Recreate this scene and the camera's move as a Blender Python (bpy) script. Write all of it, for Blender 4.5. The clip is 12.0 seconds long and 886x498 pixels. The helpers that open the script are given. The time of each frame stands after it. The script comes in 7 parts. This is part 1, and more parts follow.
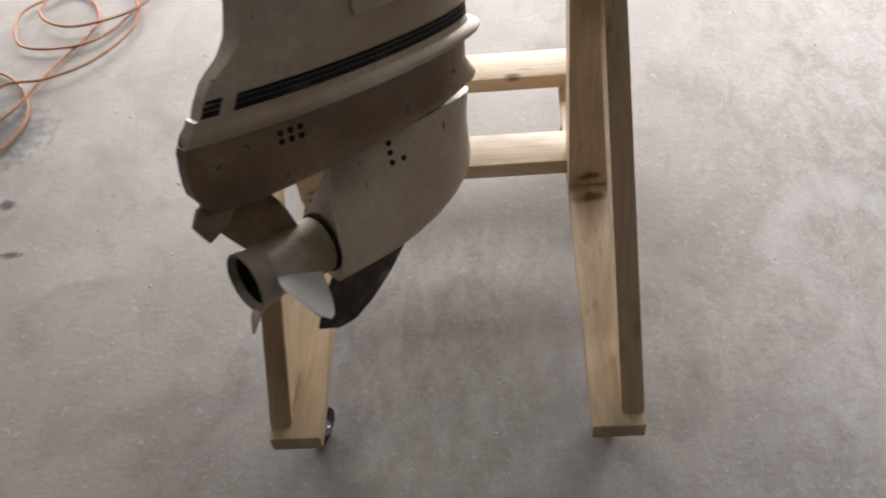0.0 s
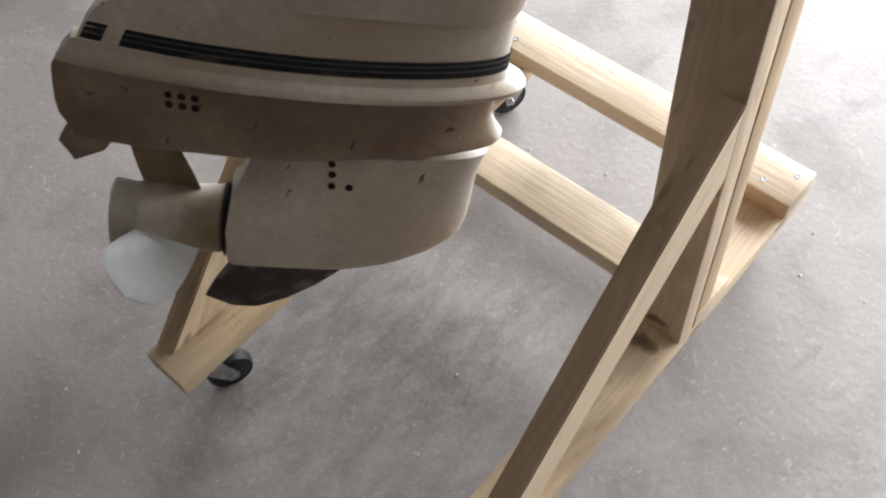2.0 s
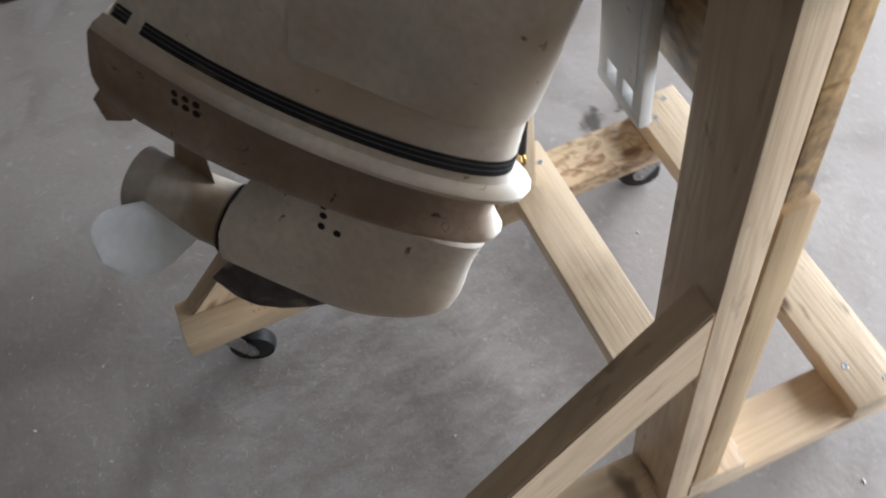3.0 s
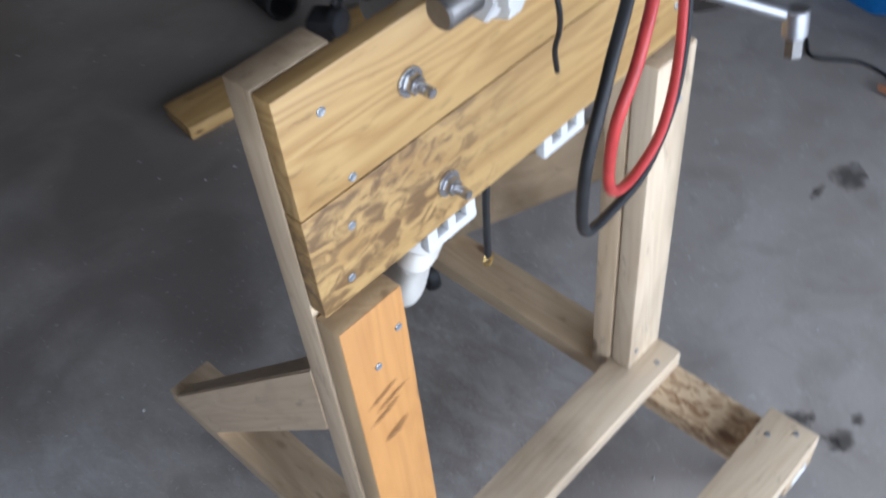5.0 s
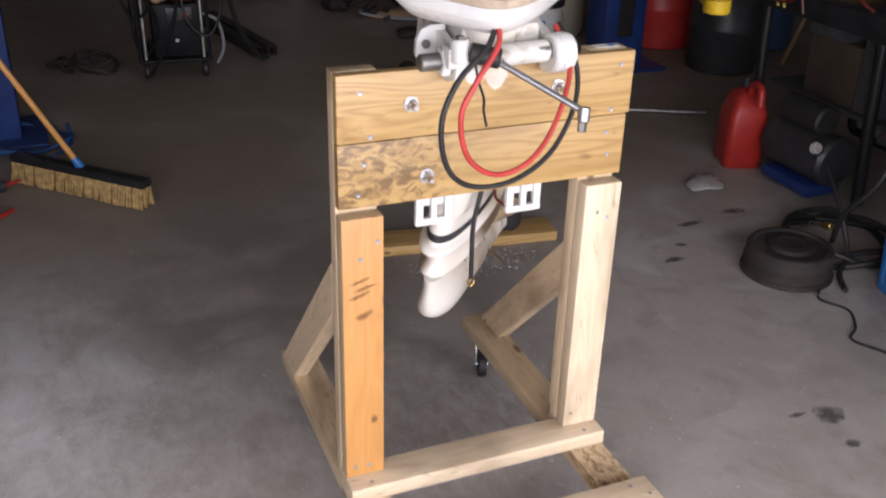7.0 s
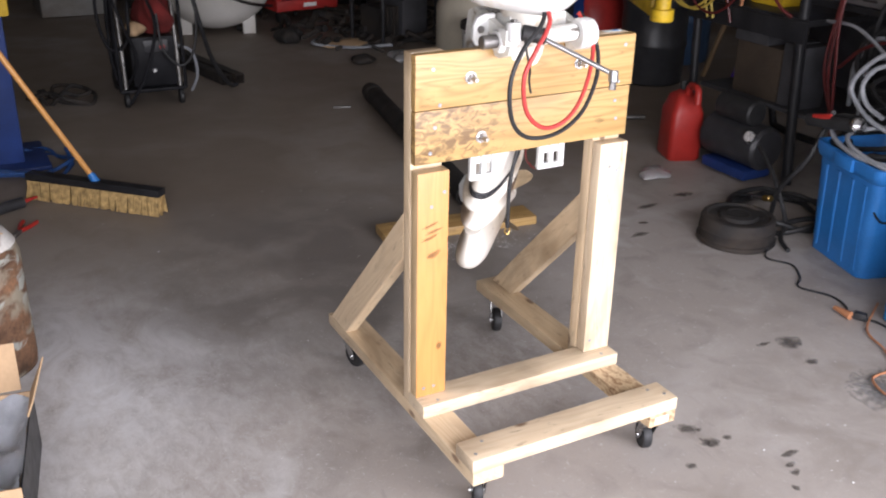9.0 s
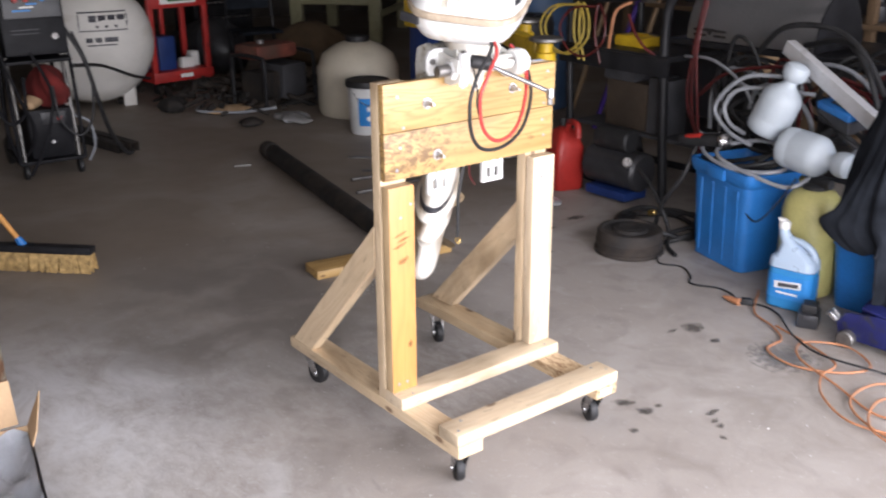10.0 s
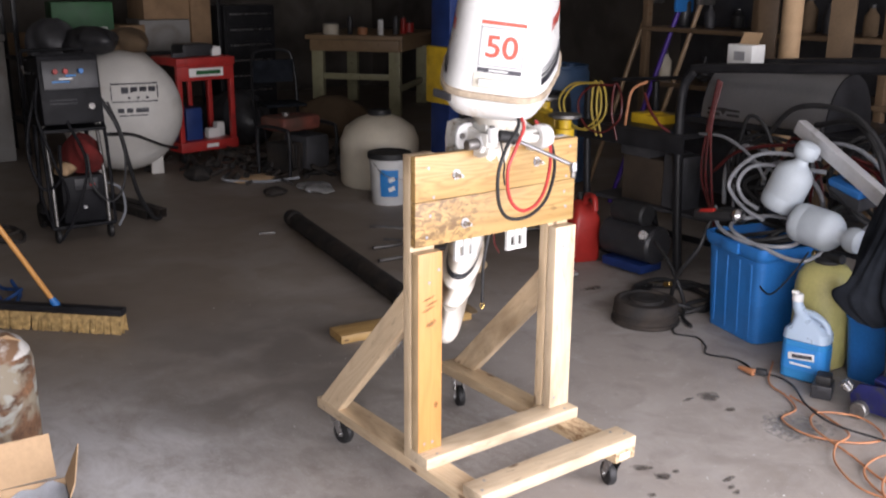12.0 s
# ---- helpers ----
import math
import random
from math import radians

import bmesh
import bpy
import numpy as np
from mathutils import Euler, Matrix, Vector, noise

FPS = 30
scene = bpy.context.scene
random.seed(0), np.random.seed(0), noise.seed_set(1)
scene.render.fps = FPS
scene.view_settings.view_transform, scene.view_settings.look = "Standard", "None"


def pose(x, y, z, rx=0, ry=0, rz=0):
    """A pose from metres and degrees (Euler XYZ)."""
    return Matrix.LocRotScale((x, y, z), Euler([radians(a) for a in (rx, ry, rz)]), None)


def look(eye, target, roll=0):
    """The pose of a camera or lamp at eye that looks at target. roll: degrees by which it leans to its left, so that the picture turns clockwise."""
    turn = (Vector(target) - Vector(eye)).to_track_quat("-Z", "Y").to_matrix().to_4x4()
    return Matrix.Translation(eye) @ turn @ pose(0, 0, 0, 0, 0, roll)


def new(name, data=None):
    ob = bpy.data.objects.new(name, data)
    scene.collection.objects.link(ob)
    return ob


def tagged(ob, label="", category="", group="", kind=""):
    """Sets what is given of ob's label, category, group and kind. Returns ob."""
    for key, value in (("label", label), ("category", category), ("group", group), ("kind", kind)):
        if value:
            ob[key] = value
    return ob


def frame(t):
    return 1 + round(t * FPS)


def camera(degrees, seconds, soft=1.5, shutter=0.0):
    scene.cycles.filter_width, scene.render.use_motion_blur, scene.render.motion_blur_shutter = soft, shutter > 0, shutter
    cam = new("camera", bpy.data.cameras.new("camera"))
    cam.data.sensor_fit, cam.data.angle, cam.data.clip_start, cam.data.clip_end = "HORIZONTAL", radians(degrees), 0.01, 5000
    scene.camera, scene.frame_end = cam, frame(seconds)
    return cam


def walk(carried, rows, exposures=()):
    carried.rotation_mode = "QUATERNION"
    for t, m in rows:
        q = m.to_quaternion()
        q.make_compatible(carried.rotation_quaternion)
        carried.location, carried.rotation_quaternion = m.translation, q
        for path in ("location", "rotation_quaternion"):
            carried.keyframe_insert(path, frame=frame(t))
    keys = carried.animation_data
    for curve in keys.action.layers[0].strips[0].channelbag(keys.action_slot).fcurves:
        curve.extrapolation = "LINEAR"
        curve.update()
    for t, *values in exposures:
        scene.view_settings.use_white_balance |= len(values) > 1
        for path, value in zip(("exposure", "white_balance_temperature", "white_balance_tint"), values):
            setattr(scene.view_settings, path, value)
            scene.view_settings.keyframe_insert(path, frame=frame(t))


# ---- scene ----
cam = camera(49.2, 12.0, 2.0, 0.35)
PATH = [
    (0, (0.145, -1.396, 1.617), (-0.016, -0.121, 0.084), -8.7),
    (0.5, (0.194, -1.151, 1.551), (0.081, 0.007, -0.075), -4.6),
    (1, (0.294, -0.961, 1.53), (0.007, 0.058, -0.166), -5.0),
    (1.5, (0.531, -0.887, 1.532), (-0.057, 0.003, -0.16), -2.6),
    (2, (0.6, -0.742, 1.52), (-0.217, 0.001, -0.148), -7.2),
    (2.5, (0.625, -0.552, 1.513), (-0.207, 0.093, -0.187), -4.8),
    (2.7, (0.659, -0.48, 1.511), (-0.277, 0.026, -0.182), -7.5),
    (4.5, (0.681, 0.314, 1.535), (-0.331, -0.25, -0.095), -4.5),
    (5, (0.661, 0.576, 1.604), (-0.253, -0.447, 0.148), -6.7),
    (5.5, (0.611, 0.806, 1.66), (-0.198, -0.54, 0.42), 0.1),
    (6, (0.625, 1.213, 1.694), (0.012, -0.36, 0.62), 2.5),
    (6.5, (0.736, 1.495, 1.668), (0.051, -0.186, 0.827), 2.8),
    (7, (0.822, 1.707, 1.655), (0.126, 0.062, 0.756), 1.7),
    (7.5, (0.805, 1.865, 1.653), (0.17, 0.203, 0.74), 3.4),
    (7.7, (0.818, 1.921, 1.665), (0.203, 0.228, 0.795), 3.6),
    (9.3, (1.503, 2.07, 1.639), (0.529, 0.501, 0.872), 1.7),
    (9.5, (1.6, 2.114, 1.638), (0.561, 0.54, 0.973), 1.7),
    (10, (1.809, 2.185, 1.609), (0.657, 0.701, 0.925), -0.3),
    (10.5, (1.884, 2.211, 1.605), (0.589, 0.847, 0.927), 0.8),
    (11, (1.932, 2.233, 1.619), (0.658, 0.836, 0.966), 0.9),
    (11.5, (1.916, 2.242, 1.619), (0.743, 0.751, 0.987), 0.9),
    (12, (1.924, 2.259, 1.629), (0.763, 0.724, 1.087), 0.4),
]
EXPOSURES = [(0.0, 0.25, 6850, 14), (0.5, 0.48, 6900, 15), (1.5, 0.64, 6620, 13), (2.0, 0.66, 6350, 11), (2.5, 0.40, 6250, 11), (2.7, 0.36, 6200, 11), (4.5, -0.1, 5480, 10), (5.0, -0.32, 5450, 11), (5.5, -0.06, 5980, 12), (6.5, -0.55, 6650, 23), (7.5, 0.16, 6450, 19), (9.5, 0.40, 6450, 19), (10.5, 0.62, 6480, 18), (11.5, 0.50, 6650, 19), (12.0, 0.26, 6600, 20)]
walk(cam, [(t, look(eye, target, roll)) for t, eye, target, roll in PATH], EXPOSURES)


# ---- light ----
world = bpy.data.worlds.new("sky")
scene.world = world
world.use_nodes = True
wn = world.node_tree
bg = wn.nodes["Background"]
sky = wn.nodes.new("ShaderNodeTexSky")
sky.sky_type = "NISHITA"
sky.sun_disc = False
sky.sun_elevation, sky.sun_rotation = radians(50), radians(20)
wn.links.new(sky.outputs[0], bg.inputs[0])
bg.inputs[1].default_value = 0.14

sun_data = bpy.data.lights.new("sun", "SUN")
sun_data.energy, sun_data.angle, sun_data.color = 0.8, radians(12), (1.0, 0.96, 0.9)
sun = new("sun", sun_data)
sun.matrix_world = look((2, 6, 9), (0, 0, 0))

# daylight of the open bay door
door_data = bpy.data.lights.new("door_daylight", "AREA")
door_data.shape, door_data.size, door_data.size_y = "RECTANGLE", 6.4, 2.0
door_data.energy, door_data.color = 330, (0.96, 0.98, 1.0)
door_light = new("door_daylight", door_data)
door_light.matrix_world = look((0.3, 3.0, 1.25), (0.2, 0.0, 0.35))

# ---- materials ----
MATS = {}


def material(name, color, rough=0.6, metal=0.0, var=0.12, scale=8.0, bump=0.15, fine=90.0, color2=None, mask=(0.45, 0.65), stain=None, stain_at=(0.58, 0.72), stain_scale=3.0, transmit=0.0, ior=1.45, spec=0.5, coat=0.0, pale_side=None):
    """A worn surface: two scales of tone, optional second colour in patches, stains and fine relief."""
    if name in MATS:
        return MATS[name]
    m = bpy.data.materials.new(name)
    m.use_nodes = True
    nt = m.node_tree
    b = nt.nodes["Principled BSDF"]
    co = nt.nodes.new("ShaderNodeTexCoord")
    oi = nt.nodes.new("ShaderNodeObjectInfo")
    mul = nt.nodes.new("ShaderNodeVectorMath")
    mul.operation = "MULTIPLY_ADD"
    mul.inputs[1].default_value = (7.0, 13.0, 5.0)
    comb = nt.nodes.new("ShaderNodeCombineXYZ")
    for i in range(3):
        nt.links.new(oi.outputs["Random"], comb.inputs[i])
    nt.links.new(comb.outputs[0], mul.inputs[0])
    nt.links.new(co.outputs["Object"], mul.inputs[2])
    vec = mul.outputs[0]

    def noise_tex(sc, detail=4.0, distort=0.0):
        n = nt.nodes.new("ShaderNodeTexNoise")
        n.inputs["Scale"].default_value, n.inputs["Detail"].default_value, n.inputs["Distortion"].default_value = sc, detail, distort
        nt.links.new(vec, n.inputs["Vector"])
        return n.outputs["Fac"]

    def ramp(fac, lo, hi):
        r = nt.nodes.new("ShaderNodeMapRange")
        r.inputs["From Min"].default_value, r.inputs["From Max"].default_value = lo, hi
        nt.links.new(fac, r.inputs["Value"])
        return r.outputs["Result"]

    def mix(fac, a, c2, mode="MIX"):
        x = nt.nodes.new("ShaderNodeMix")
        x.data_type, x.blend_type = "RGBA", mode
        for sock, v in ((x.inputs["Factor"], fac), (x.inputs["A"], a), (x.inputs["B"], c2)):
            if isinstance(v, tuple):
                sock.default_value = (*v[:3], 1.0)
            elif isinstance(v, (int, float)):
                sock.default_value = v
            else:
                nt.links.new(v, sock)
        return x.outputs["Result"]

    lo = tuple(c * (1 - var * 1.6) for c in color)
    hi = tuple(min(1.0, c * (1 + var)) for c in color)
    col = mix(ramp(noise_tex(scale), 0.3, 0.7), lo, hi)
    col = mix(ramp(noise_tex(fine, 2.0), 0.35, 0.75), col, mix(1.0, col, tuple([1 - var] * 3), "MULTIPLY"))
    if color2:
        col = mix(ramp(noise_tex(scale * 0.7, 6.0, 0.6), *mask), col, color2)
    if stain:
        col = mix(ramp(noise_tex(stain_scale, 7.0, 0.8), *stain_at), col, stain)
    if pale_side:
        # paler nose and port side, with an uneven edge
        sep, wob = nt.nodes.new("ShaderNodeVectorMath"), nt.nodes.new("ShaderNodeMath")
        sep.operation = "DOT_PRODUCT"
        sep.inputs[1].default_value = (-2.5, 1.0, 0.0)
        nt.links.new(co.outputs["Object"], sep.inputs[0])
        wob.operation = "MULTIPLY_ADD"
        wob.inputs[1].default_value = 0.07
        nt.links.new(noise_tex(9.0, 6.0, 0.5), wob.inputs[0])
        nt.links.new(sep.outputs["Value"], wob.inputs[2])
        col = mix(ramp(wob.outputs[0], pale_side[0], pale_side[1]), col, pale_side[2])
    nt.links.new(col, b.inputs["Base Color"])
    rr = nt.nodes.new("ShaderNodeMapRange")
    rr.inputs["To Min"].default_value, rr.inputs["To Max"].default_value = max(0.02, rough - 0.12), min(1.0, rough + 0.12)
    nt.links.new(noise_tex(scale * 2.3), rr.inputs["Value"])
    nt.links.new(rr.outputs["Result"], b.inputs["Roughness"])
    b.inputs["Metallic"].default_value = metal
    b.inputs["Specular IOR Level"].default_value = spec
    b.inputs["Coat Weight"].default_value = coat
    b.inputs["Transmission Weight"].default_value = transmit
    b.inputs["IOR"].default_value = ior
    if bump:
        bp = nt.nodes.new("ShaderNodeBump")
        bp.inputs["Strength"].default_value, bp.inputs["Distance"].default_value = bump, 0.004
        nt.links.new(noise_tex(fine * 0.6, 5.0), bp.inputs["Height"])
        nt.links.new(bp.outputs[0], b.inputs["Normal"])
    MATS[name] = m
    return m


def wood(name, light, dark, knot=(0.10, 0.045, 0.02), stain=None, stain_box=None, knots=0.055, dirt=0.35, face=None, ring=0.38):
    """Sawn softwood: grain runs along the piece's own x axis."""
    m = bpy.data.materials.new(name)
    m.use_nodes = True
    nt = m.node_tree
    N, L = nt.nodes, nt.links
    b = N["Principled BSDF"]
    co, oi = N.new("ShaderNodeTexCoord"), N.new("ShaderNodeObjectInfo")
    comb, add = N.new("ShaderNodeCombineXYZ"), N.new("ShaderNodeVectorMath")
    for i, k in enumerate((31.0, 17.0, 9.0)):
        mm = N.new("ShaderNodeMath")
        mm.operation = "MULTIPLY"
        mm.inputs[1].default_value = k
        L.new(oi.outputs["Random"], mm.inputs[0])
        L.new(mm.outputs[0], comb.inputs[i])
    L.new(co.outputs["Object"], add.inputs[0])
    L.new(comb.outputs[0], add.inputs[1])

    def tex(scl, detail, distort=0.0, sc=1.0):
        mp, n = N.new("ShaderNodeMapping"), N.new("ShaderNodeTexNoise")
        mp.inputs["Scale"].default_value = scl
        n.inputs["Scale"].default_value, n.inputs["Detail"].default_value, n.inputs["Distortion"].default_value = sc, detail, distort
        L.new(add.outputs[0], mp.inputs["Vector"])
        L.new(mp.outputs[0], n.inputs["Vector"])
        return n.outputs["Fac"]

    def ramp(fac, lo, hi):
        r = N.new("ShaderNodeMapRange")
        r.inputs["From Min"].default_value, r.inputs["From Max"].default_value = lo, hi
        L.new(fac, r.inputs["Value"])
        return r.outputs["Result"]

    def mix(fac, a, c2):
        x = N.new("ShaderNodeMix")
        x.data_type = "RGBA"
        for sock, v in ((x.inputs["Factor"], fac), (x.inputs["A"], a), (x.inputs["B"], c2)):
            if isinstance(v, tuple):
                sock.default_value = (*v, 1.0)
            elif isinstance(v, float):
                sock.default_value = v
            else:
                L.new(v, sock)
        return x.outputs["Result"]

    def times(a, k):
        mm = N.new("ShaderNodeMath")
        mm.operation = "MULTIPLY"
        L.new(a, mm.inputs[0])
        if isinstance(k, float):
            mm.inputs[1].default_value = k
        else:
            L.new(k, mm.inputs[1])
        return mm.outputs[0]

    # growth rings: bands of a slow field, cut at many levels
    slow = tex((1.1, 9.0, 9.0), 2.0, 0.5)
    ringm = N.new("ShaderNodeMath")
    ringm.operation = "MULTIPLY"
    ringm.inputs[1].default_value = 13.0
    L.new(slow, ringm.inputs[0])
    fr = N.new("ShaderNodeMath")
    fr.operation = "PINGPONG"
    fr.inputs[1].default_value = 0.5
    L.new(ringm.outputs[0], fr.inputs[0])
    rings = ramp(fr.outputs[0], 0.12, 0.5)
    fibre = tex((6.0, 170.0, 170.0), 3.0)
    col = mix(times(rings, ring), light, dark)
    col = mix(times(ramp(fibre, 0.45, 0.8), 0.35), col, dark)
    speck = tex((17.0, 60.0, 60.0), 7.0, 0.3)
    col = mix(times(ramp(speck, 0.62, 0.74), 0.55), col, tuple(c * 0.35 for c in dark))
    blotch = tex((3.0, 7.0, 7.0), 5.0, 0.4)
    col = mix(times(ramp(blotch, 0.52, 0.75), dirt), col, tuple(c * 0.45 for c in dark))
    # knots
    vo, mp = N.new("ShaderNodeTexVoronoi"), N.new("ShaderNodeMapping")
    mp.inputs["Scale"].default_value = (4.0, 9.0, 9.0)
    L.new(add.outputs[0], mp.inputs["Vector"])
    L.new(mp.outputs[0], vo.inputs["Vector"])
    vo.inputs["Scale"].default_value = 1.0
    kn = ramp(vo.outputs["Distance"], knots + 0.05, knots)
    col = mix(times(kn, 0.85), col, knot)
    if stain:
        sx = N.new("ShaderNodeSeparateXYZ")
        L.new(co.outputs["Object"], sx.inputs[0])
        edge = ramp(sx.outputs[0], stain_box[0], stain_box[1])
        mott = ramp(tex((34.0, 55.0, 55.0), 5.0, 0.9), 0.44, 0.62)
        pres = ramp(tex((4.0, 8.0, 8.0), 3.0, 0.3), 0.25, 0.5)
        col = mix(times(times(times(mott, pres), edge), 0.85), col, stain)
    if face:
        # a coat brushed on the front face alone
        fz = N.new("ShaderNodeSeparateXYZ")
        L.new(co.outputs["Object"], fz.inputs[0])
        coat = mix(times(ramp(blotch, 0.50, 0.72), 0.75), face[0], face[1])
        coat = mix(times(rings, 0.30), coat, face[1])
        coat = mix(times(ramp(fibre, 0.5, 0.8), 0.3), coat, face[1])
        coat = mix(times(kn, 0.85), coat, knot)
        wornf = ramp(tex((5.0, 30.0, 30.0), 6.0, 0.5), 0.74, 0.69)
        col = mix(times(ramp(fz.outputs[2], 0.0166, 0.0174), wornf), col, coat)
    L.new(col, b.inputs["Base Color"])
    sheen = N.new("ShaderNodeMapRange")
    sheen.inputs["To Min"].default_value, sheen.inputs["To Max"].default_value = 0.30, 0.50
    L.new(fibre, sheen.inputs["Value"])
    L.new(sheen.outputs["Result"], b.inputs["Roughness"])
    b.inputs["Specular IOR Level"].default_value = 0.55
    bp = N.new("ShaderNodeBump")
    bp.inputs["Strength"].default_value, bp.inputs["Distance"].default_value = 0.35, 0.002
    L.new(fibre, bp.inputs["Height"])
    L.new(bp.outputs[0], b.inputs["Normal"])
    return m


def soaked(name, color, amount=0.68):
    """A stain that thins out unevenly towards its rim."""
    m = bpy.data.materials.new(name)
    m.use_nodes = True
    N, L = m.node_tree.nodes, m.node_tree.links
    b = N["Principled BSDF"]
    b.inputs["Base Color"].default_value = (*color, 1)
    b.inputs["Roughness"].default_value = 0.45
    co = N.new("ShaderNodeTexCoord")
    ds = N.new("ShaderNodeVectorMath")
    ds.operation = "DISTANCE"
    ds.inputs[1].default_value = (0.5, 0.5, 0.5)
    flat = N.new("ShaderNodeVectorMath")
    flat.operation = "MULTIPLY_ADD"
    flat.inputs[1].default_value, flat.inputs[2].default_value = (1, 1, 0), (0, 0, 0.5)
    L.new(co.outputs["Generated"], flat.inputs[0])
    L.new(flat.outputs[0], ds.inputs[0])
    no = N.new("ShaderNodeTexNoise")
    no.inputs["Scale"].default_value, no.inputs["Detail"].default_value = 45.0, 6.0
    L.new(co.outputs["Object"], no.inputs["Vector"])
    ad = N.new("ShaderNodeMath")
    ad.operation = "MULTIPLY_ADD"
    ad.inputs[1].default_value = 0.9
    L.new(no.outputs["Fac"], ad.inputs[0])
    L.new(ds.outputs["Value"], ad.inputs[2])
    al = N.new("ShaderNodeMapRange")
    al.inputs["From Min"].default_value, al.inputs["From Max"].default_value = 0.60, 0.92
    al.inputs["To Min"].default_value, al.inputs["To Max"].default_value = amount, 0.0
    L.new(ad.outputs[0], al.inputs["Value"])
    L.new(al.outputs["Result"], b.inputs["Alpha"])
    return m


def concrete():
    m = bpy.data.materials.new("concrete")
    m.use_nodes = True
    nt = m.node_tree
    N, L = nt.nodes, nt.links
    b = N["Principled BSDF"]
    co = N.new("ShaderNodeTexCoord")

    def tex(sc, detail, distort=0.0, scl=(1, 1, 1), rough=0.5):
        mp, n = N.new("ShaderNodeMapping"), N.new("ShaderNodeTexNoise")
        mp.inputs["Scale"].default_value = scl
        n.inputs["Scale"].default_value, n.inputs["Detail"].default_value, n.inputs["Distortion"].default_value, n.inputs["Roughness"].default_value = sc, detail, distort, rough
        L.new(co.outputs["Object"], mp.inputs["Vector"])
        L.new(mp.outputs[0], n.inputs["Vector"])
        return n.outputs["Fac"]

    def ramp(fac, lo, hi, k=1.0):
        r = N.new("ShaderNodeMapRange")
        r.inputs["From Min"].default_value, r.inputs["From Max"].default_value, r.inputs["To Max"].default_value = lo, hi, k
        L.new(fac, r.inputs["Value"])
        return r.outputs["Result"]

    def mix(fac, a, c2):
        x = N.new("ShaderNodeMix")
        x.data_type = "RGBA"
        for sock, v in ((x.inputs["Factor"], fac), (x.inputs["A"], a), (x.inputs["B"], c2)):
            if isinstance(v, tuple):
                sock.default_value = (*v, 1.0)
            else:
                L.new(v, sock)
        return x.outputs["Result"]

    col = mix(ramp(tex(1.3, 5, 0.4), 0.32, 0.68), (0.292, 0.260, 0.234), (0.392, 0.363, 0.337))
    col = mix(ramp(tex(5.5, 6, 0.8), 0.50, 0.72, 0.6), col, (0.19, 0.165, 0.147))
    col = mix(ramp(tex(2.1, 7, 1.2), 0.60, 0.72, 0.55), col, (0.47, 0.455, 0.445))
    col = mix(ramp(tex(38, 4, 1.4, rough=0.7), 0.60, 0.74, 0.55), col, (0.56, 0.55, 0.54))
    col = mix(ramp(tex(26, 5, 0.5, (1.0, 0.35, 1.0)), 0.64, 0.78, 0.28), col, (0.12, 0.10, 0.09))
    col = mix(ramp(tex(150, 3), 0.6, 0.8, 0.4), col, (0.12, 0.11, 0.10))
    # pale scuffed patches where bags were dragged
    for px, py, rad in ((0.95, -0.85, 0.95), (1.3, 0.3, 0.9), (-0.05, -0.35, 0.5)):
        ds = N.new("ShaderNodeVectorMath")
        ds.operation = "DISTANCE"
        ds.inputs[1].default_value = (px, py, 0)
        L.new(co.outputs["Object"], ds.inputs[0])
        near = ramp(ds.outputs["Value"], rad, rad * 0.3)
        scuff = ramp(tex(22, 8, 0.5, (1.0, 0.5, 1.0), 0.75), 0.42, 0.70, 0.7)
        fleck = ramp(tex(75, 4, 0.9, rough=0.7), 0.60, 0.68, 0.8)
        both = N.new("ShaderNodeMath")
        both.operation = "MAXIMUM"
        L.new(scuff, both.inputs[0])
        L.new(fleck, both.inputs[1])
        scuff = both.outputs[0]
        mk = N.new("ShaderNodeMath")
        mk.operation = "MULTIPLY"
        L.new(near, mk.inputs[0])
        L.new(scuff, mk.inputs[1])
        col = mix(mk.outputs[0], col, (0.60, 0.59, 0.58))
    # chalky dust drift beside the stand
    dd = N.new("ShaderNodeVectorMath")
    dd.operation = "DISTANCE"
    dd.inputs[1].default_value = (1.12, -0.95, 0)
    L.new(co.outputs["Object"], dd.inputs[0])
    drift = N.new("ShaderNodeMath")
    drift.operation = "MULTIPLY"
    L.new(ramp(dd.outputs["Value"], 0.82, 0.25), drift.inputs[0])
    L.new(ramp(tex(5.2, 9, 0.9, (1.0, 0.7, 1.0), rough=0.7), 0.34, 0.60, 0.92), drift.inputs[1])
    col = mix(drift.outputs[0], col, (0.60, 0.595, 0.60))
    # trampled brown dirt by the totes
    db = N.new("ShaderNodeVectorMath")
    db.operation = "DISTANCE"
    db.inputs[1].default_value = (-1.25, 0.75, 0)
    L.new(co.outputs["Object"], db.inputs[0])
    brown = N.new("ShaderNodeMath")
    brown.operation = "MULTIPLY"
    L.new(ramp(db.outputs["Value"], 1.25, 0.35), brown.inputs[0])
    L.new(ramp(tex(6.0, 8, 0.6, rough=0.65), 0.25, 0.62, 0.8), brown.inputs[1])
    col = mix(brown.outputs[0], col, (0.215, 0.185, 0.158))
    # brown dirt, darkened with depth to paint daylight's fall-off inside the bay
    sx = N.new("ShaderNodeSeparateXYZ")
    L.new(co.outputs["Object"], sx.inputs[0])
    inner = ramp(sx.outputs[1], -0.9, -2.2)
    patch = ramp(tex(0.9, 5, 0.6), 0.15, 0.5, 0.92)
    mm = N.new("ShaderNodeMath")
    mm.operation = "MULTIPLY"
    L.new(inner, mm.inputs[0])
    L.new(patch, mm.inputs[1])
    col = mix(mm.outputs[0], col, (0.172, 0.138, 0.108))
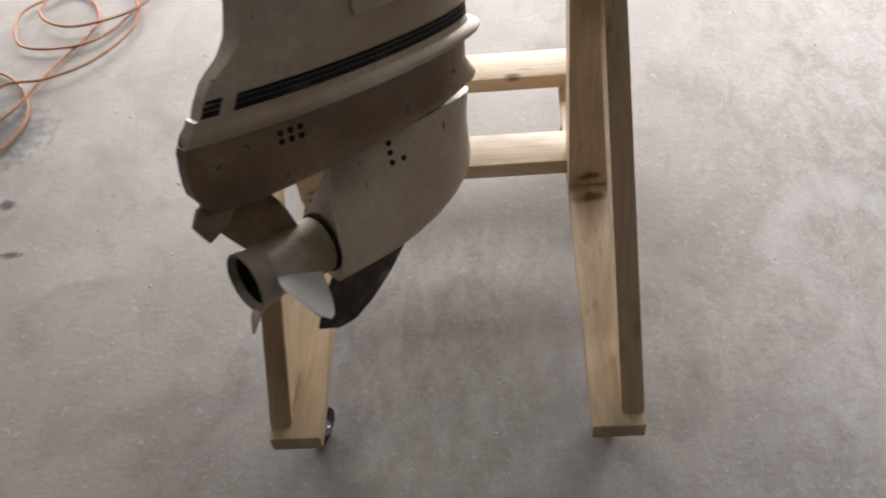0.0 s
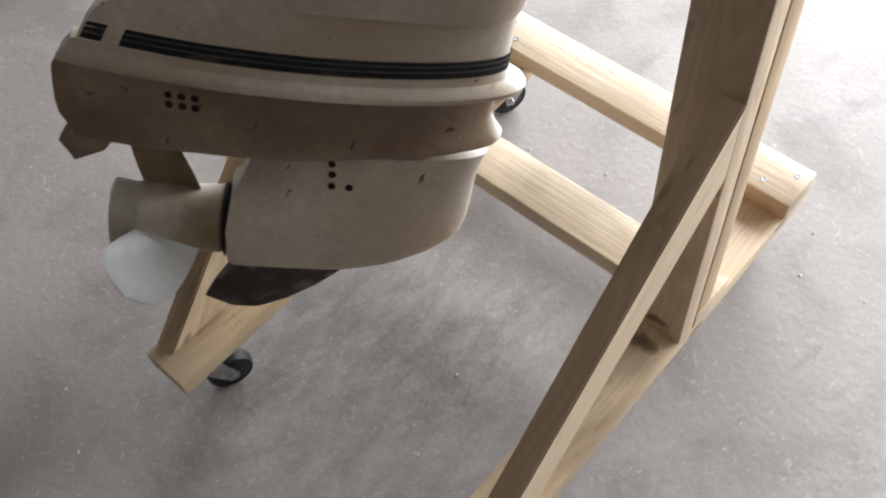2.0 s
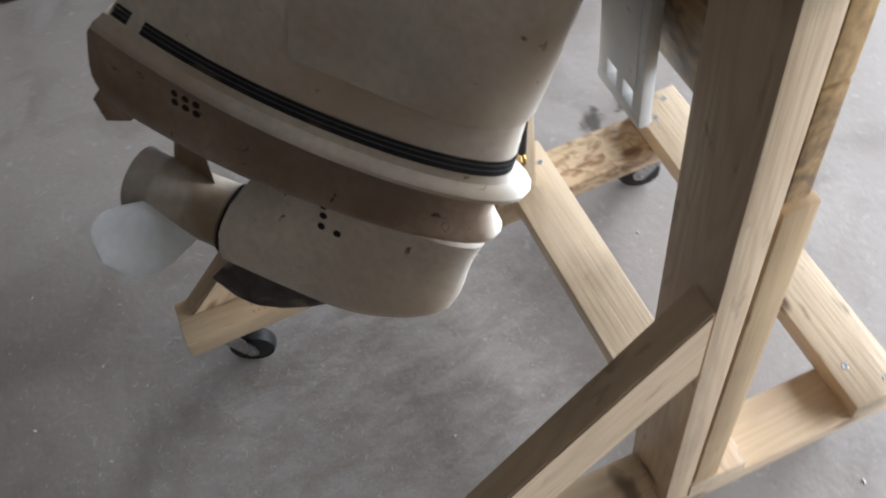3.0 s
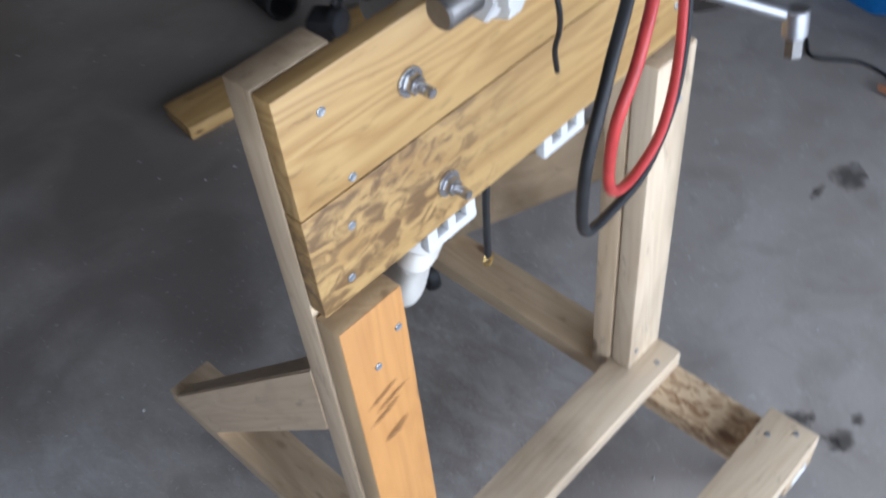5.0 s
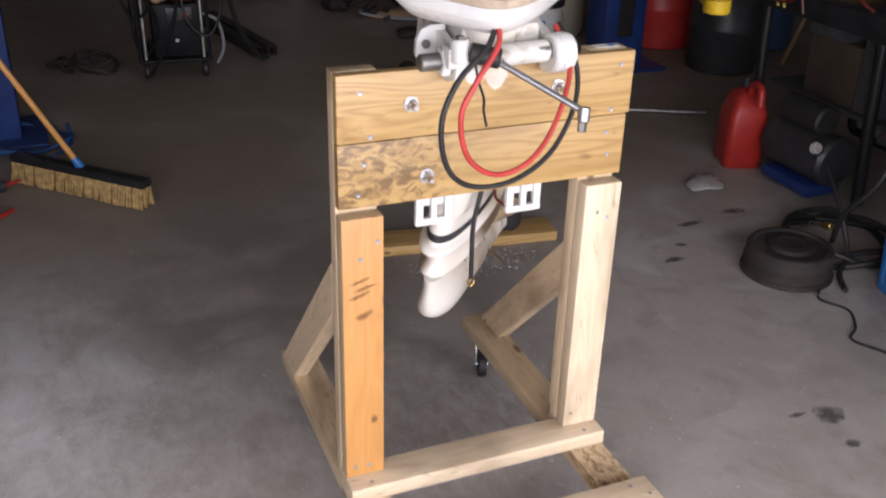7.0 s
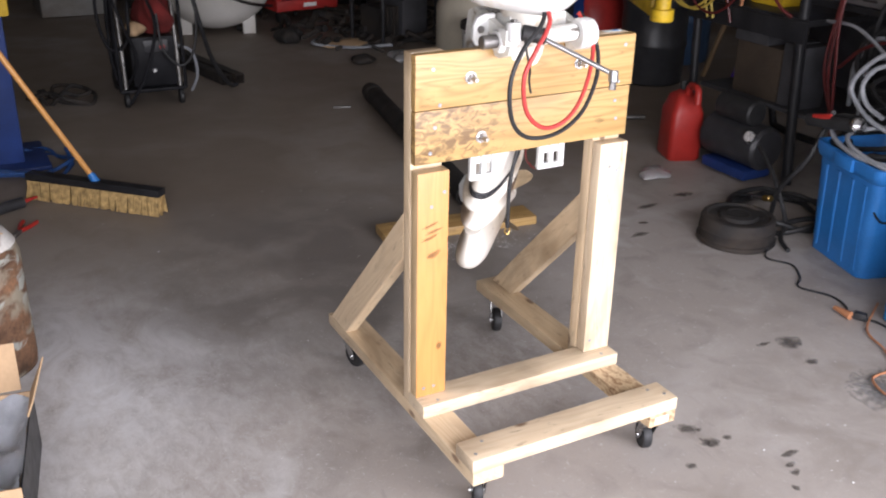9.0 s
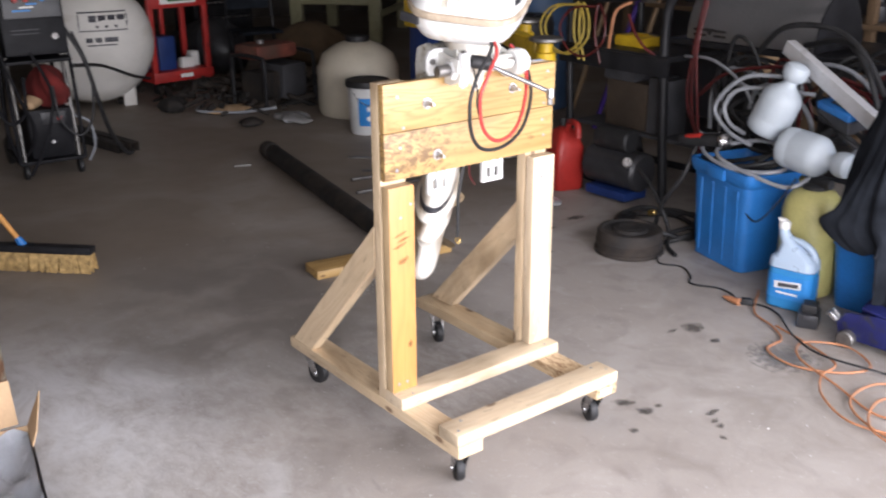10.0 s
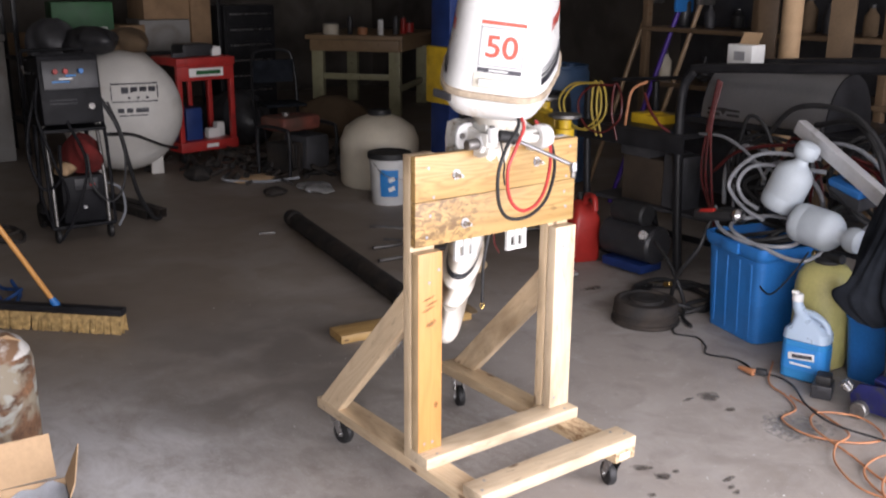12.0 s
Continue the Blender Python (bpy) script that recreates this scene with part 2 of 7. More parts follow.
    # mottled darker patch round a point behind the stand
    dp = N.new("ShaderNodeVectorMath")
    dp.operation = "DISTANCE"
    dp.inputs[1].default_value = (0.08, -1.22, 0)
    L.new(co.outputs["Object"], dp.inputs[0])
    dark_patch = N.new("ShaderNodeMath")
    dark_patch.operation = "MULTIPLY"
    L.new(ramp(dp.outputs["Value"], 1.10, 0.48), dark_patch.inputs[0])
    L.new(ramp(tex(2.4, 7, 0.6), 0.22, 0.55, 0.88), dark_patch.inputs[1])
    col = mix(dark_patch.outputs[0], col, (0.142, 0.124, 0.109))
    L.new(col, b.inputs["Base Color"])
    rr = N.new("ShaderNodeMapRange")
    rr.inputs["To Min"].default_value, rr.inputs["To Max"].default_value = 0.42, 0.76
    L.new(tex(4.0, 6, 0.5), rr.inputs["Value"])
    L.new(rr.outputs["Result"], b.inputs["Roughness"])
    bp = N.new("ShaderNodeBump")
    bp.inputs["Strength"].default_value, bp.inputs["Distance"].default_value = 0.25, 0.004
    L.new(tex(60, 6, rough=0.65), bp.inputs["Height"])
    L.new(bp.outputs[0], b.inputs["Normal"])
    return m


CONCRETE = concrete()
PINE = wood("pine", (0.61, 0.475, 0.315), (0.45, 0.31, 0.18), dirt=0.95)
PINE_SCORCHED = wood("pine_scorched", (0.58, 0.445, 0.285), (0.43, 0.295, 0.165), stain=(0.20, 0.10, 0.04), stain_box=(0.16, 0.22), dirt=0.6)
SCREW = material("zinc_screw", (0.34, 0.36, 0.38), 0.4, 0.7, var=0.15)
PINE_PALE = wood("pine_pale", (0.63, 0.51, 0.36), (0.48, 0.35, 0.22), dirt=0.8)
PINE_ORANGE = wood("pine_orange", (0.54, 0.39, 0.22), (0.40, 0.26, 0.13), dirt=0.6, face=((0.50, 0.245, 0.075), (0.33, 0.145, 0.04)))
DECK = wood("deck_board", (0.44, 0.283, 0.108), (0.27, 0.145, 0.045), dirt=0.15, knots=0.03, ring=0.62)
DECK_STAINED = wood("deck_board_stained", (0.42, 0.27, 0.102), (0.26, 0.14, 0.043), ring=0.62, stain=(0.12, 0.065, 0.026), stain_box=(0.0, 0.13), dirt=0.15, knots=0.03)
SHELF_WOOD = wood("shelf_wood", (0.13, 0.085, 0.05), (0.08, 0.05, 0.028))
OLD_WOOD = wood("old_wood", (0.30, 0.20, 0.11), (0.20, 0.12, 0.06))
GREEN_WOOD = wood("treated_wood", (0.38, 0.36, 0.22), (0.27, 0.25, 0.14))
WHITE = material("white_enamel", (0.60, 0.60, 0.585), 0.32, var=0.04, scale=14, bump=0.03, stain=(0.48, 0.42, 0.33), stain_at=(0.62, 0.80), stain_scale=9.0)
CHIPPED = material("chipped_enamel", (0.60, 0.59, 0.55), 0.38, var=0.08, scale=22, bump=0.08, color2=(0.30, 0.24, 0.17), mask=(0.58, 0.70), stain=(0.07, 0.055, 0.045), stain_at=(0.60, 0.68), stain_scale=26.0)
AGED_WHITE = material("aged_enamel", (0.60, 0.56, 0.47), 0.4, var=0.06, scale=14, bump=0.03)
OLD_WHITE = material("yellowed_paint", (0.68, 0.61, 0.51), 0.36, var=0.15, scale=7, bump=0.06, color2=(0.47, 0.37, 0.26), mask=(0.42, 0.75), stain=(0.13, 0.09, 0.06), stain_at=(0.68, 0.74), stain_scale=42.0, pale_side=(0.03, 0.12, (0.66, 0.63, 0.57)))
BROWN_PAINT = material("grimy_paint", (0.37, 0.275, 0.195), 0.40, var=0.22, scale=7, bump=0.08, color2=(0.18, 0.118, 0.077), mask=(0.38, 0.66), stain=(0.06, 0.045, 0.035), stain_at=(0.65, 0.71), stain_scale=46.0, pale_side=(0.05, 0.12, (0.64, 0.60, 0.53)))
TAN_SEAL = material("tan_seal", (0.42, 0.34, 0.25), 0.6, var=0.2, scale=25)
BARE_DARK = material("worn_skeg_metal", (0.075, 0.062, 0.055), 0.5, 0.3, var=0.3, scale=30, color2=(0.26, 0.22, 0.18), mask=(0.56, 0.72))
PROP = material("prop_paint", (0.52, 0.47, 0.40), 0.4, var=0.12, scale=12, color2=(0.26, 0.19, 0.11), mask=(0.46, 0.70))
PROP_BROWN = material("prop_grime", (0.34, 0.25, 0.15), 0.45, var=0.2, scale=14, color2=(0.11, 0.075, 0.04), mask=(0.42, 0.62))
PROP_PALE = material("prop_pale", (0.62, 0.64, 0.64), 0.4, var=0.08, scale=12, stain=(0.35, 0.3, 0.22), stain_at=(0.62, 0.8), stain_scale=10.0)
BLACK = material("black_rubber", (0.018, 0.018, 0.019), 0.55, var=0.25, scale=20, bump=0.1)
DARK = material("dark_plastic", (0.03, 0.03, 0.033), 0.4, var=0.2, scale=12, bump=0.05)
# near-black for the discs, strips and linings that stand for openings
HOLE = material("dark_hole", (0.012, 0.009, 0.008), 0.8, var=0.2)
STEEL = material("steel", (0.55, 0.55, 0.56), 0.28, 1.0, var=0.12, scale=20, bump=0.05)
ROD_STEEL = material("rod_steel", (0.36, 0.36, 0.37), 0.38, 0.9, var=0.12, scale=20, bump=0.05)
DULL_STEEL = material("dull_steel", (0.22, 0.21, 0.2), 0.45, 0.8, var=0.2, scale=20)
STAINLESS = material("stainless", (0.50, 0.50, 0.51), 0.42, 0.85, var=0.08, scale=3, bump=0.02)
RUST = material("rust", (0.15, 0.075, 0.038), 0.8, var=0.4, scale=12, color2=(0.20, 0.17, 0.125), mask=(0.48, 0.58), stain=(0.25, 0.25, 0.22), stain_at=(0.56, 0.62), stain_scale=9.0, bump=0.4)
RUSTY_DARK = material("rusty_dark", (0.017, 0.015, 0.014), 0.8, 0.0, var=0.3, scale=9, color2=(0.036, 0.027, 0.021), bump=0.3)
RED = material("red_plastic", (0.36, 0.024, 0.018), 0.4, var=0.12, scale=8)
RED_PAINT = material("red_paint", (0.42, 0.03, 0.025), 0.42, var=0.15, scale=7, stain=(0.12, 0.02, 0.015), stain_at=(0.62, 0.78))
RED_CABLE = material("red_cable", (0.46, 0.045, 0.04), 0.45, var=0.12, scale=30, bump=0.03)
DECAL_RED = material("decal_red", (0.62, 0.08, 0.05), 0.4, var=0.05, bump=0.0)
DECAL_DARK = material("decal_dark", (0.05, 0.05, 0.06), 0.4, var=0.1, bump=0.0)
DECAL_FADED = material("decal_faded", (0.045, 0.046, 0.055), 0.5, var=0.2, scale=20, bump=0.05, color2=(0.16, 0.13, 0.11), mask=(0.56, 0.72))
DECAL_GREY = material("decal_grey", (0.30, 0.30, 0.31), 0.4, var=0.1, bump=0.0)
BLUE = material("blue_plastic", (0.02, 0.16, 0.46), 0.38, var=0.12, scale=6, bump=0.05)
BLUE_DARK = material("blue_paint", (0.012, 0.034, 0.145), 0.45, var=0.2, scale=6)
JACK_BLUE = material("jack_blue", (0.014, 0.018, 0.10), 0.4, var=0.2, scale=12, stain=(0.03, 0.03, 0.04), stain_at=(0.58, 0.7), stain_scale=16.0)
BARREL_BLUE = material("barrel_blue", (0.05, 0.10, 0.19), 0.45, var=0.15, scale=5)
YELLOW = material("yellow_paint", (0.62, 0.40, 0.02), 0.45, var=0.18, scale=9, stain=(0.10, 0.06, 0.02), stain_at=(0.6, 0.72), stain_scale=7.0)
GREEN = material("green_case", (0.010, 0.105, 0.028), 0.5, var=0.12)
LIME = material("yellow_green_basket", (0.42, 0.42, 0.05), 0.45, var=0.12)
POLY = material("white_polyethylene", (0.46, 0.51, 0.55), 0.52, var=0.05, scale=6, bump=0.05, transmit=0.15, stain=(0.55, 0.54, 0.5), stain_at=(0.62, 0.8))
POLY_CREAM = material("cream_polyethylene", (0.54, 0.49, 0.39), 0.45, var=0.08, scale=6, stain=(0.4, 0.33, 0.23), stain_at=(0.58, 0.78))
SPRAY = material("sprayer_yellow", (0.48, 0.44, 0.17), 0.42, var=0.12, scale=7, stain=(0.25, 0.22, 0.1), stain_at=(0.6, 0.78))
SOAP = material("blue_liquid", (0.03, 0.22, 0.50), 0.2, var=0.06, scale=5, bump=0.0)
LABEL_BLUE = material("label_blue", (0.02, 0.20, 0.52), 0.45, var=0.06, bump=0.0)
PAPER = material("paper_white", (0.72, 0.72, 0.70), 0.7, var=0.06)
# darker cardboard copies: shade of the shelves and back painted into the colour
DEEP_SHADE_CARD = material("deep_shade_cardboard", (0.045, 0.031, 0.020), 0.85, var=0.2, scale=6)
SHADE_CARD = material("shade_cardboard", (0.115, 0.075, 0.042), 0.85, var=0.15, scale=6)
DIM_CARD = material("dim_cardboard", (0.27, 0.17, 0.095), 0.85, var=0.14, scale=6)
CARD = material("cardboard", (0.42, 0.28, 0.16), 0.8, var=0.1, scale=6)
BRISTLE = material("bristles", (0.48, 0.32, 0.13), 0.85, var=0.3, scale=40, bump=0.8, fine=300.0)
HANDLE = wood("broom_handle_wood", (0.58, 0.28, 0.08), (0.45, 0.18, 0.04), dirt=0.1, knots=0.0)
CLOTH = material("black_cloth", (0.019, 0.022, 0.028), 0.95, var=0.3, scale=10, bump=0.7, fine=300.0, spec=0.06)
RED_CLOTH = material("red_cloth", (0.14, 0.014, 0.012), 0.95, var=0.25, scale=10, bump=0.5, fine=300.0)
ORANGE = material("orange_cord", (0.42, 0.18, 0.085), 0.55, var=0.15, scale=30, bump=0.05)
YELLOW_CORD = material("yellow_cord", (0.40, 0.29, 0.05), 0.55, var=0.15, scale=30, bump=0.05)
GREY_HOSE = material("grey_hose", (0.25, 0.26, 0.28), 0.4, var=0.12, scale=20, bump=0.05)
RED_HOSE = material("dark_red_hose", (0.085, 0.010, 0.010), 0.4, var=0.2, scale=20, bump=0.05)
BLUE_HOSE = material("blue_hose", (0.02, 0.07, 0.22), 0.45, var=0.2, scale=20)
BRASS = material("brass", (0.55, 0.38, 0.14), 0.35, 1.0, var=0.15, scale=30)
WALL = material("grimy_wall", (0.13, 0.115, 0.10), 0.85, var=0.25, scale=2.0, stain=(0.05, 0.04, 0.035), stain_at=(0.5, 0.75), stain_scale=1.2)
# pale so that the unseen ceiling throws daylight back into the shop
CEIL = material("bounce_ceiling", (0.46, 0.44, 0.41), 0.9, var=0.2, scale=1.5)
ASPHALT = material("asphalt", (0.09, 0.088, 0.085), 0.9, var=0.2, scale=3.0, bump=0.5)
SMEAR = soaked("brown_smear", (0.11, 0.05, 0.022), 0.24)
PATCH = soaked("repair_patch", (0.150, 0.156, 0.162), 0.30)
OIL = soaked("oil_stain", (0.085, 0.074, 0.064), 0.36)
SALT = material("white_residue", (0.54, 0.53, 0.52), 0.8, var=0.15, scale=20, bump=0.4)
CLEAR = material("clear_film", (0.7, 0.7, 0.7), 0.15, var=0.1, scale=20, transmit=0.6, bump=0.4)
GREY_METAL = material("grey_metal", (0.06, 0.06, 0.065), 0.5, 0.2, var=0.2, scale=8)
BLACK_PAINT = material("black_paint", (0.018, 0.018, 0.020), 0.35, var=0.25, scale=9, bump=0.1, spec=0.25)
TANK_WHITE = material("tank_white", (0.62, 0.60, 0.56), 0.5, var=0.06, scale=4, stain=(0.40, 0.36, 0.30), stain_at=(0.58, 0.78))
# white darkened for the dim back of the shop, shade put into the colour
DIM_WHITE = material("dim_white", (0.21, 0.203, 0.192), 0.6, var=0.12, scale=4, stain=(0.12, 0.10, 0.08), stain_at=(0.5, 0.72), stain_scale=3.0)
FADED_RED = material("faded_red", (0.16, 0.045, 0.03), 0.6, var=0.3, scale=9, color2=(0.07, 0.035, 0.025))
WELDER_BLACK = material("welder_black", (0.012, 0.012, 0.014), 0.45, var=0.3, scale=9, bump=0.1, spec=0.12)
PURPLE = material("purple_handle", (0.06, 0.02, 0.25), 0.4)


# ---- mesh helpers ----
def finish(bm, smooth=40):
    bmesh.ops.recalc_face_normals(bm, faces=bm.faces)
    for f in bm.faces:
        f.smooth = True
    for e in bm.edges:
        e.smooth = len(e.link_faces) == 2 and e.calc_face_angle(0) < radians(smooth)
    me = bpy.data.meshes.new("mesh")
    bm.to_mesh(me)
    bm.free()
    return me


def part(name, bm, mat, parent=None, label="", m=None, smooth=40):
    me = finish(bm, smooth) if isinstance(bm, bmesh.types.BMesh) else bm
    me.name = name
    if not me.materials:
        me.materials.append(mat)
    ob = new(name, me)
    ob.parent = parent
    if m is not None:
        ob.matrix_basis = m
    return tagged(ob, label)


def thing(name, m, label, category, group="", kind=""):
    ob = new(name)
    ob.empty_display_size = 0.05
    ob.matrix_basis = m
    return tagged(ob, label, category, group, kind)


def solo(name, bm, mat, label, category, m=None, group="", kind="", smooth=40):
    return tagged(part(name, bm, mat, None, label, m, smooth), label, category, group, kind)


def add_box(bm, size, at=(0, 0, 0), bevel=0.0, rot=None, seg=2):
    g = bmesh.ops.create_cube(bm, size=1.0)
    m = Matrix.Translation(at) @ (rot or Matrix()) @ Matrix.Diagonal((*size, 1))
    bmesh.ops.transform(bm, matrix=m, verts=g["verts"])
    if bevel:
        edges = list({e for v in g["verts"] for e in v.link_edges})
        bmesh.ops.bevel(bm, geom=edges, offset=bevel, segments=seg, profile=0.6, affect="EDGES")
    return bm


def box(size, at=(0, 0, 0), bevel=0.003, rot=None, seg=2):
    return add_box(bmesh.new(), size, at, bevel, rot, seg)


def add_lathe(bm, prof, n=24, m=None, cap=True):
    """Turns (radius, height) pairs about z."""
    rings = []
    m = m or Matrix()
    for r, z in prof:
        rings.append([bm.verts.new(m @ Vector((r * math.cos(2 * math.pi * i / n), r * math.sin(2 * math.pi * i / n), z))) for i in range(n)])
    for a, b in zip(rings, rings[1:]):
        for i in range(n):
            bm.faces.new((a[i], a[(i + 1) % n], b[(i + 1) % n], b[i]))
    if cap:
        bm.faces.new(rings[0][::-1])
        bm.faces.new(rings[-1])
    return bm


def lathe(prof, n=24, m=None, cap=True):
    return add_lathe(bmesh.new(), prof, n, m, cap)


def along(a, b):
    """The matrix that lays z from a to b."""
    a, b = Vector(a), Vector(b)
    return Matrix.Translation(a) @ (b - a).to_track_quat("Z", "Y").to_matrix().to_4x4()


def rod(a, b, r, n=14, bevel=0.15):
    h = (Vector(b) - Vector(a)).length
    e = min(r * bevel, h * 0.3)
    return lathe([(r - e, 0), (r, e), (r, h - e), (r - e, h)], n, along(a, b))


def add_rod(bm, a, b, r, n=14):
    h = (Vector(b) - Vector(a)).length
    return add_lathe(bm, [(r * 0.9, 0), (r, r * 0.1), (r, h - r * 0.1), (r * 0.9, h)], n, along(a, b))


def spline(pts, steps=8):
    p = [Vector(q) for q in pts]
    p = [p[0] * 2 - p[1]] + p + [p[-1] * 2 - p[-2]]
    out = []
    for i in range(1, len(p) - 2):
        for k in range(steps):
            t = k / steps
            a, b, c, d = p[i - 1:i + 3]
            out.append(0.5 * (2 * b + (c - a) * t + (2 * a - 5 * b + 4 * c - d) * t * t + (3 * b - a - 3 * c + d) * t ** 3))
    return out + [p[-2]]


def add_tube(bm, pts, r, n=8, steps=8, radii=None):
    line = spline(pts, steps) if steps > 1 else [Vector(q) for q in pts]
    side = None
    rings = []
    for i, q in enumerate(line):
        d = (line[min(i + 1, len(line) - 1)] - line[max(i - 1, 0)]).normalized()
        if side is None:
            side = d.orthogonal().normalized()
        side = (side - d * side.dot(d)).normalized()
        up = d.cross(side)
        rr = r if radii is None else radii(i / (len(line) - 1))
        rings.append([bm.verts.new(q + rr * (side * math.cos(2 * math.pi * k / n) + up * math.sin(2 * math.pi * k / n))) for k in range(n)])
    for a, b in zip(rings, rings[1:]):
        for k in range(n):
            bm.faces.new((a[k], a[(k + 1) % n], b[(k + 1) % n], b[k]))
    bm.faces.new(rings[0][::-1])
    bm.faces.new(rings[-1])
    return bm


def tube(pts, r, n=8, steps=8, radii=None):
    return add_tube(bmesh.new(), pts, r, n, steps, radii)


def loft(sections, cap=True):
    """Skins a list of equally long closed sections (lists of points)."""
    bm = bmesh.new()
    rings = [[bm.verts.new(p) for p in s] for s in sections]
    n = len(rings[0])
    for a, b in zip(rings, rings[1:]):
        for i in range(n):
            bm.faces.new((a[i], a[(i + 1) % n], b[(i + 1) % n], b[i]))
    if cap:
        bm.faces.new(rings[0][::-1])
        bm.faces.new(rings[-1])
    return bm


def prism(outline, depth, m=None, bevel=0.0):
    """Extrudes a flat outline of (x, y) by depth along z."""
    bm = bmesh.new()
    f = bm.faces.new([bm.verts.new((x, y, 0)) for x, y in outline])
    g = bmesh.ops.extrude_face_region(bm, geom=[f])
    bmesh.ops.translate(bm, vec=(0, 0, depth), verts=[v for v in g["geom"] if isinstance(v, bmesh.types.BMVert)])
    if bevel:
        bmesh.ops.bevel(bm, geom=list(bm.edges), offset=bevel, segments=2, profile=0.6, affect="EDGES")
    if m is not None:
        bmesh.ops.transform(bm, matrix=m, verts=bm.verts)
    return bm


def superellipse(w, fr, bk, z, n=48, e=4.0, taper=0.0):
    """A rounded plan section at height z, from y = bk to y = fr and half-width w."""
    cy, ry = (fr + bk) / 2, (fr - bk) / 2
    out = []
    for i in range(n):
        a = 2 * math.pi * i / n
        c, s = math.cos(a), math.sin(a)
        y = ry * math.copysign(abs(s) ** (2 / e), s)
        x = w * math.copysign(abs(c) ** (2 / e), c) * (1 - taper * max(0.0, y / ry))
        out.append(Vector((x, cy + y, z)))
    return out


def blob(radius, at, seed, flat=0.0015, n=22, stretch=(1, 1)):
    """A thin spot with an uneven rim."""
    rnd = random.Random(seed)
    ph = [rnd.uniform(0, 6.28) for _ in range(4)]
    pts = []
    for i in range(n):
        a = 2 * math.pi * i / n
        r = radius * (1 + 0.22 * math.sin(2 * a + ph[0]) + 0.16 * math.sin(3 * a + ph[1]) + 0.12 * math.sin(5 * a + ph[2]) + 0.08 * math.sin(9 * a + ph[3]))
        pts.append((at[0] + r * math.cos(a) * stretch[0], at[1] + r * math.sin(a) * stretch[1]))
    return prism(pts, flat, Matrix.Translation((0, 0, 0.0005)))


# ---- structure ----
X_WEST, X_EAST, Y_BACK, Y_DOOR, HIGH = -6.4, 4.2, -10.6, 3.15, 3.7
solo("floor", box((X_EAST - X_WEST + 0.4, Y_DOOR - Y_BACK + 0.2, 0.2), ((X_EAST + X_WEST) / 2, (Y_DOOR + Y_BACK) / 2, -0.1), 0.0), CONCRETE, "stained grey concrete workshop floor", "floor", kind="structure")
solo("ground", box((120, 80, 0.2), (0, Y_DOOR + 40.15, -0.14), 0.0), ASPHALT, "dark asphalt yard outside the bay door", "ground", kind="structure")
solo("wall_west", box((0.2, Y_DOOR - Y_BACK, HIGH), (X_WEST - 0.1, (Y_DOOR + Y_BACK) / 2, HIGH / 2), 0.0), WALL, "dark grimy workshop side wall", "wall", kind="structure")
solo("wall_east", box((0.2, Y_DOOR - Y_BACK, HIGH), (X_EAST + 0.1, (Y_DOOR + Y_BACK) / 2, HIGH / 2), 0.0), WALL, "dark grimy workshop side wall", "wall", kind="structure")
solo("wall_back", box((X_EAST - X_WEST + 0.4, 0.2, HIGH), ((X_EAST + X_WEST) / 2, Y_BACK - 0.1, HIGH / 2), 0.0), WALL, "dark grimy workshop back wall", "wall", kind="structure")
bm = bmesh.new()
add_box(bm, (2.9, 0.2, HIGH), (X_WEST + 1.45, Y_DOOR + 0.103, HIGH / 2))
add_box(bm, (0.6, 0.2, HIGH), (X_EAST - 0.3, Y_DOOR + 0.103, HIGH / 2))
add_box(bm, (X_EAST - X_WEST - 3.5, 0.2, 1.3), ((X_WEST + 2.9 + X_EAST - 0.6) / 2, Y_DOOR + 0.103, HIGH - 0.65))
solo("wall_front", bm, WALL, "workshop front wall with a wide open bay door", "wall", kind="structure")
# out of view; added as a reflector for the door's daylight
solo("ceiling", box((X_EAST - X_WEST + 0.4, Y_DOOR - Y_BACK + 0.2, 0.15), ((X_EAST + X_WEST) / 2, (Y_DOOR + Y_BACK) / 2, HIGH + 0.075), 0.0), CEIL, "unseen pale workshop ceiling that bounces daylight", "ceiling", kind="structure")


# ---- the wooden stand ----
XL, XR, YF, YR = -0.306, 0.337, 0.356, -0.59   # outer sides and ends of the runners
ZR, ZC, ZB, ZT = 0.160, 0.198, 0.856, 1.131     # tops of runners and cross pieces, foot and top of the boards
T4, W4 = 0.038, 0.089


def lumber(length, width, thick, worn=0.003):
    return box((length, width, thick), bevel=worn, seg=2)


stand = thing("engine_stand", Matrix(), "home-made pine engine stand on four black casters", "engine stand")


def stick(name, a, b, width, thick, mat, wide, label=""):
    """A board whose centre line runs from a to b; wide: the way of its width."""
    a, b, wide = Vector(a), Vector(b), Vector(wide)
    x = (b - a).normalized()
    z = x.cross(wide).normalized()
    y = z.cross(x)
    m = Matrix((x, y, z)).transposed().to_4x4()
    m.translation = (a + b) / 2
    return part(name, lumber((b - a).length, width, thick), mat, stand, label, m)


for x in (XL + W4 / 2, XR - W4 / 2):
    stick("runner", (x, YR, ZR - T4 / 2), (x, YF, ZR - T4 / 2), W4, T4, PINE_SCORCHED if x < 0 else PINE, (1, 0, 0))
for y in (W4 / 2, YF - W4 / 2):
    stick("cross_piece", (XR + 0.002, y, ZC - T4 / 2), (XL - 0.002, y, ZC - T4 / 2), W4, T4, PINE_PALE, (0, 1, 0))
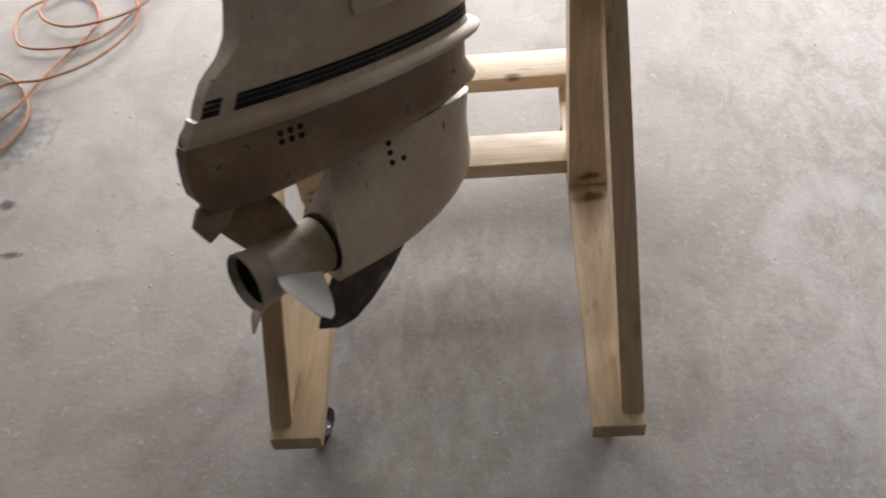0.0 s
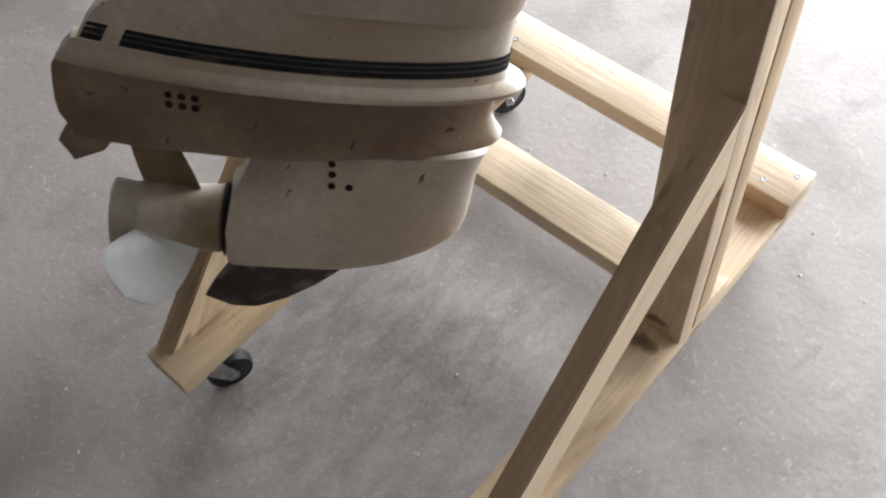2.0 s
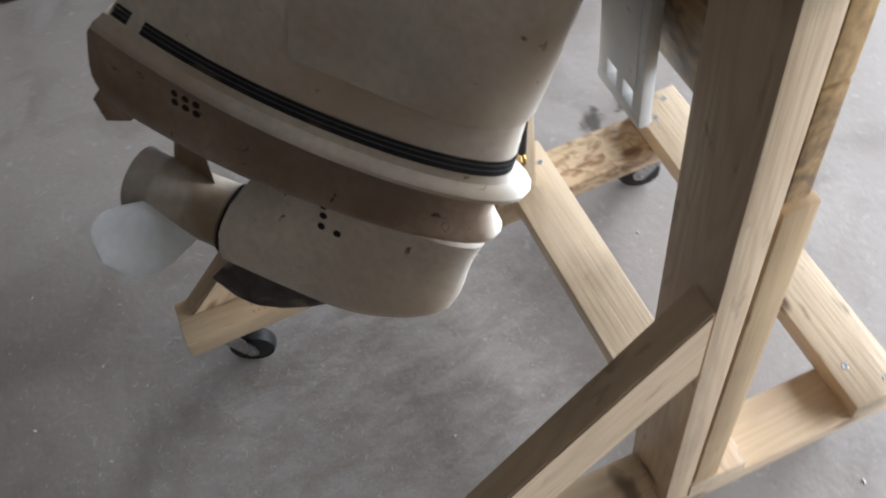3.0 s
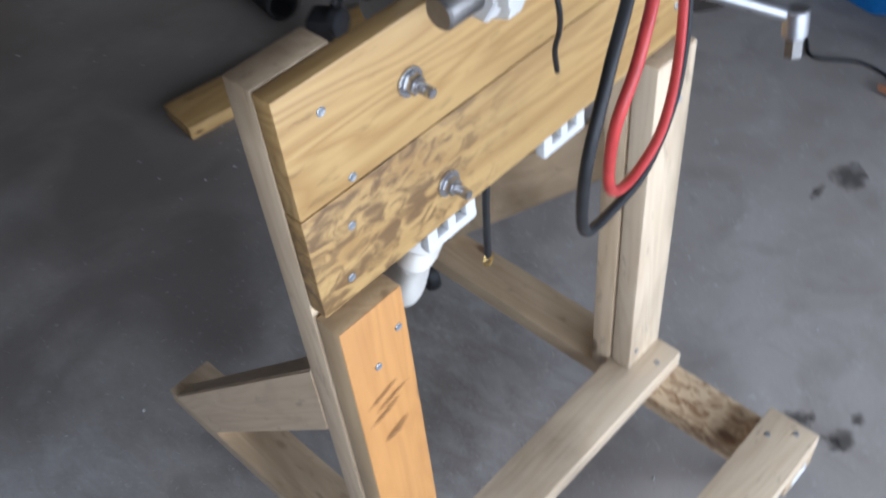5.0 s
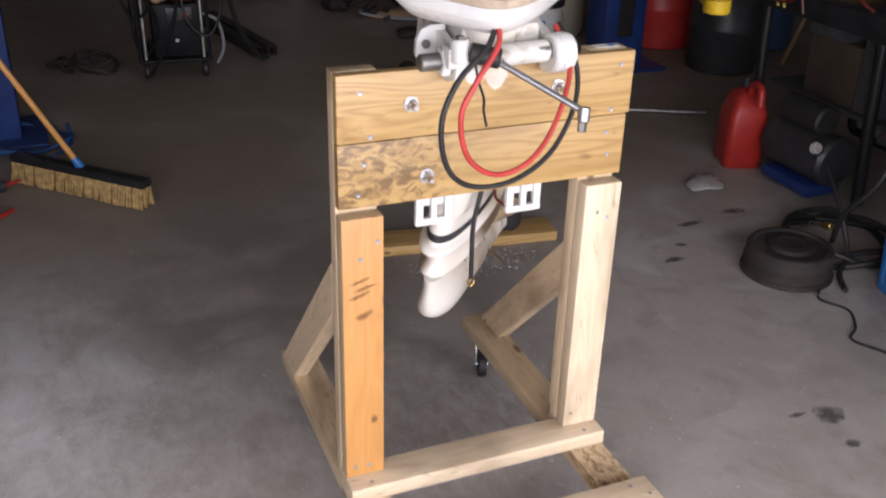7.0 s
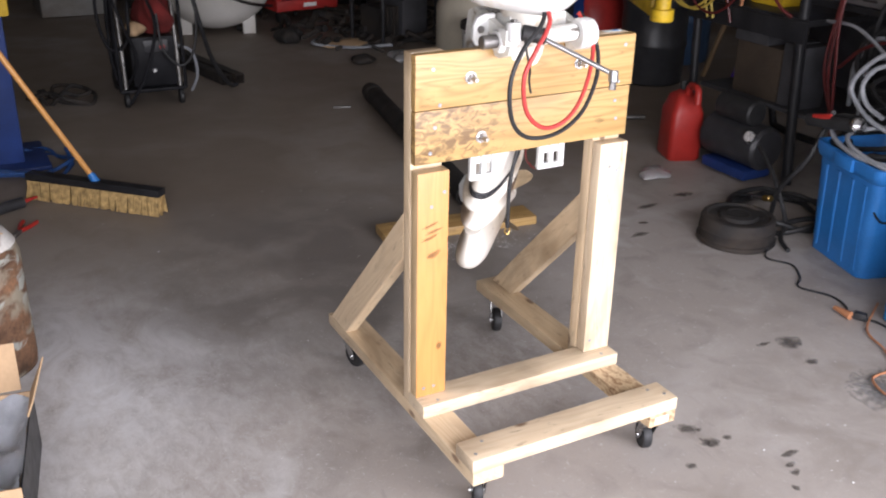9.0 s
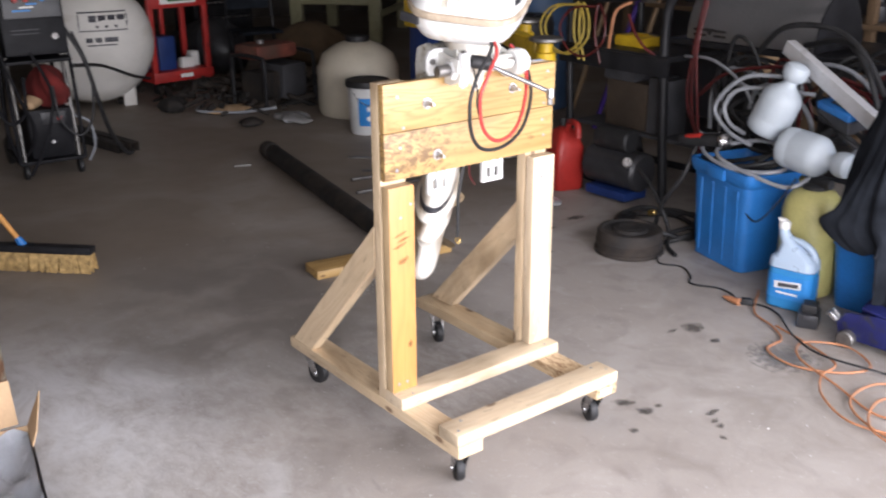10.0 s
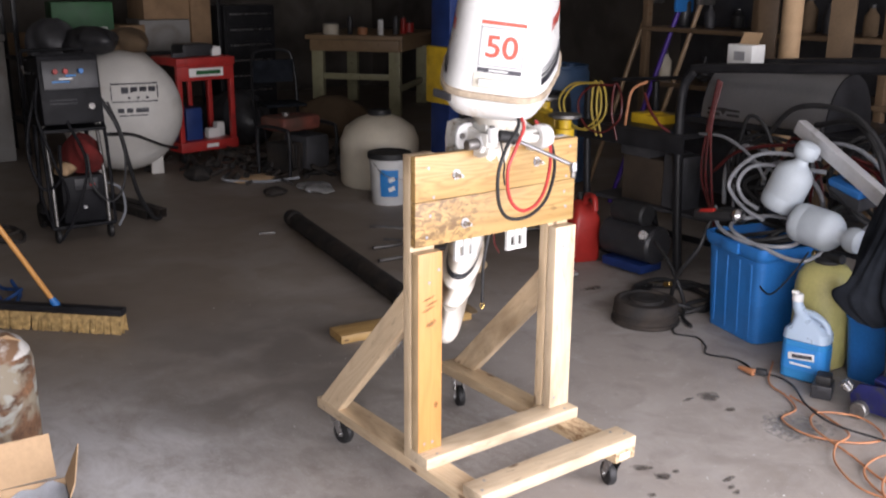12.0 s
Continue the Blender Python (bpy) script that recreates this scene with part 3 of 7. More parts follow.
for x in (XL + W4 / 2, XR - W4 / 2):
    stick("upright", (x, -T4 / 2, ZR), (x, -T4 / 2, ZT), W4, T4, PINE, (1, 0, 0))
stick("post", (XR - W4 / 2, T4 / 2 + 0.004, ZC), (XR - W4 / 2, T4 / 2 + 0.004, 0.841), W4, T4 - 0.001, PINE_ORANGE, (1, 0, 0), "orange-stained post with dark smears")
stick("post", (XL + W4 / 2, T4 / 2 + 0.004, ZC), (XL + W4 / 2, T4 / 2 + 0.004, 0.841), W4, T4 - 0.001, PINE_PALE, (1, 0, 0), "pale pine post")
HB = (ZT - ZB) / 2
stick("board", (XR, 0.0135, ZB + HB * 1.5), (XL - 0.006, 0.0135, ZB + HB * 1.5), HB - 0.0015, 0.025, DECK, (0, 0, 1), "yellow treated deck board")
stick("board", (XL, 0.0135, ZB + HB * 0.5), (XR, 0.0135, ZB + HB * 0.5), HB - 0.0015, 0.025, DECK_STAINED, (0, 0, 1), "treated deck board with brown scorch marks")


def brace(x, mat):
    """A diagonal with mitred ends, from the runner's rear to the back of the upright."""
    y0, y1, z1 = YR + 0.022, -T4, 0.715
    foot_y = y0
    # outline in (y, z): foot on the runner, head against the upright
    slope = Vector((y1 - foot_y, z1 - ZR)).normalized()
    nrm = Vector((-slope.y, slope.x))
    lo0 = Vector((foot_y + W4 / slope.y, ZR))
    up0 = Vector((foot_y, ZR))
    lo1 = lo0 + slope * ((y1 - lo0.x) / slope.x)
    up1 = up0 + slope * ((y1 - up0.x) / slope.x)
    pts = [tuple(up0), tuple(lo0), tuple(lo1), tuple(up1)]
    m = Matrix(((0, 0, 1, x), (1, 0, 0, 0), (0, 1, 0, 0), (0, 0, 0, 1)))
    c = sum((Vector((0, p[0], p[1])) for p in pts), Vector()) / 4
    d3 = Vector((0, slope.x, slope.y))
    n3 = Vector((0, nrm.x, nrm.y))
    loc = Matrix((d3, n3, d3.cross(n3))).transposed().to_4x4()
    loc.translation = c + Vector((x + T4 / 2, 0, 0))
    bm = prism(pts, T4, m)
    bmesh.ops.transform(bm, matrix=loc.inverted(), verts=bm.verts)
    bmesh.ops.bevel(bm, geom=list(bm.edges), offset=0.0025, segments=2, affect="EDGES")
    part("brace", bm, mat, stand, "", loc)


brace(XR - T4, PINE)
brace(XL, PINE)


def caster(x, y, turn):
    c = Matrix.Translation((x, y, 0)) @ pose(0, 0, 0, 0, 0, turn)
    bm = box((0.062, 0.062, 0.003), (0, 0, ZR - T4 - 0.0017), 0.001)
    add_lathe(bm, [(0.022, 0), (0.024, 0.004), (0.022, 0.011), (0.015, 0.013)], 18, Matrix.Translation((0, 0.0, ZR - T4 - 0.016)))
    for s in (-1, 1):
        o = [(0.02, 0.110), (-0.022, 0.110), (-0.048, 0.045), (-0.044, 0.031), (-0.030, 0.029), (-0.018, 0.045)]
        m = Matrix(((0, 0, 1, s * 0.0185 - 0.00125), (1, 0, 0, 0), (0, 1, 0, 0), (0, 0, 0, 1)))
        g = prism(o, 0.0025, m)
        me = bpy.data.meshes.new("tmp")
        g.to_mesh(me)
        g.free()
        bm.from_mesh(me)
    fork = part("caster", bm, STEEL, stand, "zinc-plated swivel caster with black wheel", c)
    wheel = lathe([(0.012, -0.013), (0.03, -0.013), (0.0335, -0.011), (0.038, -0.012), (0.0405, -0.007), (0.041, 0), (0.0405, 0.007), (0.038, 0.012), (0.0335, 0.011), (0.03, 0.013), (0.012, 0.013)], 28, Matrix.Translation((0, -0.035, 0.041)) @ pose(0, 0, 0, 0, 90, 0))
    part("wheel", wheel, BLACK, fork, "black rubber wheel")
    part("axle", rod((-0.023, -0.035, 0.041), (0.023, -0.035, 0.041), 0.006, 8), STEEL, fork)


caster(XR - 0.045, YF - 0.045, -25)
caster(XL + 0.045, YF - 0.045, -20)
caster(XR - 0.045, YR + 0.058, 195)
caster(XL + 0.045, YR + 0.058, 160)

screw_me = finish(lathe([(0.0046, 0), (0.005, 0.0006), (0.0042, 0.0012), (0.002, 0.0006)], 12))
screw_me.materials.append(SCREW)
m_front = pose(0, 0, 0, -90, 0, 0)
for x, y, z in ((0.29, 0.0262, 1.093), (0.271, 0.0262, 1.004), (0.283, 0.0262, 0.949), (0.296, 0.0262, 0.885),
                (-0.279, 0.0262, 1.103), (-0.266, 0.0262, 1.006), (-0.26, 0.0262, 0.955), (-0.268, 0.0262, 0.905),
                (0.262, 0.0422, 0.785), (0.298, 0.0422, 0.75), (-0.25, 0.0422, 0.775), (-0.276, 0.0422, 0.76), (0.315, 0.0422, 0.225), (0.285, 0.0422, 0.225), (-0.235, 0.0422, 0.235)):
    part("screw", screw_me, STEEL, stand, "", Matrix.Translation((x, y, z)) @ m_front)
for x, y in ((XR - 0.02, 0.33), (XR - 0.06, 0.29), (XL + 0.02, 0.325), (XL + 0.05, 0.29), (XL + 0.045, 0.07), (XR - 0.05, 0.072)):
    part("screw", screw_me, STEEL, stand, "", Matrix.Translation((x, y, ZC)))
# dark smears on the orange post, stains at the uprights' feet, mill stamps
rnd = random.Random(6)
for x, z, r, st in ((0.300, 0.700, 0.012, (2.0, 0.45)), (0.292, 0.683, 0.012, (2.2, 0.5)), (0.302, 0.667, 0.014, (1.8, 0.45)), (0.292, 0.620, 0.016, (1.2, 0.8)), (0.272, 0.35, 0.012, (0.9, 1.1))):
    part("smear", blob(r, (0, 0), int(z * 1000), 0.0006, stretch=st), SMEAR, stand, "dark brown smear", Matrix.Translation((x, T4 + 0.0042, z)) @ pose(0, 0, 0, -90, 0, 0) @ pose(0, 0, 0, 0, 0, 14))
for x in (XL + W4 / 2, XR - W4 / 2):
    part("smear", blob(0.024, (0, 0), 91 + int(x * 10), 0.0006, stretch=(1.2, 0.55)), SMEAR, stand, "dark water stain", Matrix.Translation((x, -T4 + 0.0002, ZR + 0.028)) @ pose(0, 0, 0, 90, 0, 0))
    if x > 0:
        part("smear", blob(0.030, (0, 0), 71 + int(x * 10), 0.0006, stretch=(1.1, 0.7)), SMEAR, stand, "dark water stain", Matrix.Translation((x, -0.072, ZR - 0.0004)))
for x, y, n in ((XR - 0.060, -0.17, 3), (XL + 0.060, -0.47, 3)):
    for k in range(n):
        for q in (0, 1):
            part("stamp_bar", box((0.012 - 0.003 * (k % 2), 0.0022, 0.0005), (0, 0, 0), 0.0), SMEAR, stand, "faded mill stamp bar", Matrix.Translation((x + 0.016 * q, y + 0.009 * k, ZR + 0.0003)) @ pose(0, 0, 0, 0, 0, 90 * (k % 2) + 5))
part("sticker", box((0.055, 0.022, 0.001), (XL + 0.040, -T4 / 2, ZT + 0.0007), 0.0), PAPER, stand, "torn white and blue sticker")
part("sticker_print", box((0.016, 0.012, 0.001), (XL + 0.028, -T4 / 2, ZT + 0.0014), 0.0), LABEL_BLUE, stand, "blue print on the sticker")
# sale sticker on the end of a runner
part("sticker", box((0.045, 0.001, 0.02), (XL + 0.047, YF + 0.0008, ZR - 0.02), 0.0), PAPER, stand, "small white lumber sticker")

# ---- the outboard engine ----
THETA, TAU = radians(45), radians(17)
F = Vector((math.sin(THETA), math.cos(THETA) * math.cos(TAU), -math.cos(THETA) * math.sin(TAU)))
U = Vector((0, math.sin(TAU), math.cos(TAU)))
S = F.cross(U)
ENG = Matrix((S, F, U)).transposed().to_4x4()
ENG.translation = F * -0.257 + S * 0.272 + U * 0.960
INV = ENG.inverted()
engine = thing("outboard_motor", ENG, "old white outboard motor bolted to the wooden stand", "outboard motor")


def foil(fr, bk, w, z, blunt=0.25, n=20, peak=0.42):
    """A streamlined plan section: rounded nose at fr, tail of thickness blunt at bk."""
    right = []
    for i in range(n + 1):
        t = 0.5 - 0.5 * math.cos(math.pi * i / n)
        y = fr + (bk - fr) * t
        if t < peak:
            k = math.sqrt(max(0.0, 1 - ((peak - t) / peak) ** 2)) ** 0.85
        else:
            k = 1 - (1 - blunt) * ((t - peak) / (1 - peak)) ** 2
        right.append((w * k, y))
    return [Vector((x, y, z)) for x, y in right] + [Vector((-x, y, z)) for x, y in right[:0:-1]]


# gearcase and strut
GEAR = (
    (-0.085, -0.235, 0.011, -0.700, 0.9), (-0.045, -0.240, 0.026, -0.685, 0.95), (0.000, -0.244, 0.041, -0.663, 0.97), (0.036, -0.246, 0.047, -0.640, 0.98), (0.056, -0.246, 0.0485, -0.622, 0.98), (0.066, -0.246, 0.048, -0.608, 0.98),
    (0.071, -0.243, 0.046, -0.585, 0.96), (0.073, -0.239, 0.039, -0.562, 0.8), (0.073, -0.228, 0.034, -0.540, 0.45), (0.075, -0.215, 0.031, -0.510, 0.25), (0.082, -0.208, 0.033, -0.478, 0.25))
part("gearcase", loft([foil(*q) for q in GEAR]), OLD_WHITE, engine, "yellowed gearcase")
part("skeg", loft([foil(*q) for q in (
    (-0.205, -0.245, 0.002, -0.792, 0.6), (-0.165, -0.282, 0.004, -0.772, 0.6), (-0.125, -0.268, 0.006, -0.742, 0.6), (-0.098, -0.252, 0.0085, -0.715, 0.7), (-0.085, -0.236, 0.0108, -0.699, 0.8))]), BARE_DARK, engine, "skeg worn to dark bare metal")
part("seam_ring", lathe([(0.0465, -0.003), (0.0495, -0.002), (0.0495, 0.002), (0.0465, 0.003)], 32, Matrix.Translation((0, -0.2475, -0.622)) @ pose(0, 0, 0, 90, 0, 0), True), HOLE, engine)
# exhaust housing with its two plates
part("lower_plate", loft([foil(*q) for q in (
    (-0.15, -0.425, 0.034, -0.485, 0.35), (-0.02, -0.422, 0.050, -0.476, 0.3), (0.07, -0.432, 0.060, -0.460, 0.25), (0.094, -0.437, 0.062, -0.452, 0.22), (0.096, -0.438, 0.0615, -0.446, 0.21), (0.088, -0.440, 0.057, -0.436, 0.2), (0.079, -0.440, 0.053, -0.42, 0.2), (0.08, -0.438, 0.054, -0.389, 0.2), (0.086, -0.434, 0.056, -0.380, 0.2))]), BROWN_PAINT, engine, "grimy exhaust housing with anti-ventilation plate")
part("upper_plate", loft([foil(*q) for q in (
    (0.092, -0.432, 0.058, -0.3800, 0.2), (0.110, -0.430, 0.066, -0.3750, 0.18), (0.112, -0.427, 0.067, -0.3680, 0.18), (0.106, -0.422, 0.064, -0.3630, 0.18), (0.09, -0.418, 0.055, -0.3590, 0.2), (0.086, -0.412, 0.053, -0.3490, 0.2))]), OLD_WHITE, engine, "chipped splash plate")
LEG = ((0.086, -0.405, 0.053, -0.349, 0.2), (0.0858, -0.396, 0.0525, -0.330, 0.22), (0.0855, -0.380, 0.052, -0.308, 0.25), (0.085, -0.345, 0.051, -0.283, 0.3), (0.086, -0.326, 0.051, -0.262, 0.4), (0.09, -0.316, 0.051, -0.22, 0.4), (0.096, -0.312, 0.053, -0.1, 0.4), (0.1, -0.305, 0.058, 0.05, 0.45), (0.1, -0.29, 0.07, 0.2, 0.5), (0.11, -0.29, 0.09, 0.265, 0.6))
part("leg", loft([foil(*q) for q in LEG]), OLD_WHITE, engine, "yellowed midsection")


def leg_strip(z0, z1, t0, t1, mat, label, off=0.0010):
    """A decal strip round the leg's nose, on both sides, between two stretches of its section."""
    def ring(z):
        for a, b in zip(LEG, LEG[1:]):
            if a[3] <= z <= b[3]:
                k = (z - a[3]) / (b[3] - a[3])
                q = [a[i] + (b[i] - a[i]) * k for i in range(5)]
                return foil(q[0] + off, q[1], q[2] + off, z, q[4], 40)
    lo, hi = ring(z0), ring(z1)
    if t0 == 0:
        runs = [[-i for i in range(t1, 0, -1)] + list(range(0, t1 + 1))]
    else:
        runs = [[-i for i in range(t1, t0 - 1, -1)], list(range(t0, t1 + 1))]
    for ids in runs:
        bm = bmesh.new()
        a, b = [bm.verts.new(lo[i]) for i in ids], [bm.verts.new(hi[i]) for i in ids]
        for i in range(len(ids) - 1):
            bm.faces.new((a[i], a[i + 1], b[i + 1], b[i]))
        bmesh.ops.solidify(bm, geom=list(bm.faces), thickness=0.0005)
        part("stripe", bm, mat, engine, label)


for t0, t1 in ((0, 32), (34, 38)):
    leg_strip(-0.3470, -0.3395, t0, t1, DECAL_FADED, "worn dark decal stripe")
    leg_strip(-0.3378, -0.3318, t0, t1, DECAL_FADED, "worn dark decal stripe")
    leg_strip(-0.3302, -0.3250, t0, t1, DECAL_FADED, "worn dark decal stripe")
    leg_strip(-0.3465, -0.3253, t0, t1, DECAL_GREY, "grey pinstripes", 0.0006)
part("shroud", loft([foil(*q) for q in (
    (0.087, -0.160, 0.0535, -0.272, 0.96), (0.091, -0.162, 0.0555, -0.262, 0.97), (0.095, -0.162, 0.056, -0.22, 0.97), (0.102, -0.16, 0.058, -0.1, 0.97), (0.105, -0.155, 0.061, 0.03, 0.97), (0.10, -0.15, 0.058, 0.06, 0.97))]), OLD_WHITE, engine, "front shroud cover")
dot = finish(lathe([(0.0050, -0.004), (0.0050, 0.0008), (0.0040, 0.0012)], 12))
dot.materials.append(HOLE)


def foil_half(y, fr, bk, w, blunt, peak=0.42):
    t = (y - fr) / (bk - fr)
    return w * (math.sqrt(max(0.0, 1 - ((peak - t) / peak) ** 2)) ** 0.85 if t < peak else 1 - (1 - blunt) * ((t - peak) / (1 - peak)) ** 2)


def gear_half(y, z):
    for a, b in zip(GEAR, GEAR[1:]):
        if a[3] <= z <= b[3]:
            k = (z - a[3]) / (b[3] - a[3])
            return (1 - k) * foil_half(y, a[0], a[1], a[2], a[4]) + k * foil_half(y, b[0], b[1], b[2], b[4])
    return foil_half(y, GEAR[-1][0], GEAR[-1][1], GEAR[-1][2], GEAR[-1][4])


to_side = pose(0, 0, 0, 0, 90, 0)
for y, z in ((-0.114, -0.478), (-0.114, -0.495), (-0.113, -0.512), (-0.113, -0.529), (-0.091, -0.529)):
    for sd in (1, -1):
        part("vent_hole", dot, HOLE, engine, "", Matrix.Translation((sd * (gear_half(y, z) + 0.0004), y, z)) @ (to_side if sd > 0 else to_side @ pose(0, 0, 0, 180)))
for i in range(3):
    for k in range(2):
        y, z = -0.274 - 0.0150 * i, -0.397 - 0.0135 * k
        part("vent_hole", dot, HOLE, engine, "", Matrix.Translation((foil_half(y, 0.077, -0.428, 0.0533, 0.2) + 0.0008, y, z)) @ to_side)

# trim tab under the plate's tail
part("trim_tab", prism([(-0.372, -0.482), (-0.432, -0.474), (-0.446, -0.500), (-0.430, -0.530), (-0.392, -0.512)], 0.014, Matrix(((0, 0, 1, -0.007), (1, 0, 0, 0), (0, 1, 0, 0), (0, 0, 0, 1))), 0.002), BROWN_PAINT, engine, "grimy trim tab")

# propeller
HUB = Matrix.Translation((0, -0.250, -0.622)) @ pose(0, 0, 0, 90, 0, 0)
prop = part("propeller", lathe([(0.042, 0.0), (0.046, 0.004), (0.0445, 0.05), (0.043, 0.100), (0.0445, 0.102), (0.0445, 0.110), (0.0435, 0.112), (0.046, 0.128), (0.048, 0.140), (0.0455, 0.142), (0.041, 0.128), (0.039, 0.05), (0.010, 0.045), (0.0, 0.045)], 36, HUB, False), PROP, engine, "grimy three-blade propeller with a hollow hub")
part("bore", lathe([(0.0388, 0.048), (0.0405, 0.125), (0.0395, 0.129), (0.035, 0.05), (0.001, 0.05)], 28, HUB, False), HOLE, prop, "dark exhaust bore")


def blade(angle, mat, label):
    bm = bmesh.new()
    nr, nc, pitch = 14, 14, 0.42
    grid = {}
    for sgn in (1, -1):
        for i in range(nr + 1):
            r = 0.041 + (0.141 - 0.041) * i / nr
            u = i / nr
            chord = 0.135 * (0.62 + 0.55 * u) * math.sqrt(max(0.0, 1 - max(0.0, (u - 0.35) / 0.65) ** 2.6)) + 0.0015
            for k in range(nc + 1):
                c = (k / nc - 0.5) * chord
                th = math.atan2(pitch, 2 * math.pi * r) + 0.10
                thick = 0.006 * (1 - u * 0.75) * (1 - (2 * k / nc - 1) ** 2) + 0.0004
                ang = angle + c * math.cos(th) / r * 0.80
                ax = 0.068 + c * math.sin(th) + sgn * thick + 0.040 * u
                grid[sgn, i, k] = bm.verts.new(HUB @ Vector((r * math.cos(ang), r * math.sin(ang), ax)))
    for sgn in (1, -1):
        for i in range(nr):
            for k in range(nc):
                bm.faces.new((grid[sgn, i, k], grid[sgn, i + 1, k], grid[sgn, i + 1, k + 1], grid[sgn, i, k + 1]))
    for i in range(nr):
        for k in (0, nc):
            bm.faces.new((grid[1, i, k], grid[1, i + 1, k], grid[-1, i + 1, k], grid[-1, i, k]))
    for k in range(nc):
        bm.faces.new((grid[1, nr, k], grid[1, nr, k + 1], grid[-1, nr, k + 1], grid[-1, nr, k]))
    part("blade", bm, mat, prop, label)


blade(radians(-4), PROP_PALE, "pale bare blade")
blade(radians(118), PROP_BROWN, "grimy blade")
blade(radians(238), PROP_BROWN, "grimy blade")

# cowling; CX shifts it sideways to its true middle, ROLL leans it about the fore-and-aft axis
CX = 0.012
ROLL = Matrix.Translation((CX, 0, 0.33)) @ pose(0, 0, 0, 0, 6.0, 0) @ Matrix.Translation((-CX, 0, -0.33))
COWL = ((0.348, 0.236, -0.345, 0.172), (0.37, 0.232, -0.342, 0.168), (0.42, 0.226, -0.335, 0.161), (0.50, 0.216, -0.322, 0.151), (0.58, 0.206, -0.305, 0.143), (0.64, 0.192, -0.285, 0.134), (0.675, 0.17, -0.26, 0.118), (0.692, 0.13, -0.22, 0.09))


def cowl_section(z, grow=0.0):
    for a, b in zip(COWL, COWL[1:]):
        if a[0] <= z <= b[0]:
            k = (z - a[0]) / (b[0] - a[0])
            fr, bk, w = (a[i] + (b[i] - a[i]) * k for i in (1, 2, 3))
            break
    else:
        _, fr, bk, w = COWL[0] if z < COWL[0][0] else COWL[-1]
    return [v + Vector((CX, 0, 0)) for v in superellipse(w + grow, fr + grow, bk - grow, z, 72, 5.0, 0.16)]


part("cowl", loft([cowl_section(z) for z, *_ in COWL]), WHITE, engine, "white cowl", ROLL, smooth=60)
part("cowl_seal", loft([cowl_section(0.348, -0.006), [v + Vector((0, 0, -0.018)) for v in cowl_section(0.348, 0.004)], [v + Vector((0, 0, -0.012)) for v in cowl_section(0.348, 0.007)], [v + Vector((0, 0, -0.002)) for v in cowl_section(0.348, 0.006)], [v + Vector((0, 0, 0.002)) for v in cowl_section(0.348, 0.001)]]), TAN_SEAL, engine, "dirty tan rubber seal", ROLL)
part("lower_pan", loft([[v + Vector((CX, 0, 0)) for v in superellipse(w, fr, bk, z, 72, 4.6, 0.16)] for z, fr, bk, w in (
    (0.236, 0.08, -0.26, 0.08), (0.246, 0.15, -0.30, 0.115), (0.264, 0.203, -0.325, 0.147), (0.290, 0.225, -0.338, 0.163), (0.329, 0.234, -0.343, 0.171), (0.331, 0.230, -0.339, 0.167))]), WHITE, engine, "white lower engine pan", ROLL, smooth=50)


def decal(z0, z1, a0, a1, mat, label, off=0.0012, name="decal"):
    """A strip on the cowl between two heights and two stretches of its rim."""
    lo, hi = cowl_section(z0, off), cowl_section(z1, off)
    n = len(lo)
    ids = [i % n for i in range(a0, a1 + 1)]
    bm = bmesh.new()
    vs = [[bm.verts.new(s[i]) for i in ids] for s in (lo, hi)]
    for i in range(len(ids) - 1):
        bm.faces.new((vs[0][i], vs[0][i + 1], vs[1][i + 1], vs[1][i]))
    bmesh.ops.solidify(bm, geom=list(bm.faces), thickness=0.0006)
    part(name, bm, mat, engine, label, ROLL)


for a0, a1 in ((-9, 7), (29, 45)):
    for z0, z1, mat, lab in ((0.372, 0.392, DECAL_DARK, "dark side stripe"), (0.396, 0.404, DECAL_DARK, "dark side stripe"), (0.408, 0.412, DECAL_GREY, "grey side stripe"), (0.415, 0.419, DECAL_GREY, "grey side stripe")):
        decal(z0, z1, a0, a1, mat, lab)
    for z0 in (0.497, 0.508, 0.519):
        decal(z0, z0 + 0.008, a0 + (4 if a0 < 0 else 6), a1 - (0 if a0 > 0 else 0), DECAL_RED, "red side stripe")


def front_plate(s0, s1, z0, z1, mat, label, thick=0.0012, off=0.0, bevel=0.0, name="decal"):
    """A flat piece lying on the cowl's front face."""
    def fy(z):
        for a, b in zip(COWL, COWL[1:]):
            if a[0] <= z <= b[0]:
                return a[1] + (b[1] - a[1]) * (z - a[0]) / (b[0] - a[0])
        return COWL[0][1]
    y0, y1 = fy(z0) + off, fy(z1) + off
    up = Vector((0, y1 - y0, z1 - z0))
    m = Matrix((Vector((-1, 0, 0)), up.normalized(), Vector((-1, 0, 0)).cross(up.normalized()))).transposed().to_4x4()
    m.translation = ((s0 + s1) / 2 - 0.048, (y0 + y1) / 2, (z0 + z1) / 2)
    bm = box((abs(s1 - s0), up.length, thick), (0, 0, thick / 2), bevel)
    return part(name, bm, mat, engine, label, ROLL @ m), ROLL @ m


front_plate(-0.019, 0.104, 0.424, 0.531, DECAL_GREY, "grey framed badge")
front_plate(-0.0155, 0.1005, 0.428, 0.527, WHITE, "white badge field", 0.0016)
front_plate(-0.019, 0.104, 0.537, 0.547, DECAL_RED, "red badge bar")
front_plate(-0.019, 0.104, 0.407, 0.419, DECAL_DARK, "dark badge bar")
front_plate(0.018, 0.072, 0.4105, 0.4155, WHITE, "pale lettering bar", 0.002)
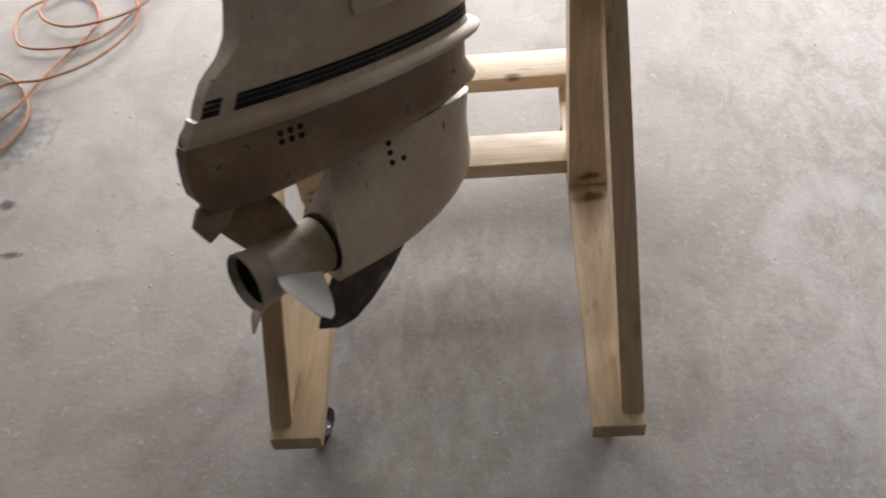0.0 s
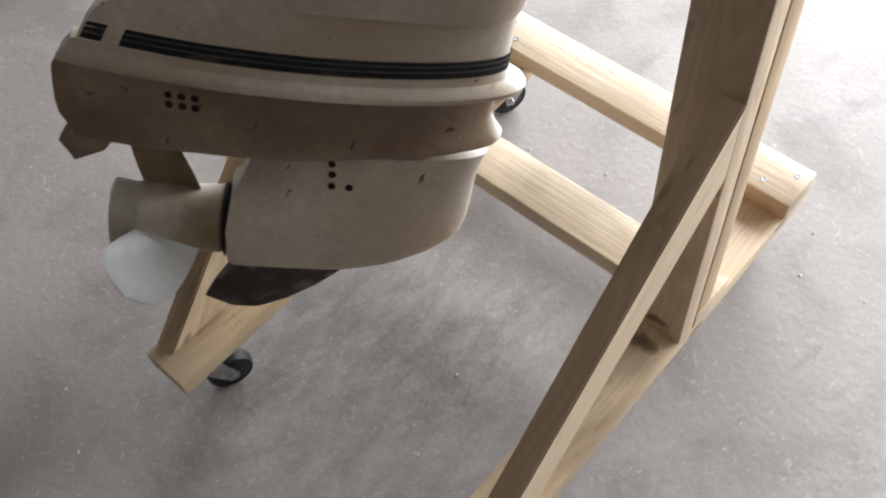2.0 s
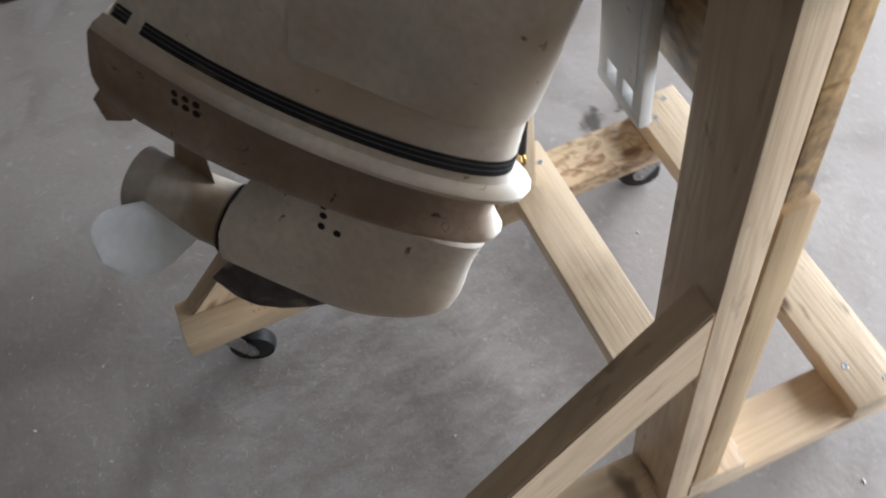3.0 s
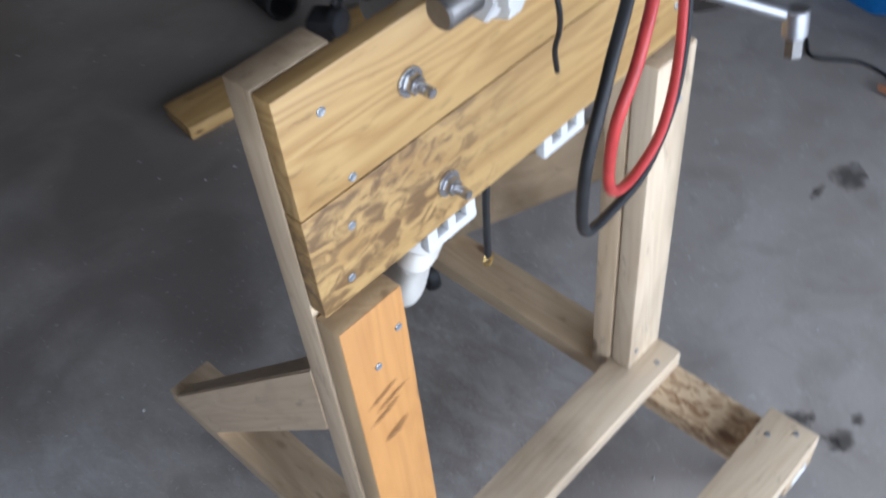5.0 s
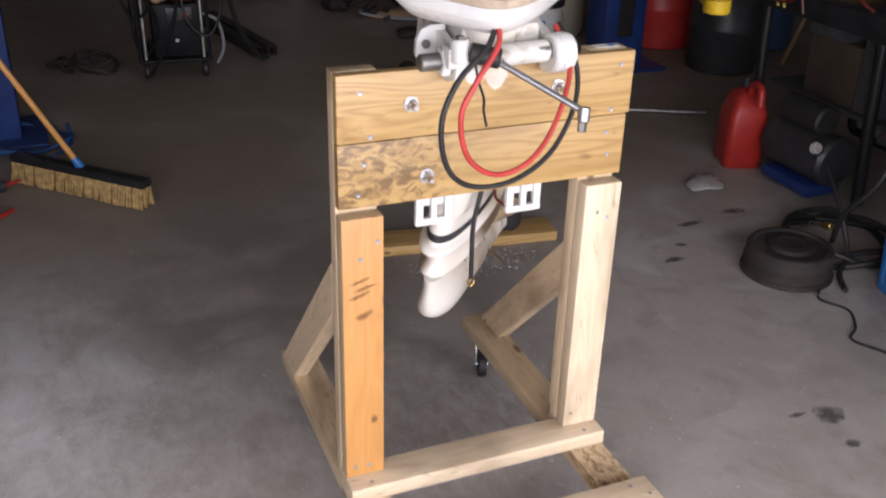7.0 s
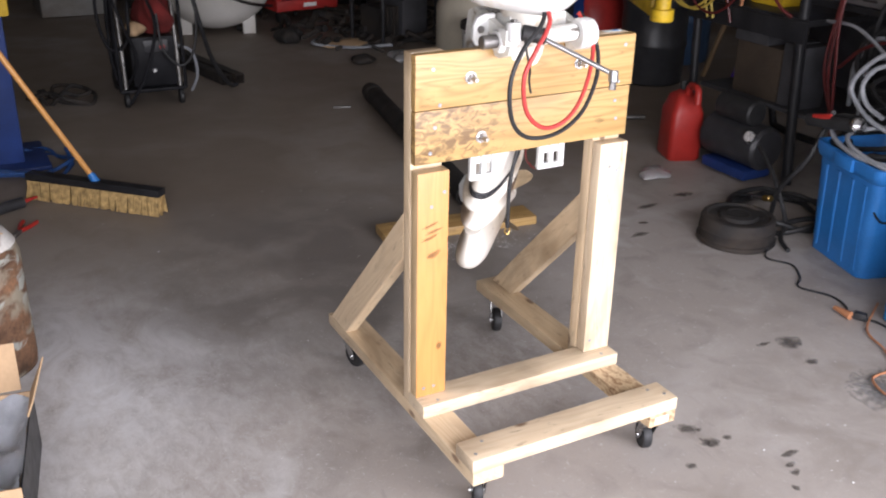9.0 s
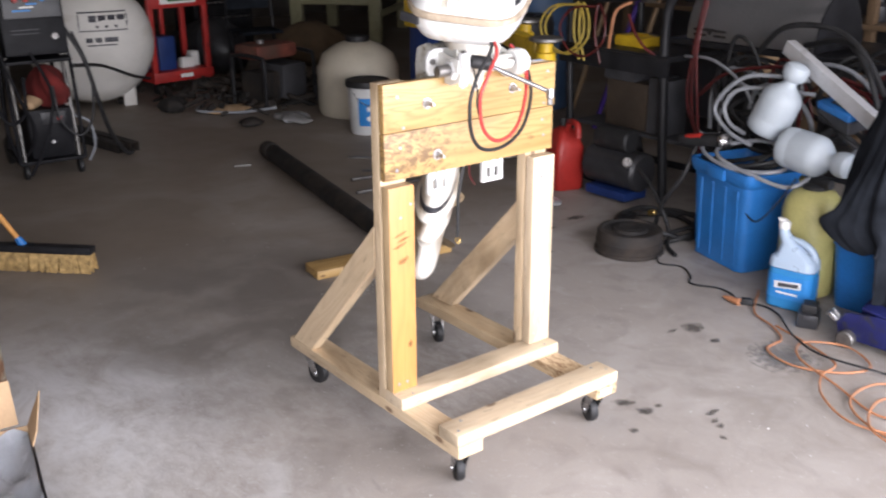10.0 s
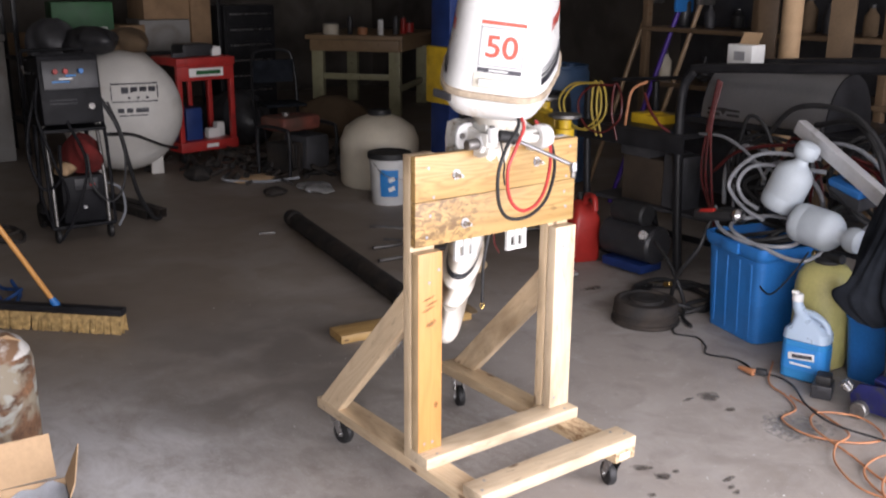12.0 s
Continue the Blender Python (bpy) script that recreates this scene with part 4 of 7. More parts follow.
front_plate(-0.012, 0.112, 0.362, 0.404, AGED_WHITE, "yellowed handle recess", 0.004, 0.0, 0.0015, "recess")
front_plate(0.012, 0.096, 0.370, 0.391, WHITE, "moulded handle", 0.016, 0.002, 0.004, "handle")
_, mt = front_plate(-0.012, 0.098, 0.43, 0.525, WHITE, "white badge field", 0.0017)
cu = bpy.data.curves.new("fifty", "FONT")
cu.body, cu.size, cu.align_x, cu.align_y, cu.extrude = "50", 0.098, "CENTER", "CENTER", 0.0004
cu.offset = 0.0016
txt = bpy.data.objects.new("fifty", cu)
me50 = bpy.data.meshes.new_from_object(txt)
part("number", me50, DECAL_RED, engine, "red number 50", mt @ Matrix.Translation((0, -0.002, 0.0024)) @ Matrix.Diagonal((0.95, 0.86, 1, 1)))

part("grommet", lathe([(0.015, -0.006), (0.020, -0.004), (0.021, 0.003), (0.017, 0.006), (0.012, 0.004)], 22, along((0.0855, 0.174, 1.2665), (0.094, 0.196, 1.245))), HOLE, engine, "dark cable hole", INV)
part("latch_slot", box((0.06, 0.012, 0.024), (0.150, 0.205, 0.318), 0.004, pose(0, 0, 0, 0, 0, -28)), DARK, engine, "dark slot in the pan", ROLL)
trim_lo = [v + Vector((CX, 0, 0)) for v in superellipse(0.1685, 0.2325, -0.34, 0.301, 72, 4.6, 0.16)]
trim_hi = [v + Vector((CX, 0, 0)) for v in superellipse(0.1735, 0.2375, -0.345, 0.327, 72, 4.6, 0.16)]
bm = bmesh.new()
for i in range(11, 29):
    bm.faces.new([bm.verts.new(v) for v in (trim_lo[i], trim_lo[i + 1], trim_hi[i + 1], trim_hi[i])])
bmesh.ops.remove_doubles(bm, verts=bm.verts, dist=1e-5)
bmesh.ops.solidify(bm, geom=list(bm.faces), thickness=0.003)
part("pan_trim", bm, WHITE, engine, "white pan panel", ROLL)

# clamp bracket, which hooks over the boards (given in the stand's axes)
for x in (0.118, -0.092):
    bm = bmesh.new()
    o = [(-0.105, 1.055), (-0.085, 1.03), (-0.04, 1.03), (-0.04, 1.1345), (0.03, 1.1345), (0.03, 1.115), (0.055, 1.11), (0.098, 1.125), (0.107, 1.15), (0.09, 1.178), (0.04, 1.185), (-0.06, 1.215), (-0.10, 1.20), (-0.11, 1.15)]
    g = prism(o, 0.02, Matrix(((0, 0, 1, x - 0.01), (1, 0, 0, 0), (0, 1, 0, 0), (0, 0, 0, 1))), 0.003)
    part("clamp_bracket", g, CHIPPED, engine, "chipped white clamp bracket", INV)
    # foot below the boards with two slots
    xs = (x - 0.041, x - 0.024, x - 0.007, x + 0.007, x + 0.024, x + 0.041)
    bm = bmesh.new()
    for a, b in ((0, 1), (2, 3), (4, 5)):
        add_box(bm, (xs[b] - xs[a], 0.014, 0.30), ((xs[a] + xs[b]) / 2, -0.008, 0.93), 0.003)
    add_box(bm, (0.084, 0.016, 0.016), (x, -0.008, 0.786), 0.005)
    add_box(bm, (0.084, 0.016, 0.03), (x, -0.008, 1.02), 0.003)
    add_box(bm, (0.06, 0.006, 0.20), (x, -0.013, 0.92), 0.002)
    bmesh.ops.transform(bm, matrix=Matrix.Translation((0, -0.001 - T4 * 0.2, 0)), verts=bm.verts)
    part("bracket_foot", bm, WHITE, engine, "white slotted bracket foot", INV)
part("bracket_flange", prism([(0.108, 1.1325), (0.160, 1.1325), (0.169, 1.15), (0.168, 1.18), (0.158, 1.20), (0.14, 1.208), (0.108, 1.208)], 0.014, Matrix(((1, 0, 0, 0), (0, 0, 1, -0.012), (0, 1, 0, 0), (0, 0, 0, 1))), 0.004), WHITE, engine, "rounded white bracket flange", INV)
part("flange_bolt", rod((0.150, 0.001, 1.172), (0.150, 0.010, 1.172), 0.009, 6), DULL_STEEL, engine, "", INV)
part("tilt_tube", rod((0.192, 0.0785, 1.158), (-0.10, 0.085, 1.164), 0.0165, 20), DULL_STEEL, engine, "worn tilt tube", INV)
part("tube_nut", lathe([(0.026, 0), (0.028, 0.002), (0.028, 0.016), (0.026, 0.018)], 6, along((0.135, 0.08, 1.158), (0.2, 0.079, 1.158))), WHITE, engine, "", INV)
part("tube_sleeve", rod((0.105, 0.081, 1.158), (-0.07, 0.084, 1.164), 0.0215, 20), CHIPPED, engine, "chipped white sleeve", INV)
part("tube_cap", lathe([(0.033, 0), (0.038, 0.005), (0.0385, 0.012), (0.0365, 0.014), (0.0365, 0.018), (0.0385, 0.020), (0.0385, 0.032), (0.034, 0.044), (0.02, 0.049)], 26, along((-0.075, 0.084, 1.158), (-0.2, 0.087, 1.160))), WHITE, engine, "white end cap", INV)
part("pivot_block", lathe([(0.014, 0), (0.0175, 0.004), (0.0175, 0.040), (0.015, 0.044)], 18, along((0.128, 0.120, 1.164), (0.128, 0.116, 1.215))), WHITE, engine, "white pivot boss", INV)
part("pivot_bolt", rod((0.128, 0.1165, 1.205), (0.128, 0.116, 1.214), 0.009, 6), DULL_STEEL, engine, "", INV)
part("pivot_arm", box((0.042, 0.040, 0.042), (0.13, 0.100, 1.172), 0.009), CHIPPED, engine, "", INV)
part("swivel_head", box((0.17, 0.13, 0.05), (0.01, -0.02, 1.185), 0.014), CHIPPED, engine, "grimy swivel head", INV)
part("swivel_post", rod((0.004, -0.06, 0.93), (0.01, 0.03, 1.26), 0.045, 20), OLD_WHITE, engine, "", INV)
part("rod_clamp", rod((0.112, 0.128, 1.185), (0.062, 0.155, 1.176), 0.019, 10), BLACK, engine, "black rod clamp", INV)
link = part("steering_rod", tube([(0.085, 0.143, 1.18), (0.05, 0.176, 1.161), (-0.05, 0.274, 1.103)], 0.0062, 12), ROD_STEEL, engine, "bright steel steering rod", INV)
part("rod_end", rod((-0.050, 0.274, 1.112), (-0.0475, 0.278, 1.086), 0.0115, 12), ROD_STEEL, engine, "", INV)
part("rod_nut", rod((-0.047, 0.2785, 1.088), (-0.044, 0.282, 1.068), 0.0085, 6), DULL_STEEL, engine, "", INV)
for a in ((0.187, 1.063), (0.152, 0.909), (-0.134, 1.068)):
    bm = lathe([(0.0155, 0), (0.0155, 0.0025), (0.0105, 0.0027)], 20, Matrix.Translation((a[0], 0.0262, a[1])) @ m_front)
    add_lathe(bm, [(0.0105, 0.0025), (0.0112, 0.004), (0.0112, 0.010), (0.0095, 0.012)], 6, Matrix.Translation((a[0], 0.0262, a[1])) @ m_front)
    add_lathe(bm, [(0.0058, 0.010), (0.0062, 0.012), (0.0054, 0.014), (0.0062, 0.016), (0.0054, 0.018), (0.0062, 0.020), (0.0054, 0.022), (0.0062, 0.024), (0.0054, 0.026), (0.0058, 0.029), (0.0048, 0.031)], 12, Matrix.Translation((a[0], 0.0262, a[1])) @ m_front)
    part("through_bolt", bm, STEEL, engine, "bright bolt with nut and washer", INV)
# battery leads
part("black_lead", tube([(0.080, 0.150, 1.300), (0.088, 0.178, 1.262), (0.116, 0.215, 1.222), (0.185, 0.245, 1.17), (0.215, 0.25, 1.10), (0.195, 0.235, 1.01), (0.135, 0.212, 0.958), (0.045, 0.198, 0.952), (-0.045, 0.17, 0.985), (-0.11, 0.132, 1.05), (-0.134, 0.10, 1.11), (-0.128, 0.07, 1.17), (-0.118, 0.03, 1.20)], 0.0052, 12), BLACK, engine, "thick black battery lead", INV)
part("red_lead", tube([(0.076, 0.150, 1.298), (0.085, 0.178, 1.260), (0.103, 0.225, 1.222), (0.150, 0.248, 1.17), (0.178, 0.248, 1.11), (0.155, 0.232, 1.025), (0.09, 0.21, 0.975), (0.02, 0.195, 0.980), (-0.04, 0.17, 1.02), (-0.09, 0.135, 1.09), (-0.112, 0.10, 1.15), (-0.106, 0.045, 1.20)], 0.0052, 12), RED_CABLE, engine, "thick red battery lead", INV)
part("thin_wire", tube([(0.098, 0.118, 1.172), (0.092, 0.125, 1.13), (0.072, 0.11, 1.09), (0.066, 0.10, 1.06), (0.056, 0.095, 1.027)], 0.0028, 8), BLACK, engine, "thin black wire", INV)
part("hanging_lead", tube([(-0.03, -0.05, 1.05), (-0.02, -0.06, 0.86), (0.0, -0.065, 0.74), (-0.002, -0.072, 0.65), (-0.004, -0.075, 0.595)], 0.0055, 10), BLACK, engine, "black lead with a ring lug", INV)
part("ring_lug", tube([(-0.004, -0.075, 0.598), (-0.012, -0.075, 0.586), (-0.004, -0.075, 0.574), (0.004, -0.075, 0.586), (-0.004, -0.075, 0.598)], 0.0025, 6), BRASS, engine, "", INV)
part("red_wire", tube([(-0.05, -0.07, 0.9), (-0.055, -0.08, 0.80), (-0.085, -0.10, 0.76), (-0.12, -0.13, 0.735)], 0.0035, 8), RED_HOSE, engine, "thin dark red wire", INV)


# ---- floor marks ----
for k, (x, y, r, st) in enumerate(((-1.11, 0.035, 0.05, (1.2, 0.8)), (-1.02, 0.0, 0.022, (1.3, 0.6)), (-0.45, 0.345, 0.018, (1, 1)), (-0.47, 0.29, 0.013, (1, 1)), (-0.59, 0.54, 0.018, (1, 0.8)), (-0.52, 0.62, 0.013, (1, 1)), (-0.33, 0.42, 0.02, (1, 0.7)),
                                   (-1.08, 0.16, 0.025, (1, 1)), (-1.5, -1.2, 0.04, (1.5, 0.6)), (-1.75, -1.25, 0.05, (1.4, 0.6)),
                                   (-0.46, 0.36, 0.028, (1.3, 0.8)), (-0.44, 0.27, 0.03, (1, 1)), (-0.52, 0.36, 0.016, (1, 1)), (-0.62, 0.50, 0.024, (1.3, 0.7)), (-0.57, 0.57, 0.016, (1, 1)), (-1.25, -0.95, 0.035, (1.5, 0.6)), (-1.35, -1.05, 0.02, (1, 1)))):
    solo("oil_stain", blob(r, (x, y), k, stretch=st), OIL, "small dark oil spot on concrete", "stain", group="oil spots")
solo("floor_patch", prism([(-1.30, 0.30), (-1.16, 0.26), (-1.03, 0.33), (-1.02, 0.47), (-1.12, 0.55), (-1.27, 0.51)], 0.0012, Matrix.Translation((0, 0, 0.0005))), PATCH, "smooth blue-grey repair patch in the concrete", "floor patch", kind="structure")
rnd = random.Random(4)
bm = bmesh.new()
for _ in range(500):
    x, y, a, h = rnd.uniform(-2.2, 2.2), rnd.uniform(-2.5, 2.2), rnd.uniform(0, 6.28), rnd.uniform(0.0012, 0.004)
    w = h * rnd.uniform(0.3, 0.8)
    c, s_ = math.cos(a), math.sin(a)
    g = [bm.verts.new((x + c * p - s_ * q, y + s_ * p + c * q, 0.0008 + z)) for p, q, z in ((-h, -w, 0), (h, -w, 0), (h * 0.8, w, 0.0), (-h, w, 0), (0, 0, w))]
    for q in ((0, 1, 4), (1, 2, 4), (2, 3, 4), (3, 0, 4)):
        bm.faces.new([g[i] for i in q])
# pale flecks and slivers ground into the concrete, thick round the stand
for _ in range(4600):
    k = rnd.random()
    if k < 0.62:
        x, y = rnd.gauss(-0.08, 0.38), rnd.gauss(-0.38, 0.30)
    elif k < 0.82:
        x, y = rnd.gauss(0.95, 0.30), rnd.gauss(-0.85, 0.45)
    else:
        x, y = rnd.uniform(-1.4, 1.6), rnd.uniform(-1.6, 1.4)
    a, h = rnd.uniform(0, 6.28), 0.0010 + 0.0060 * rnd.random() ** 3
    w, bend = rnd.uniform(0.00025, 0.0007), rnd.uniform(-0.5, 0.5)
    up, dn = [], []
    for q in (-1, 0, 1):
        px, py = h * q, bend * h * (1 - q * q)
        ex = w * (1.0 if q == 0 else 0.35)
        for lst, sg in ((up, 1), (dn, -1)):
            u_, v_ = px, py + sg * ex
            lst.append(bm.verts.new((x + math.cos(a) * u_ - math.sin(a) * v_, y + math.sin(a) * u_ + math.cos(a) * v_, 0.0009)))
    for q in (0, 1):
        bm.faces.new((dn[q], dn[q + 1], up[q + 1], up[q]))
solo("floor_grit", bm, SALT, "pale grit scattered on the concrete floor", "grit", kind="stuff")

# ---- things round the stand ----
# brake drum
d = thing("brake_drum", pose(-1.59, -0.73, 0), "rusty black brake drum lying on the floor", "brake drum")
part("drum", lathe([(0.160, 0), (0.166, 0.006), (0.166, 0.020), (0.158, 0.024), (0.157, 0.050), (0.160, 0.054), (0.160, 0.062), (0.156, 0.066), (0.155, 0.104), (0.149, 0.113), (0.132, 0.115), (0.126, 0.106), (0.085, 0.104), (0.078, 0.117), (0.058, 0.120), (0.042, 0.118), (0.038, 0.09), (0.0, 0.085)], 40, None, False), RUSTY_DARK, d)
part("hub_ring", lathe([(0.052, 0.119), (0.055, 0.123), (0.049, 0.1235), (0.041, 0.118)], 24), RUSTY_DARK, d, "rust-brown hub ring")
for i in range(5):
    a = 2 * math.pi * i / 5
    part("stud_hole", lathe([(0.007, 0.1030), (0.008, 0.1072), (0.004, 0.1068)], 10, Matrix.Translation((0.10 * math.cos(a), 0.10 * math.sin(a), -0.0005))), HOLE, d)

# blue tote full of hoses
tote_m = pose(-1.925, -0.335, 0, 0, 0, -16)
t = thing("storage_tote", tote_m, "open blue plastic storage tote full of hoses", "storage tote")


def rrect(w, l, z, r=0.04, n=5):
    out = []
    for cx, cy, a0 in ((w - r, l - r, 0), (-w + r, l - r, 90), (-w + r, -l + r, 180), (w - r, -l + r, 270)):
        for i in range(n + 1):
            a = radians(a0 + 90 * i / n)
            out.append(Vector((cx + r * math.cos(a), cy + r * math.sin(a), z)))
    return out


part("bin", loft([rrect(0.02, 0.02, 0.012, 0.01), rrect(0.145, 0.175, 0.012), rrect(0.14, 0.17, 0.0), rrect(0.148, 0.178, 0.004), rrect(0.165, 0.20, 0.40), rrect(0.175, 0.212, 0.41), rrect(0.182, 0.22, 0.44), rrect(0.182, 0.22, 0.465), rrect(0.174, 0.21, 0.467), rrect(0.164, 0.20, 0.44), rrect(0.143, 0.172, 0.02), rrect(0.02, 0.02, 0.02, 0.01)]), BLUE, t)
for y in (-0.13, -0.045, 0.045, 0.13):
    part("rib", loft([[Vector((0.144, y - 0.012, 0.03)), Vector((0.152, y - 0.008, 0.03)), Vector((0.152, y + 0.008, 0.03)), Vector((0.144, y + 0.012, 0.03))], [Vector((0.158, y - 0.014, 0.38)), Vector((0.168, y - 0.01, 0.38)), Vector((0.168, y + 0.01, 0.38)), Vector((0.158, y + 0.014, 0.38))]]), BLUE, t)
part("grip", box((0.016, 0.12, 0.05), (0.184, 0, 0.435), 0.006), BLUE, t)


def hose(name, pts, r, mat, label, category="hose", group="", n=8):
    return solo(name, tube(pts, r, n), mat, label, category, group=group)


def coil(cx, cy, cz, r, turns, rnd, wob=0.03, tilt=(0, 0, 0), sag=0.0):
    m = pose(cx, cy, cz, *tilt)
    out = []
    n = int(turns * 9)
    for i in range(n + 1):
        a = 2 * math.pi * i / 9
        k = r * (1 + rnd.uniform(-wob, wob) * 2)
        out.append(m @ Vector((k * math.cos(a), k * math.sin(a), rnd.uniform(-wob, wob) * r * 1.4)))
    return out


# hoses heaped over the tote and the rack behind it
rnd = random.Random(11)
hose("air_hose", coil(-2.08, -0.35, 0.56, 0.26, 4.2, rnd, 0.10, (12, 25, 0)), 0.011, BLACK, "heap of black rubber hose over the tote", group="heaped hoses")
hose("air_hose", coil(-2.22, -0.25, 0.72, 0.30, 4.0, rnd, 0.12, (10, 38, 20)), 0.011, BLACK, "heap of black rubber hose over the tote", group="heaped hoses")
hose("air_hose", coil(-2.18, 0.10, 0.74, 0.24, 3.4, rnd, 0.14, (-10, 40, 40)), 0.010, BLACK, "heap of black rubber hose over the tote", group="heaped hoses")
hose("air_hose", coil(-2.24, -0.52, 0.80, 0.22, 2.6, rnd, 0.12, (5, 60, 0)), 0.012, BLACK, "heap of black rubber hose over the tote", group="heaped hoses")
hose("water_hose", [(-1.90, -0.60, 0.56), (-1.80, -0.50, 0.50), (-1.74, -0.32, 0.475), (-1.76, -0.16, 0.48), (-1.84, -0.10, 0.50), (-1.92, -0.14, 0.56), (-1.93, -0.3, 0.57), (-1.84, -0.44, 0.53), (-1.76, -0.38, 0.50), (-1.73, -0.2, 0.47), (-1.74, -0.02, 0.45), (-1.82, 0.05, 0.50)], 0.0095, GREY_HOSE, "pale grey water hose draped over the tote", group="grey hoses")
hose("water_hose", [(-1.98, -0.12, 0.86), (-1.9, -0.35, 0.86), (-1.88, -0.47, 0.78), (-1.88, -0.52, 0.68), (-1.86, -0.42, 0.60), (-1.86, -0.30, 0.56)], 0.0095, GREY_HOSE, "pale grey water hose draped over the tote", group="grey hoses")
hose("water_hose", [(-2.0, -0.1, 0.80), (-1.9, -0.38, 0.80), (-1.87, -0.46, 0.72), (-1.87, -0.43, 0.64), (-1.88, -0.35, 0.60)], 0.0095, GREY_HOSE, "pale grey water hose draped over the tote", group="grey hoses")
hose("water_hose", [(-1.95, 0.28, 0.72), (-1.93, 0.15, 0.60), (-1.88, 0.18, 0.55), (-1.9, 0.32, 0.62), (-2.0, 0.42, 0.80), (-2.05, 0.3, 0.95), (-2.1, 0.1, 0.9)], 0.009, GREY_HOSE, "pale grey water hose draped over the tote", group="grey hoses")
for k, dx in enumerate((0, 0.04, 0.09)):
    hose("red_hose", [(-2.30 + dx, -0.95 + dx, 1.12), (-2.22 + dx, -0.93 + dx, 0.90), (-2.18 + dx, -0.92 + dx * 1.5, 0.65), (-2.12 + dx, -0.80 + dx, 0.48), (-1.98 + dx * 0.5, -0.62, 0.40)], 0.0065, RED_HOSE, "dark red rubber hose hanging from the rack", group="red hoses")
hose("red_hose", [(-2.2, -0.86, 0.66), (-2.12, -0.66, 0.80), (-2.1, -0.4, 0.87), (-2.1, -0.15, 0.88), (-2.12, 0.05, 0.84)], 0.0085, RED_HOSE, "dark red rubber hose hanging from the rack", group="red hoses")
hose("air_hose", [(-2.22, -0.98, 0.84), (-2.12, -0.74, 0.86), (-2.02, -0.5, 0.80), (-1.96, -0.38, 0.72)], 0.008, GREY_HOSE, "pale shiny hose looping over the rack", group="grey hoses")
hose("air_hose", [(-2.2, -0.3, 0.97), (-2.1, -0.05, 1.02), (-2.0, 0.12, 0.93), (-1.98, 0.2, 0.78)], 0.013, BLACK, "thick black hose arching over the heap", group="heaped hoses")
hose("air_hose", [(-2.2, -0.55, 0.90), (-2.12, -0.36, 1.05), (-2.08, -0.1, 1.07), (-2.04, 0.08, 0.98), (-2.02, 0.22, 0.80)], 0.013, BLACK, "thick black hose arching over the heap", group="heaped hoses")
hose("air_hose", coil(-1.95, -0.85, 0.03, 0.20, 3.2, rnd, 0.10), 0.012, BLACK, "coil of black hose on the floor", group="heaped hoses")
hose("air_hose", [(-1.86, -0.80, 0.05), (-1.80, -0.72, 0.20), (-1.82, -0.62, 0.36), (-1.86, -0.60, 0.48), (-1.88, -0.55, 0.56), (-1.92, -0.42, 0.56)], 0.011, BLACK, "black hose rising into the tote", group="heaped hoses")
hose("air_hose", [(-1.92, -0.98, 0.30), (-1.86, -0.82, 0.22), (-1.84, -0.7, 0.06), (-1.74, -0.62, 0.02), (-1.68, -0.52, 0.014)], 0.010, BLACK, "black hose rising into the tote", group="heaped hoses")
hose("wire_loop", [(-1.735, 0.02, 0.50), (-1.72, -0.03, 0.40), (-1.71, -0.10, 0.30), (-1.725, -0.16, 0.27), (-1.74, -0.22, 0.32), (-1.74, -0.22, 0.46)], 0.004, BLACK, "thin black wire looped over the tote side", "wire")
# spray gun lying on the tote
g = thing("spray_gun", Matrix.Translation((-1.80, -0.47, 0.535)), "black and red spray gun lying on the tote", "spray gun")
part("barrel", tube([(0, -0.16, 0.0), (0, -0.05, 0.015), (0, 0.05, 0.03)], 0.026, 12, 4), BLACK, g)
part("nozzle", lathe([(0.016, 0), (0.03, 0.012), (0.034, 0.03), (0.02, 0.05)], 16, along((0, 0.05, 0.03), (0, 0.12, 0.045))), STEEL, g, "bright chrome nozzle")
part("trigger", tube([(0.01, -0.13, 0.02), (0.012, -0.09, 0.03), (0.01, -0.05, 0.04)], 0.012, 8, 4), RED, g, "red trigger")
# brass air fittings on the floor
g = thing("air_fitting", Matrix.Translation((-1.78, -0.78, 0.14)), "brass air fitting on a hose end", "fitting")
part("stem", rod((0, -0.07, -0.02), (0, 0.0, 0.0), 0.008, 8), STEEL, g)
part("collar", rod((0, 0.0, 0.0), (0, 0.04, 0.012), 0.014, 10), BRASS, g)


def foam_bottle(m, group="white bottles"):
    b = thing("spray_bottle", m, "translucent white plastic bottle lying on the hoses", "bottle", group)
    part("body", lathe([(0.02, 0.0), (0.070, 0.003), (0.083, 0.014), (0.088, 0.035), (0.0885, 0.07), (0.0875, 0.073), (0.0885, 0.076), (0.088, 0.165), (0.083, 0.188), (0.064, 0.212), (0.040, 0.230), (0.031, 0.240), (0.030, 0.268)], 30), POLY, b)
    part("cap", lathe([(0.033, 0.256), (0.045, 0.264), (0.053, 0.282), (0.055, 0.302), (0.050, 0.322), (0.034, 0.333), (0.012, 0.336)], 24), POLY, b, "white screw cap")


foam_bottle(along((-1.86, -0.24, 0.625), (-1.90, -0.13, 0.93)))
foam_bottle(along((-1.83, -0.115, 0.60), (-1.80, 0.22, 0.575)))

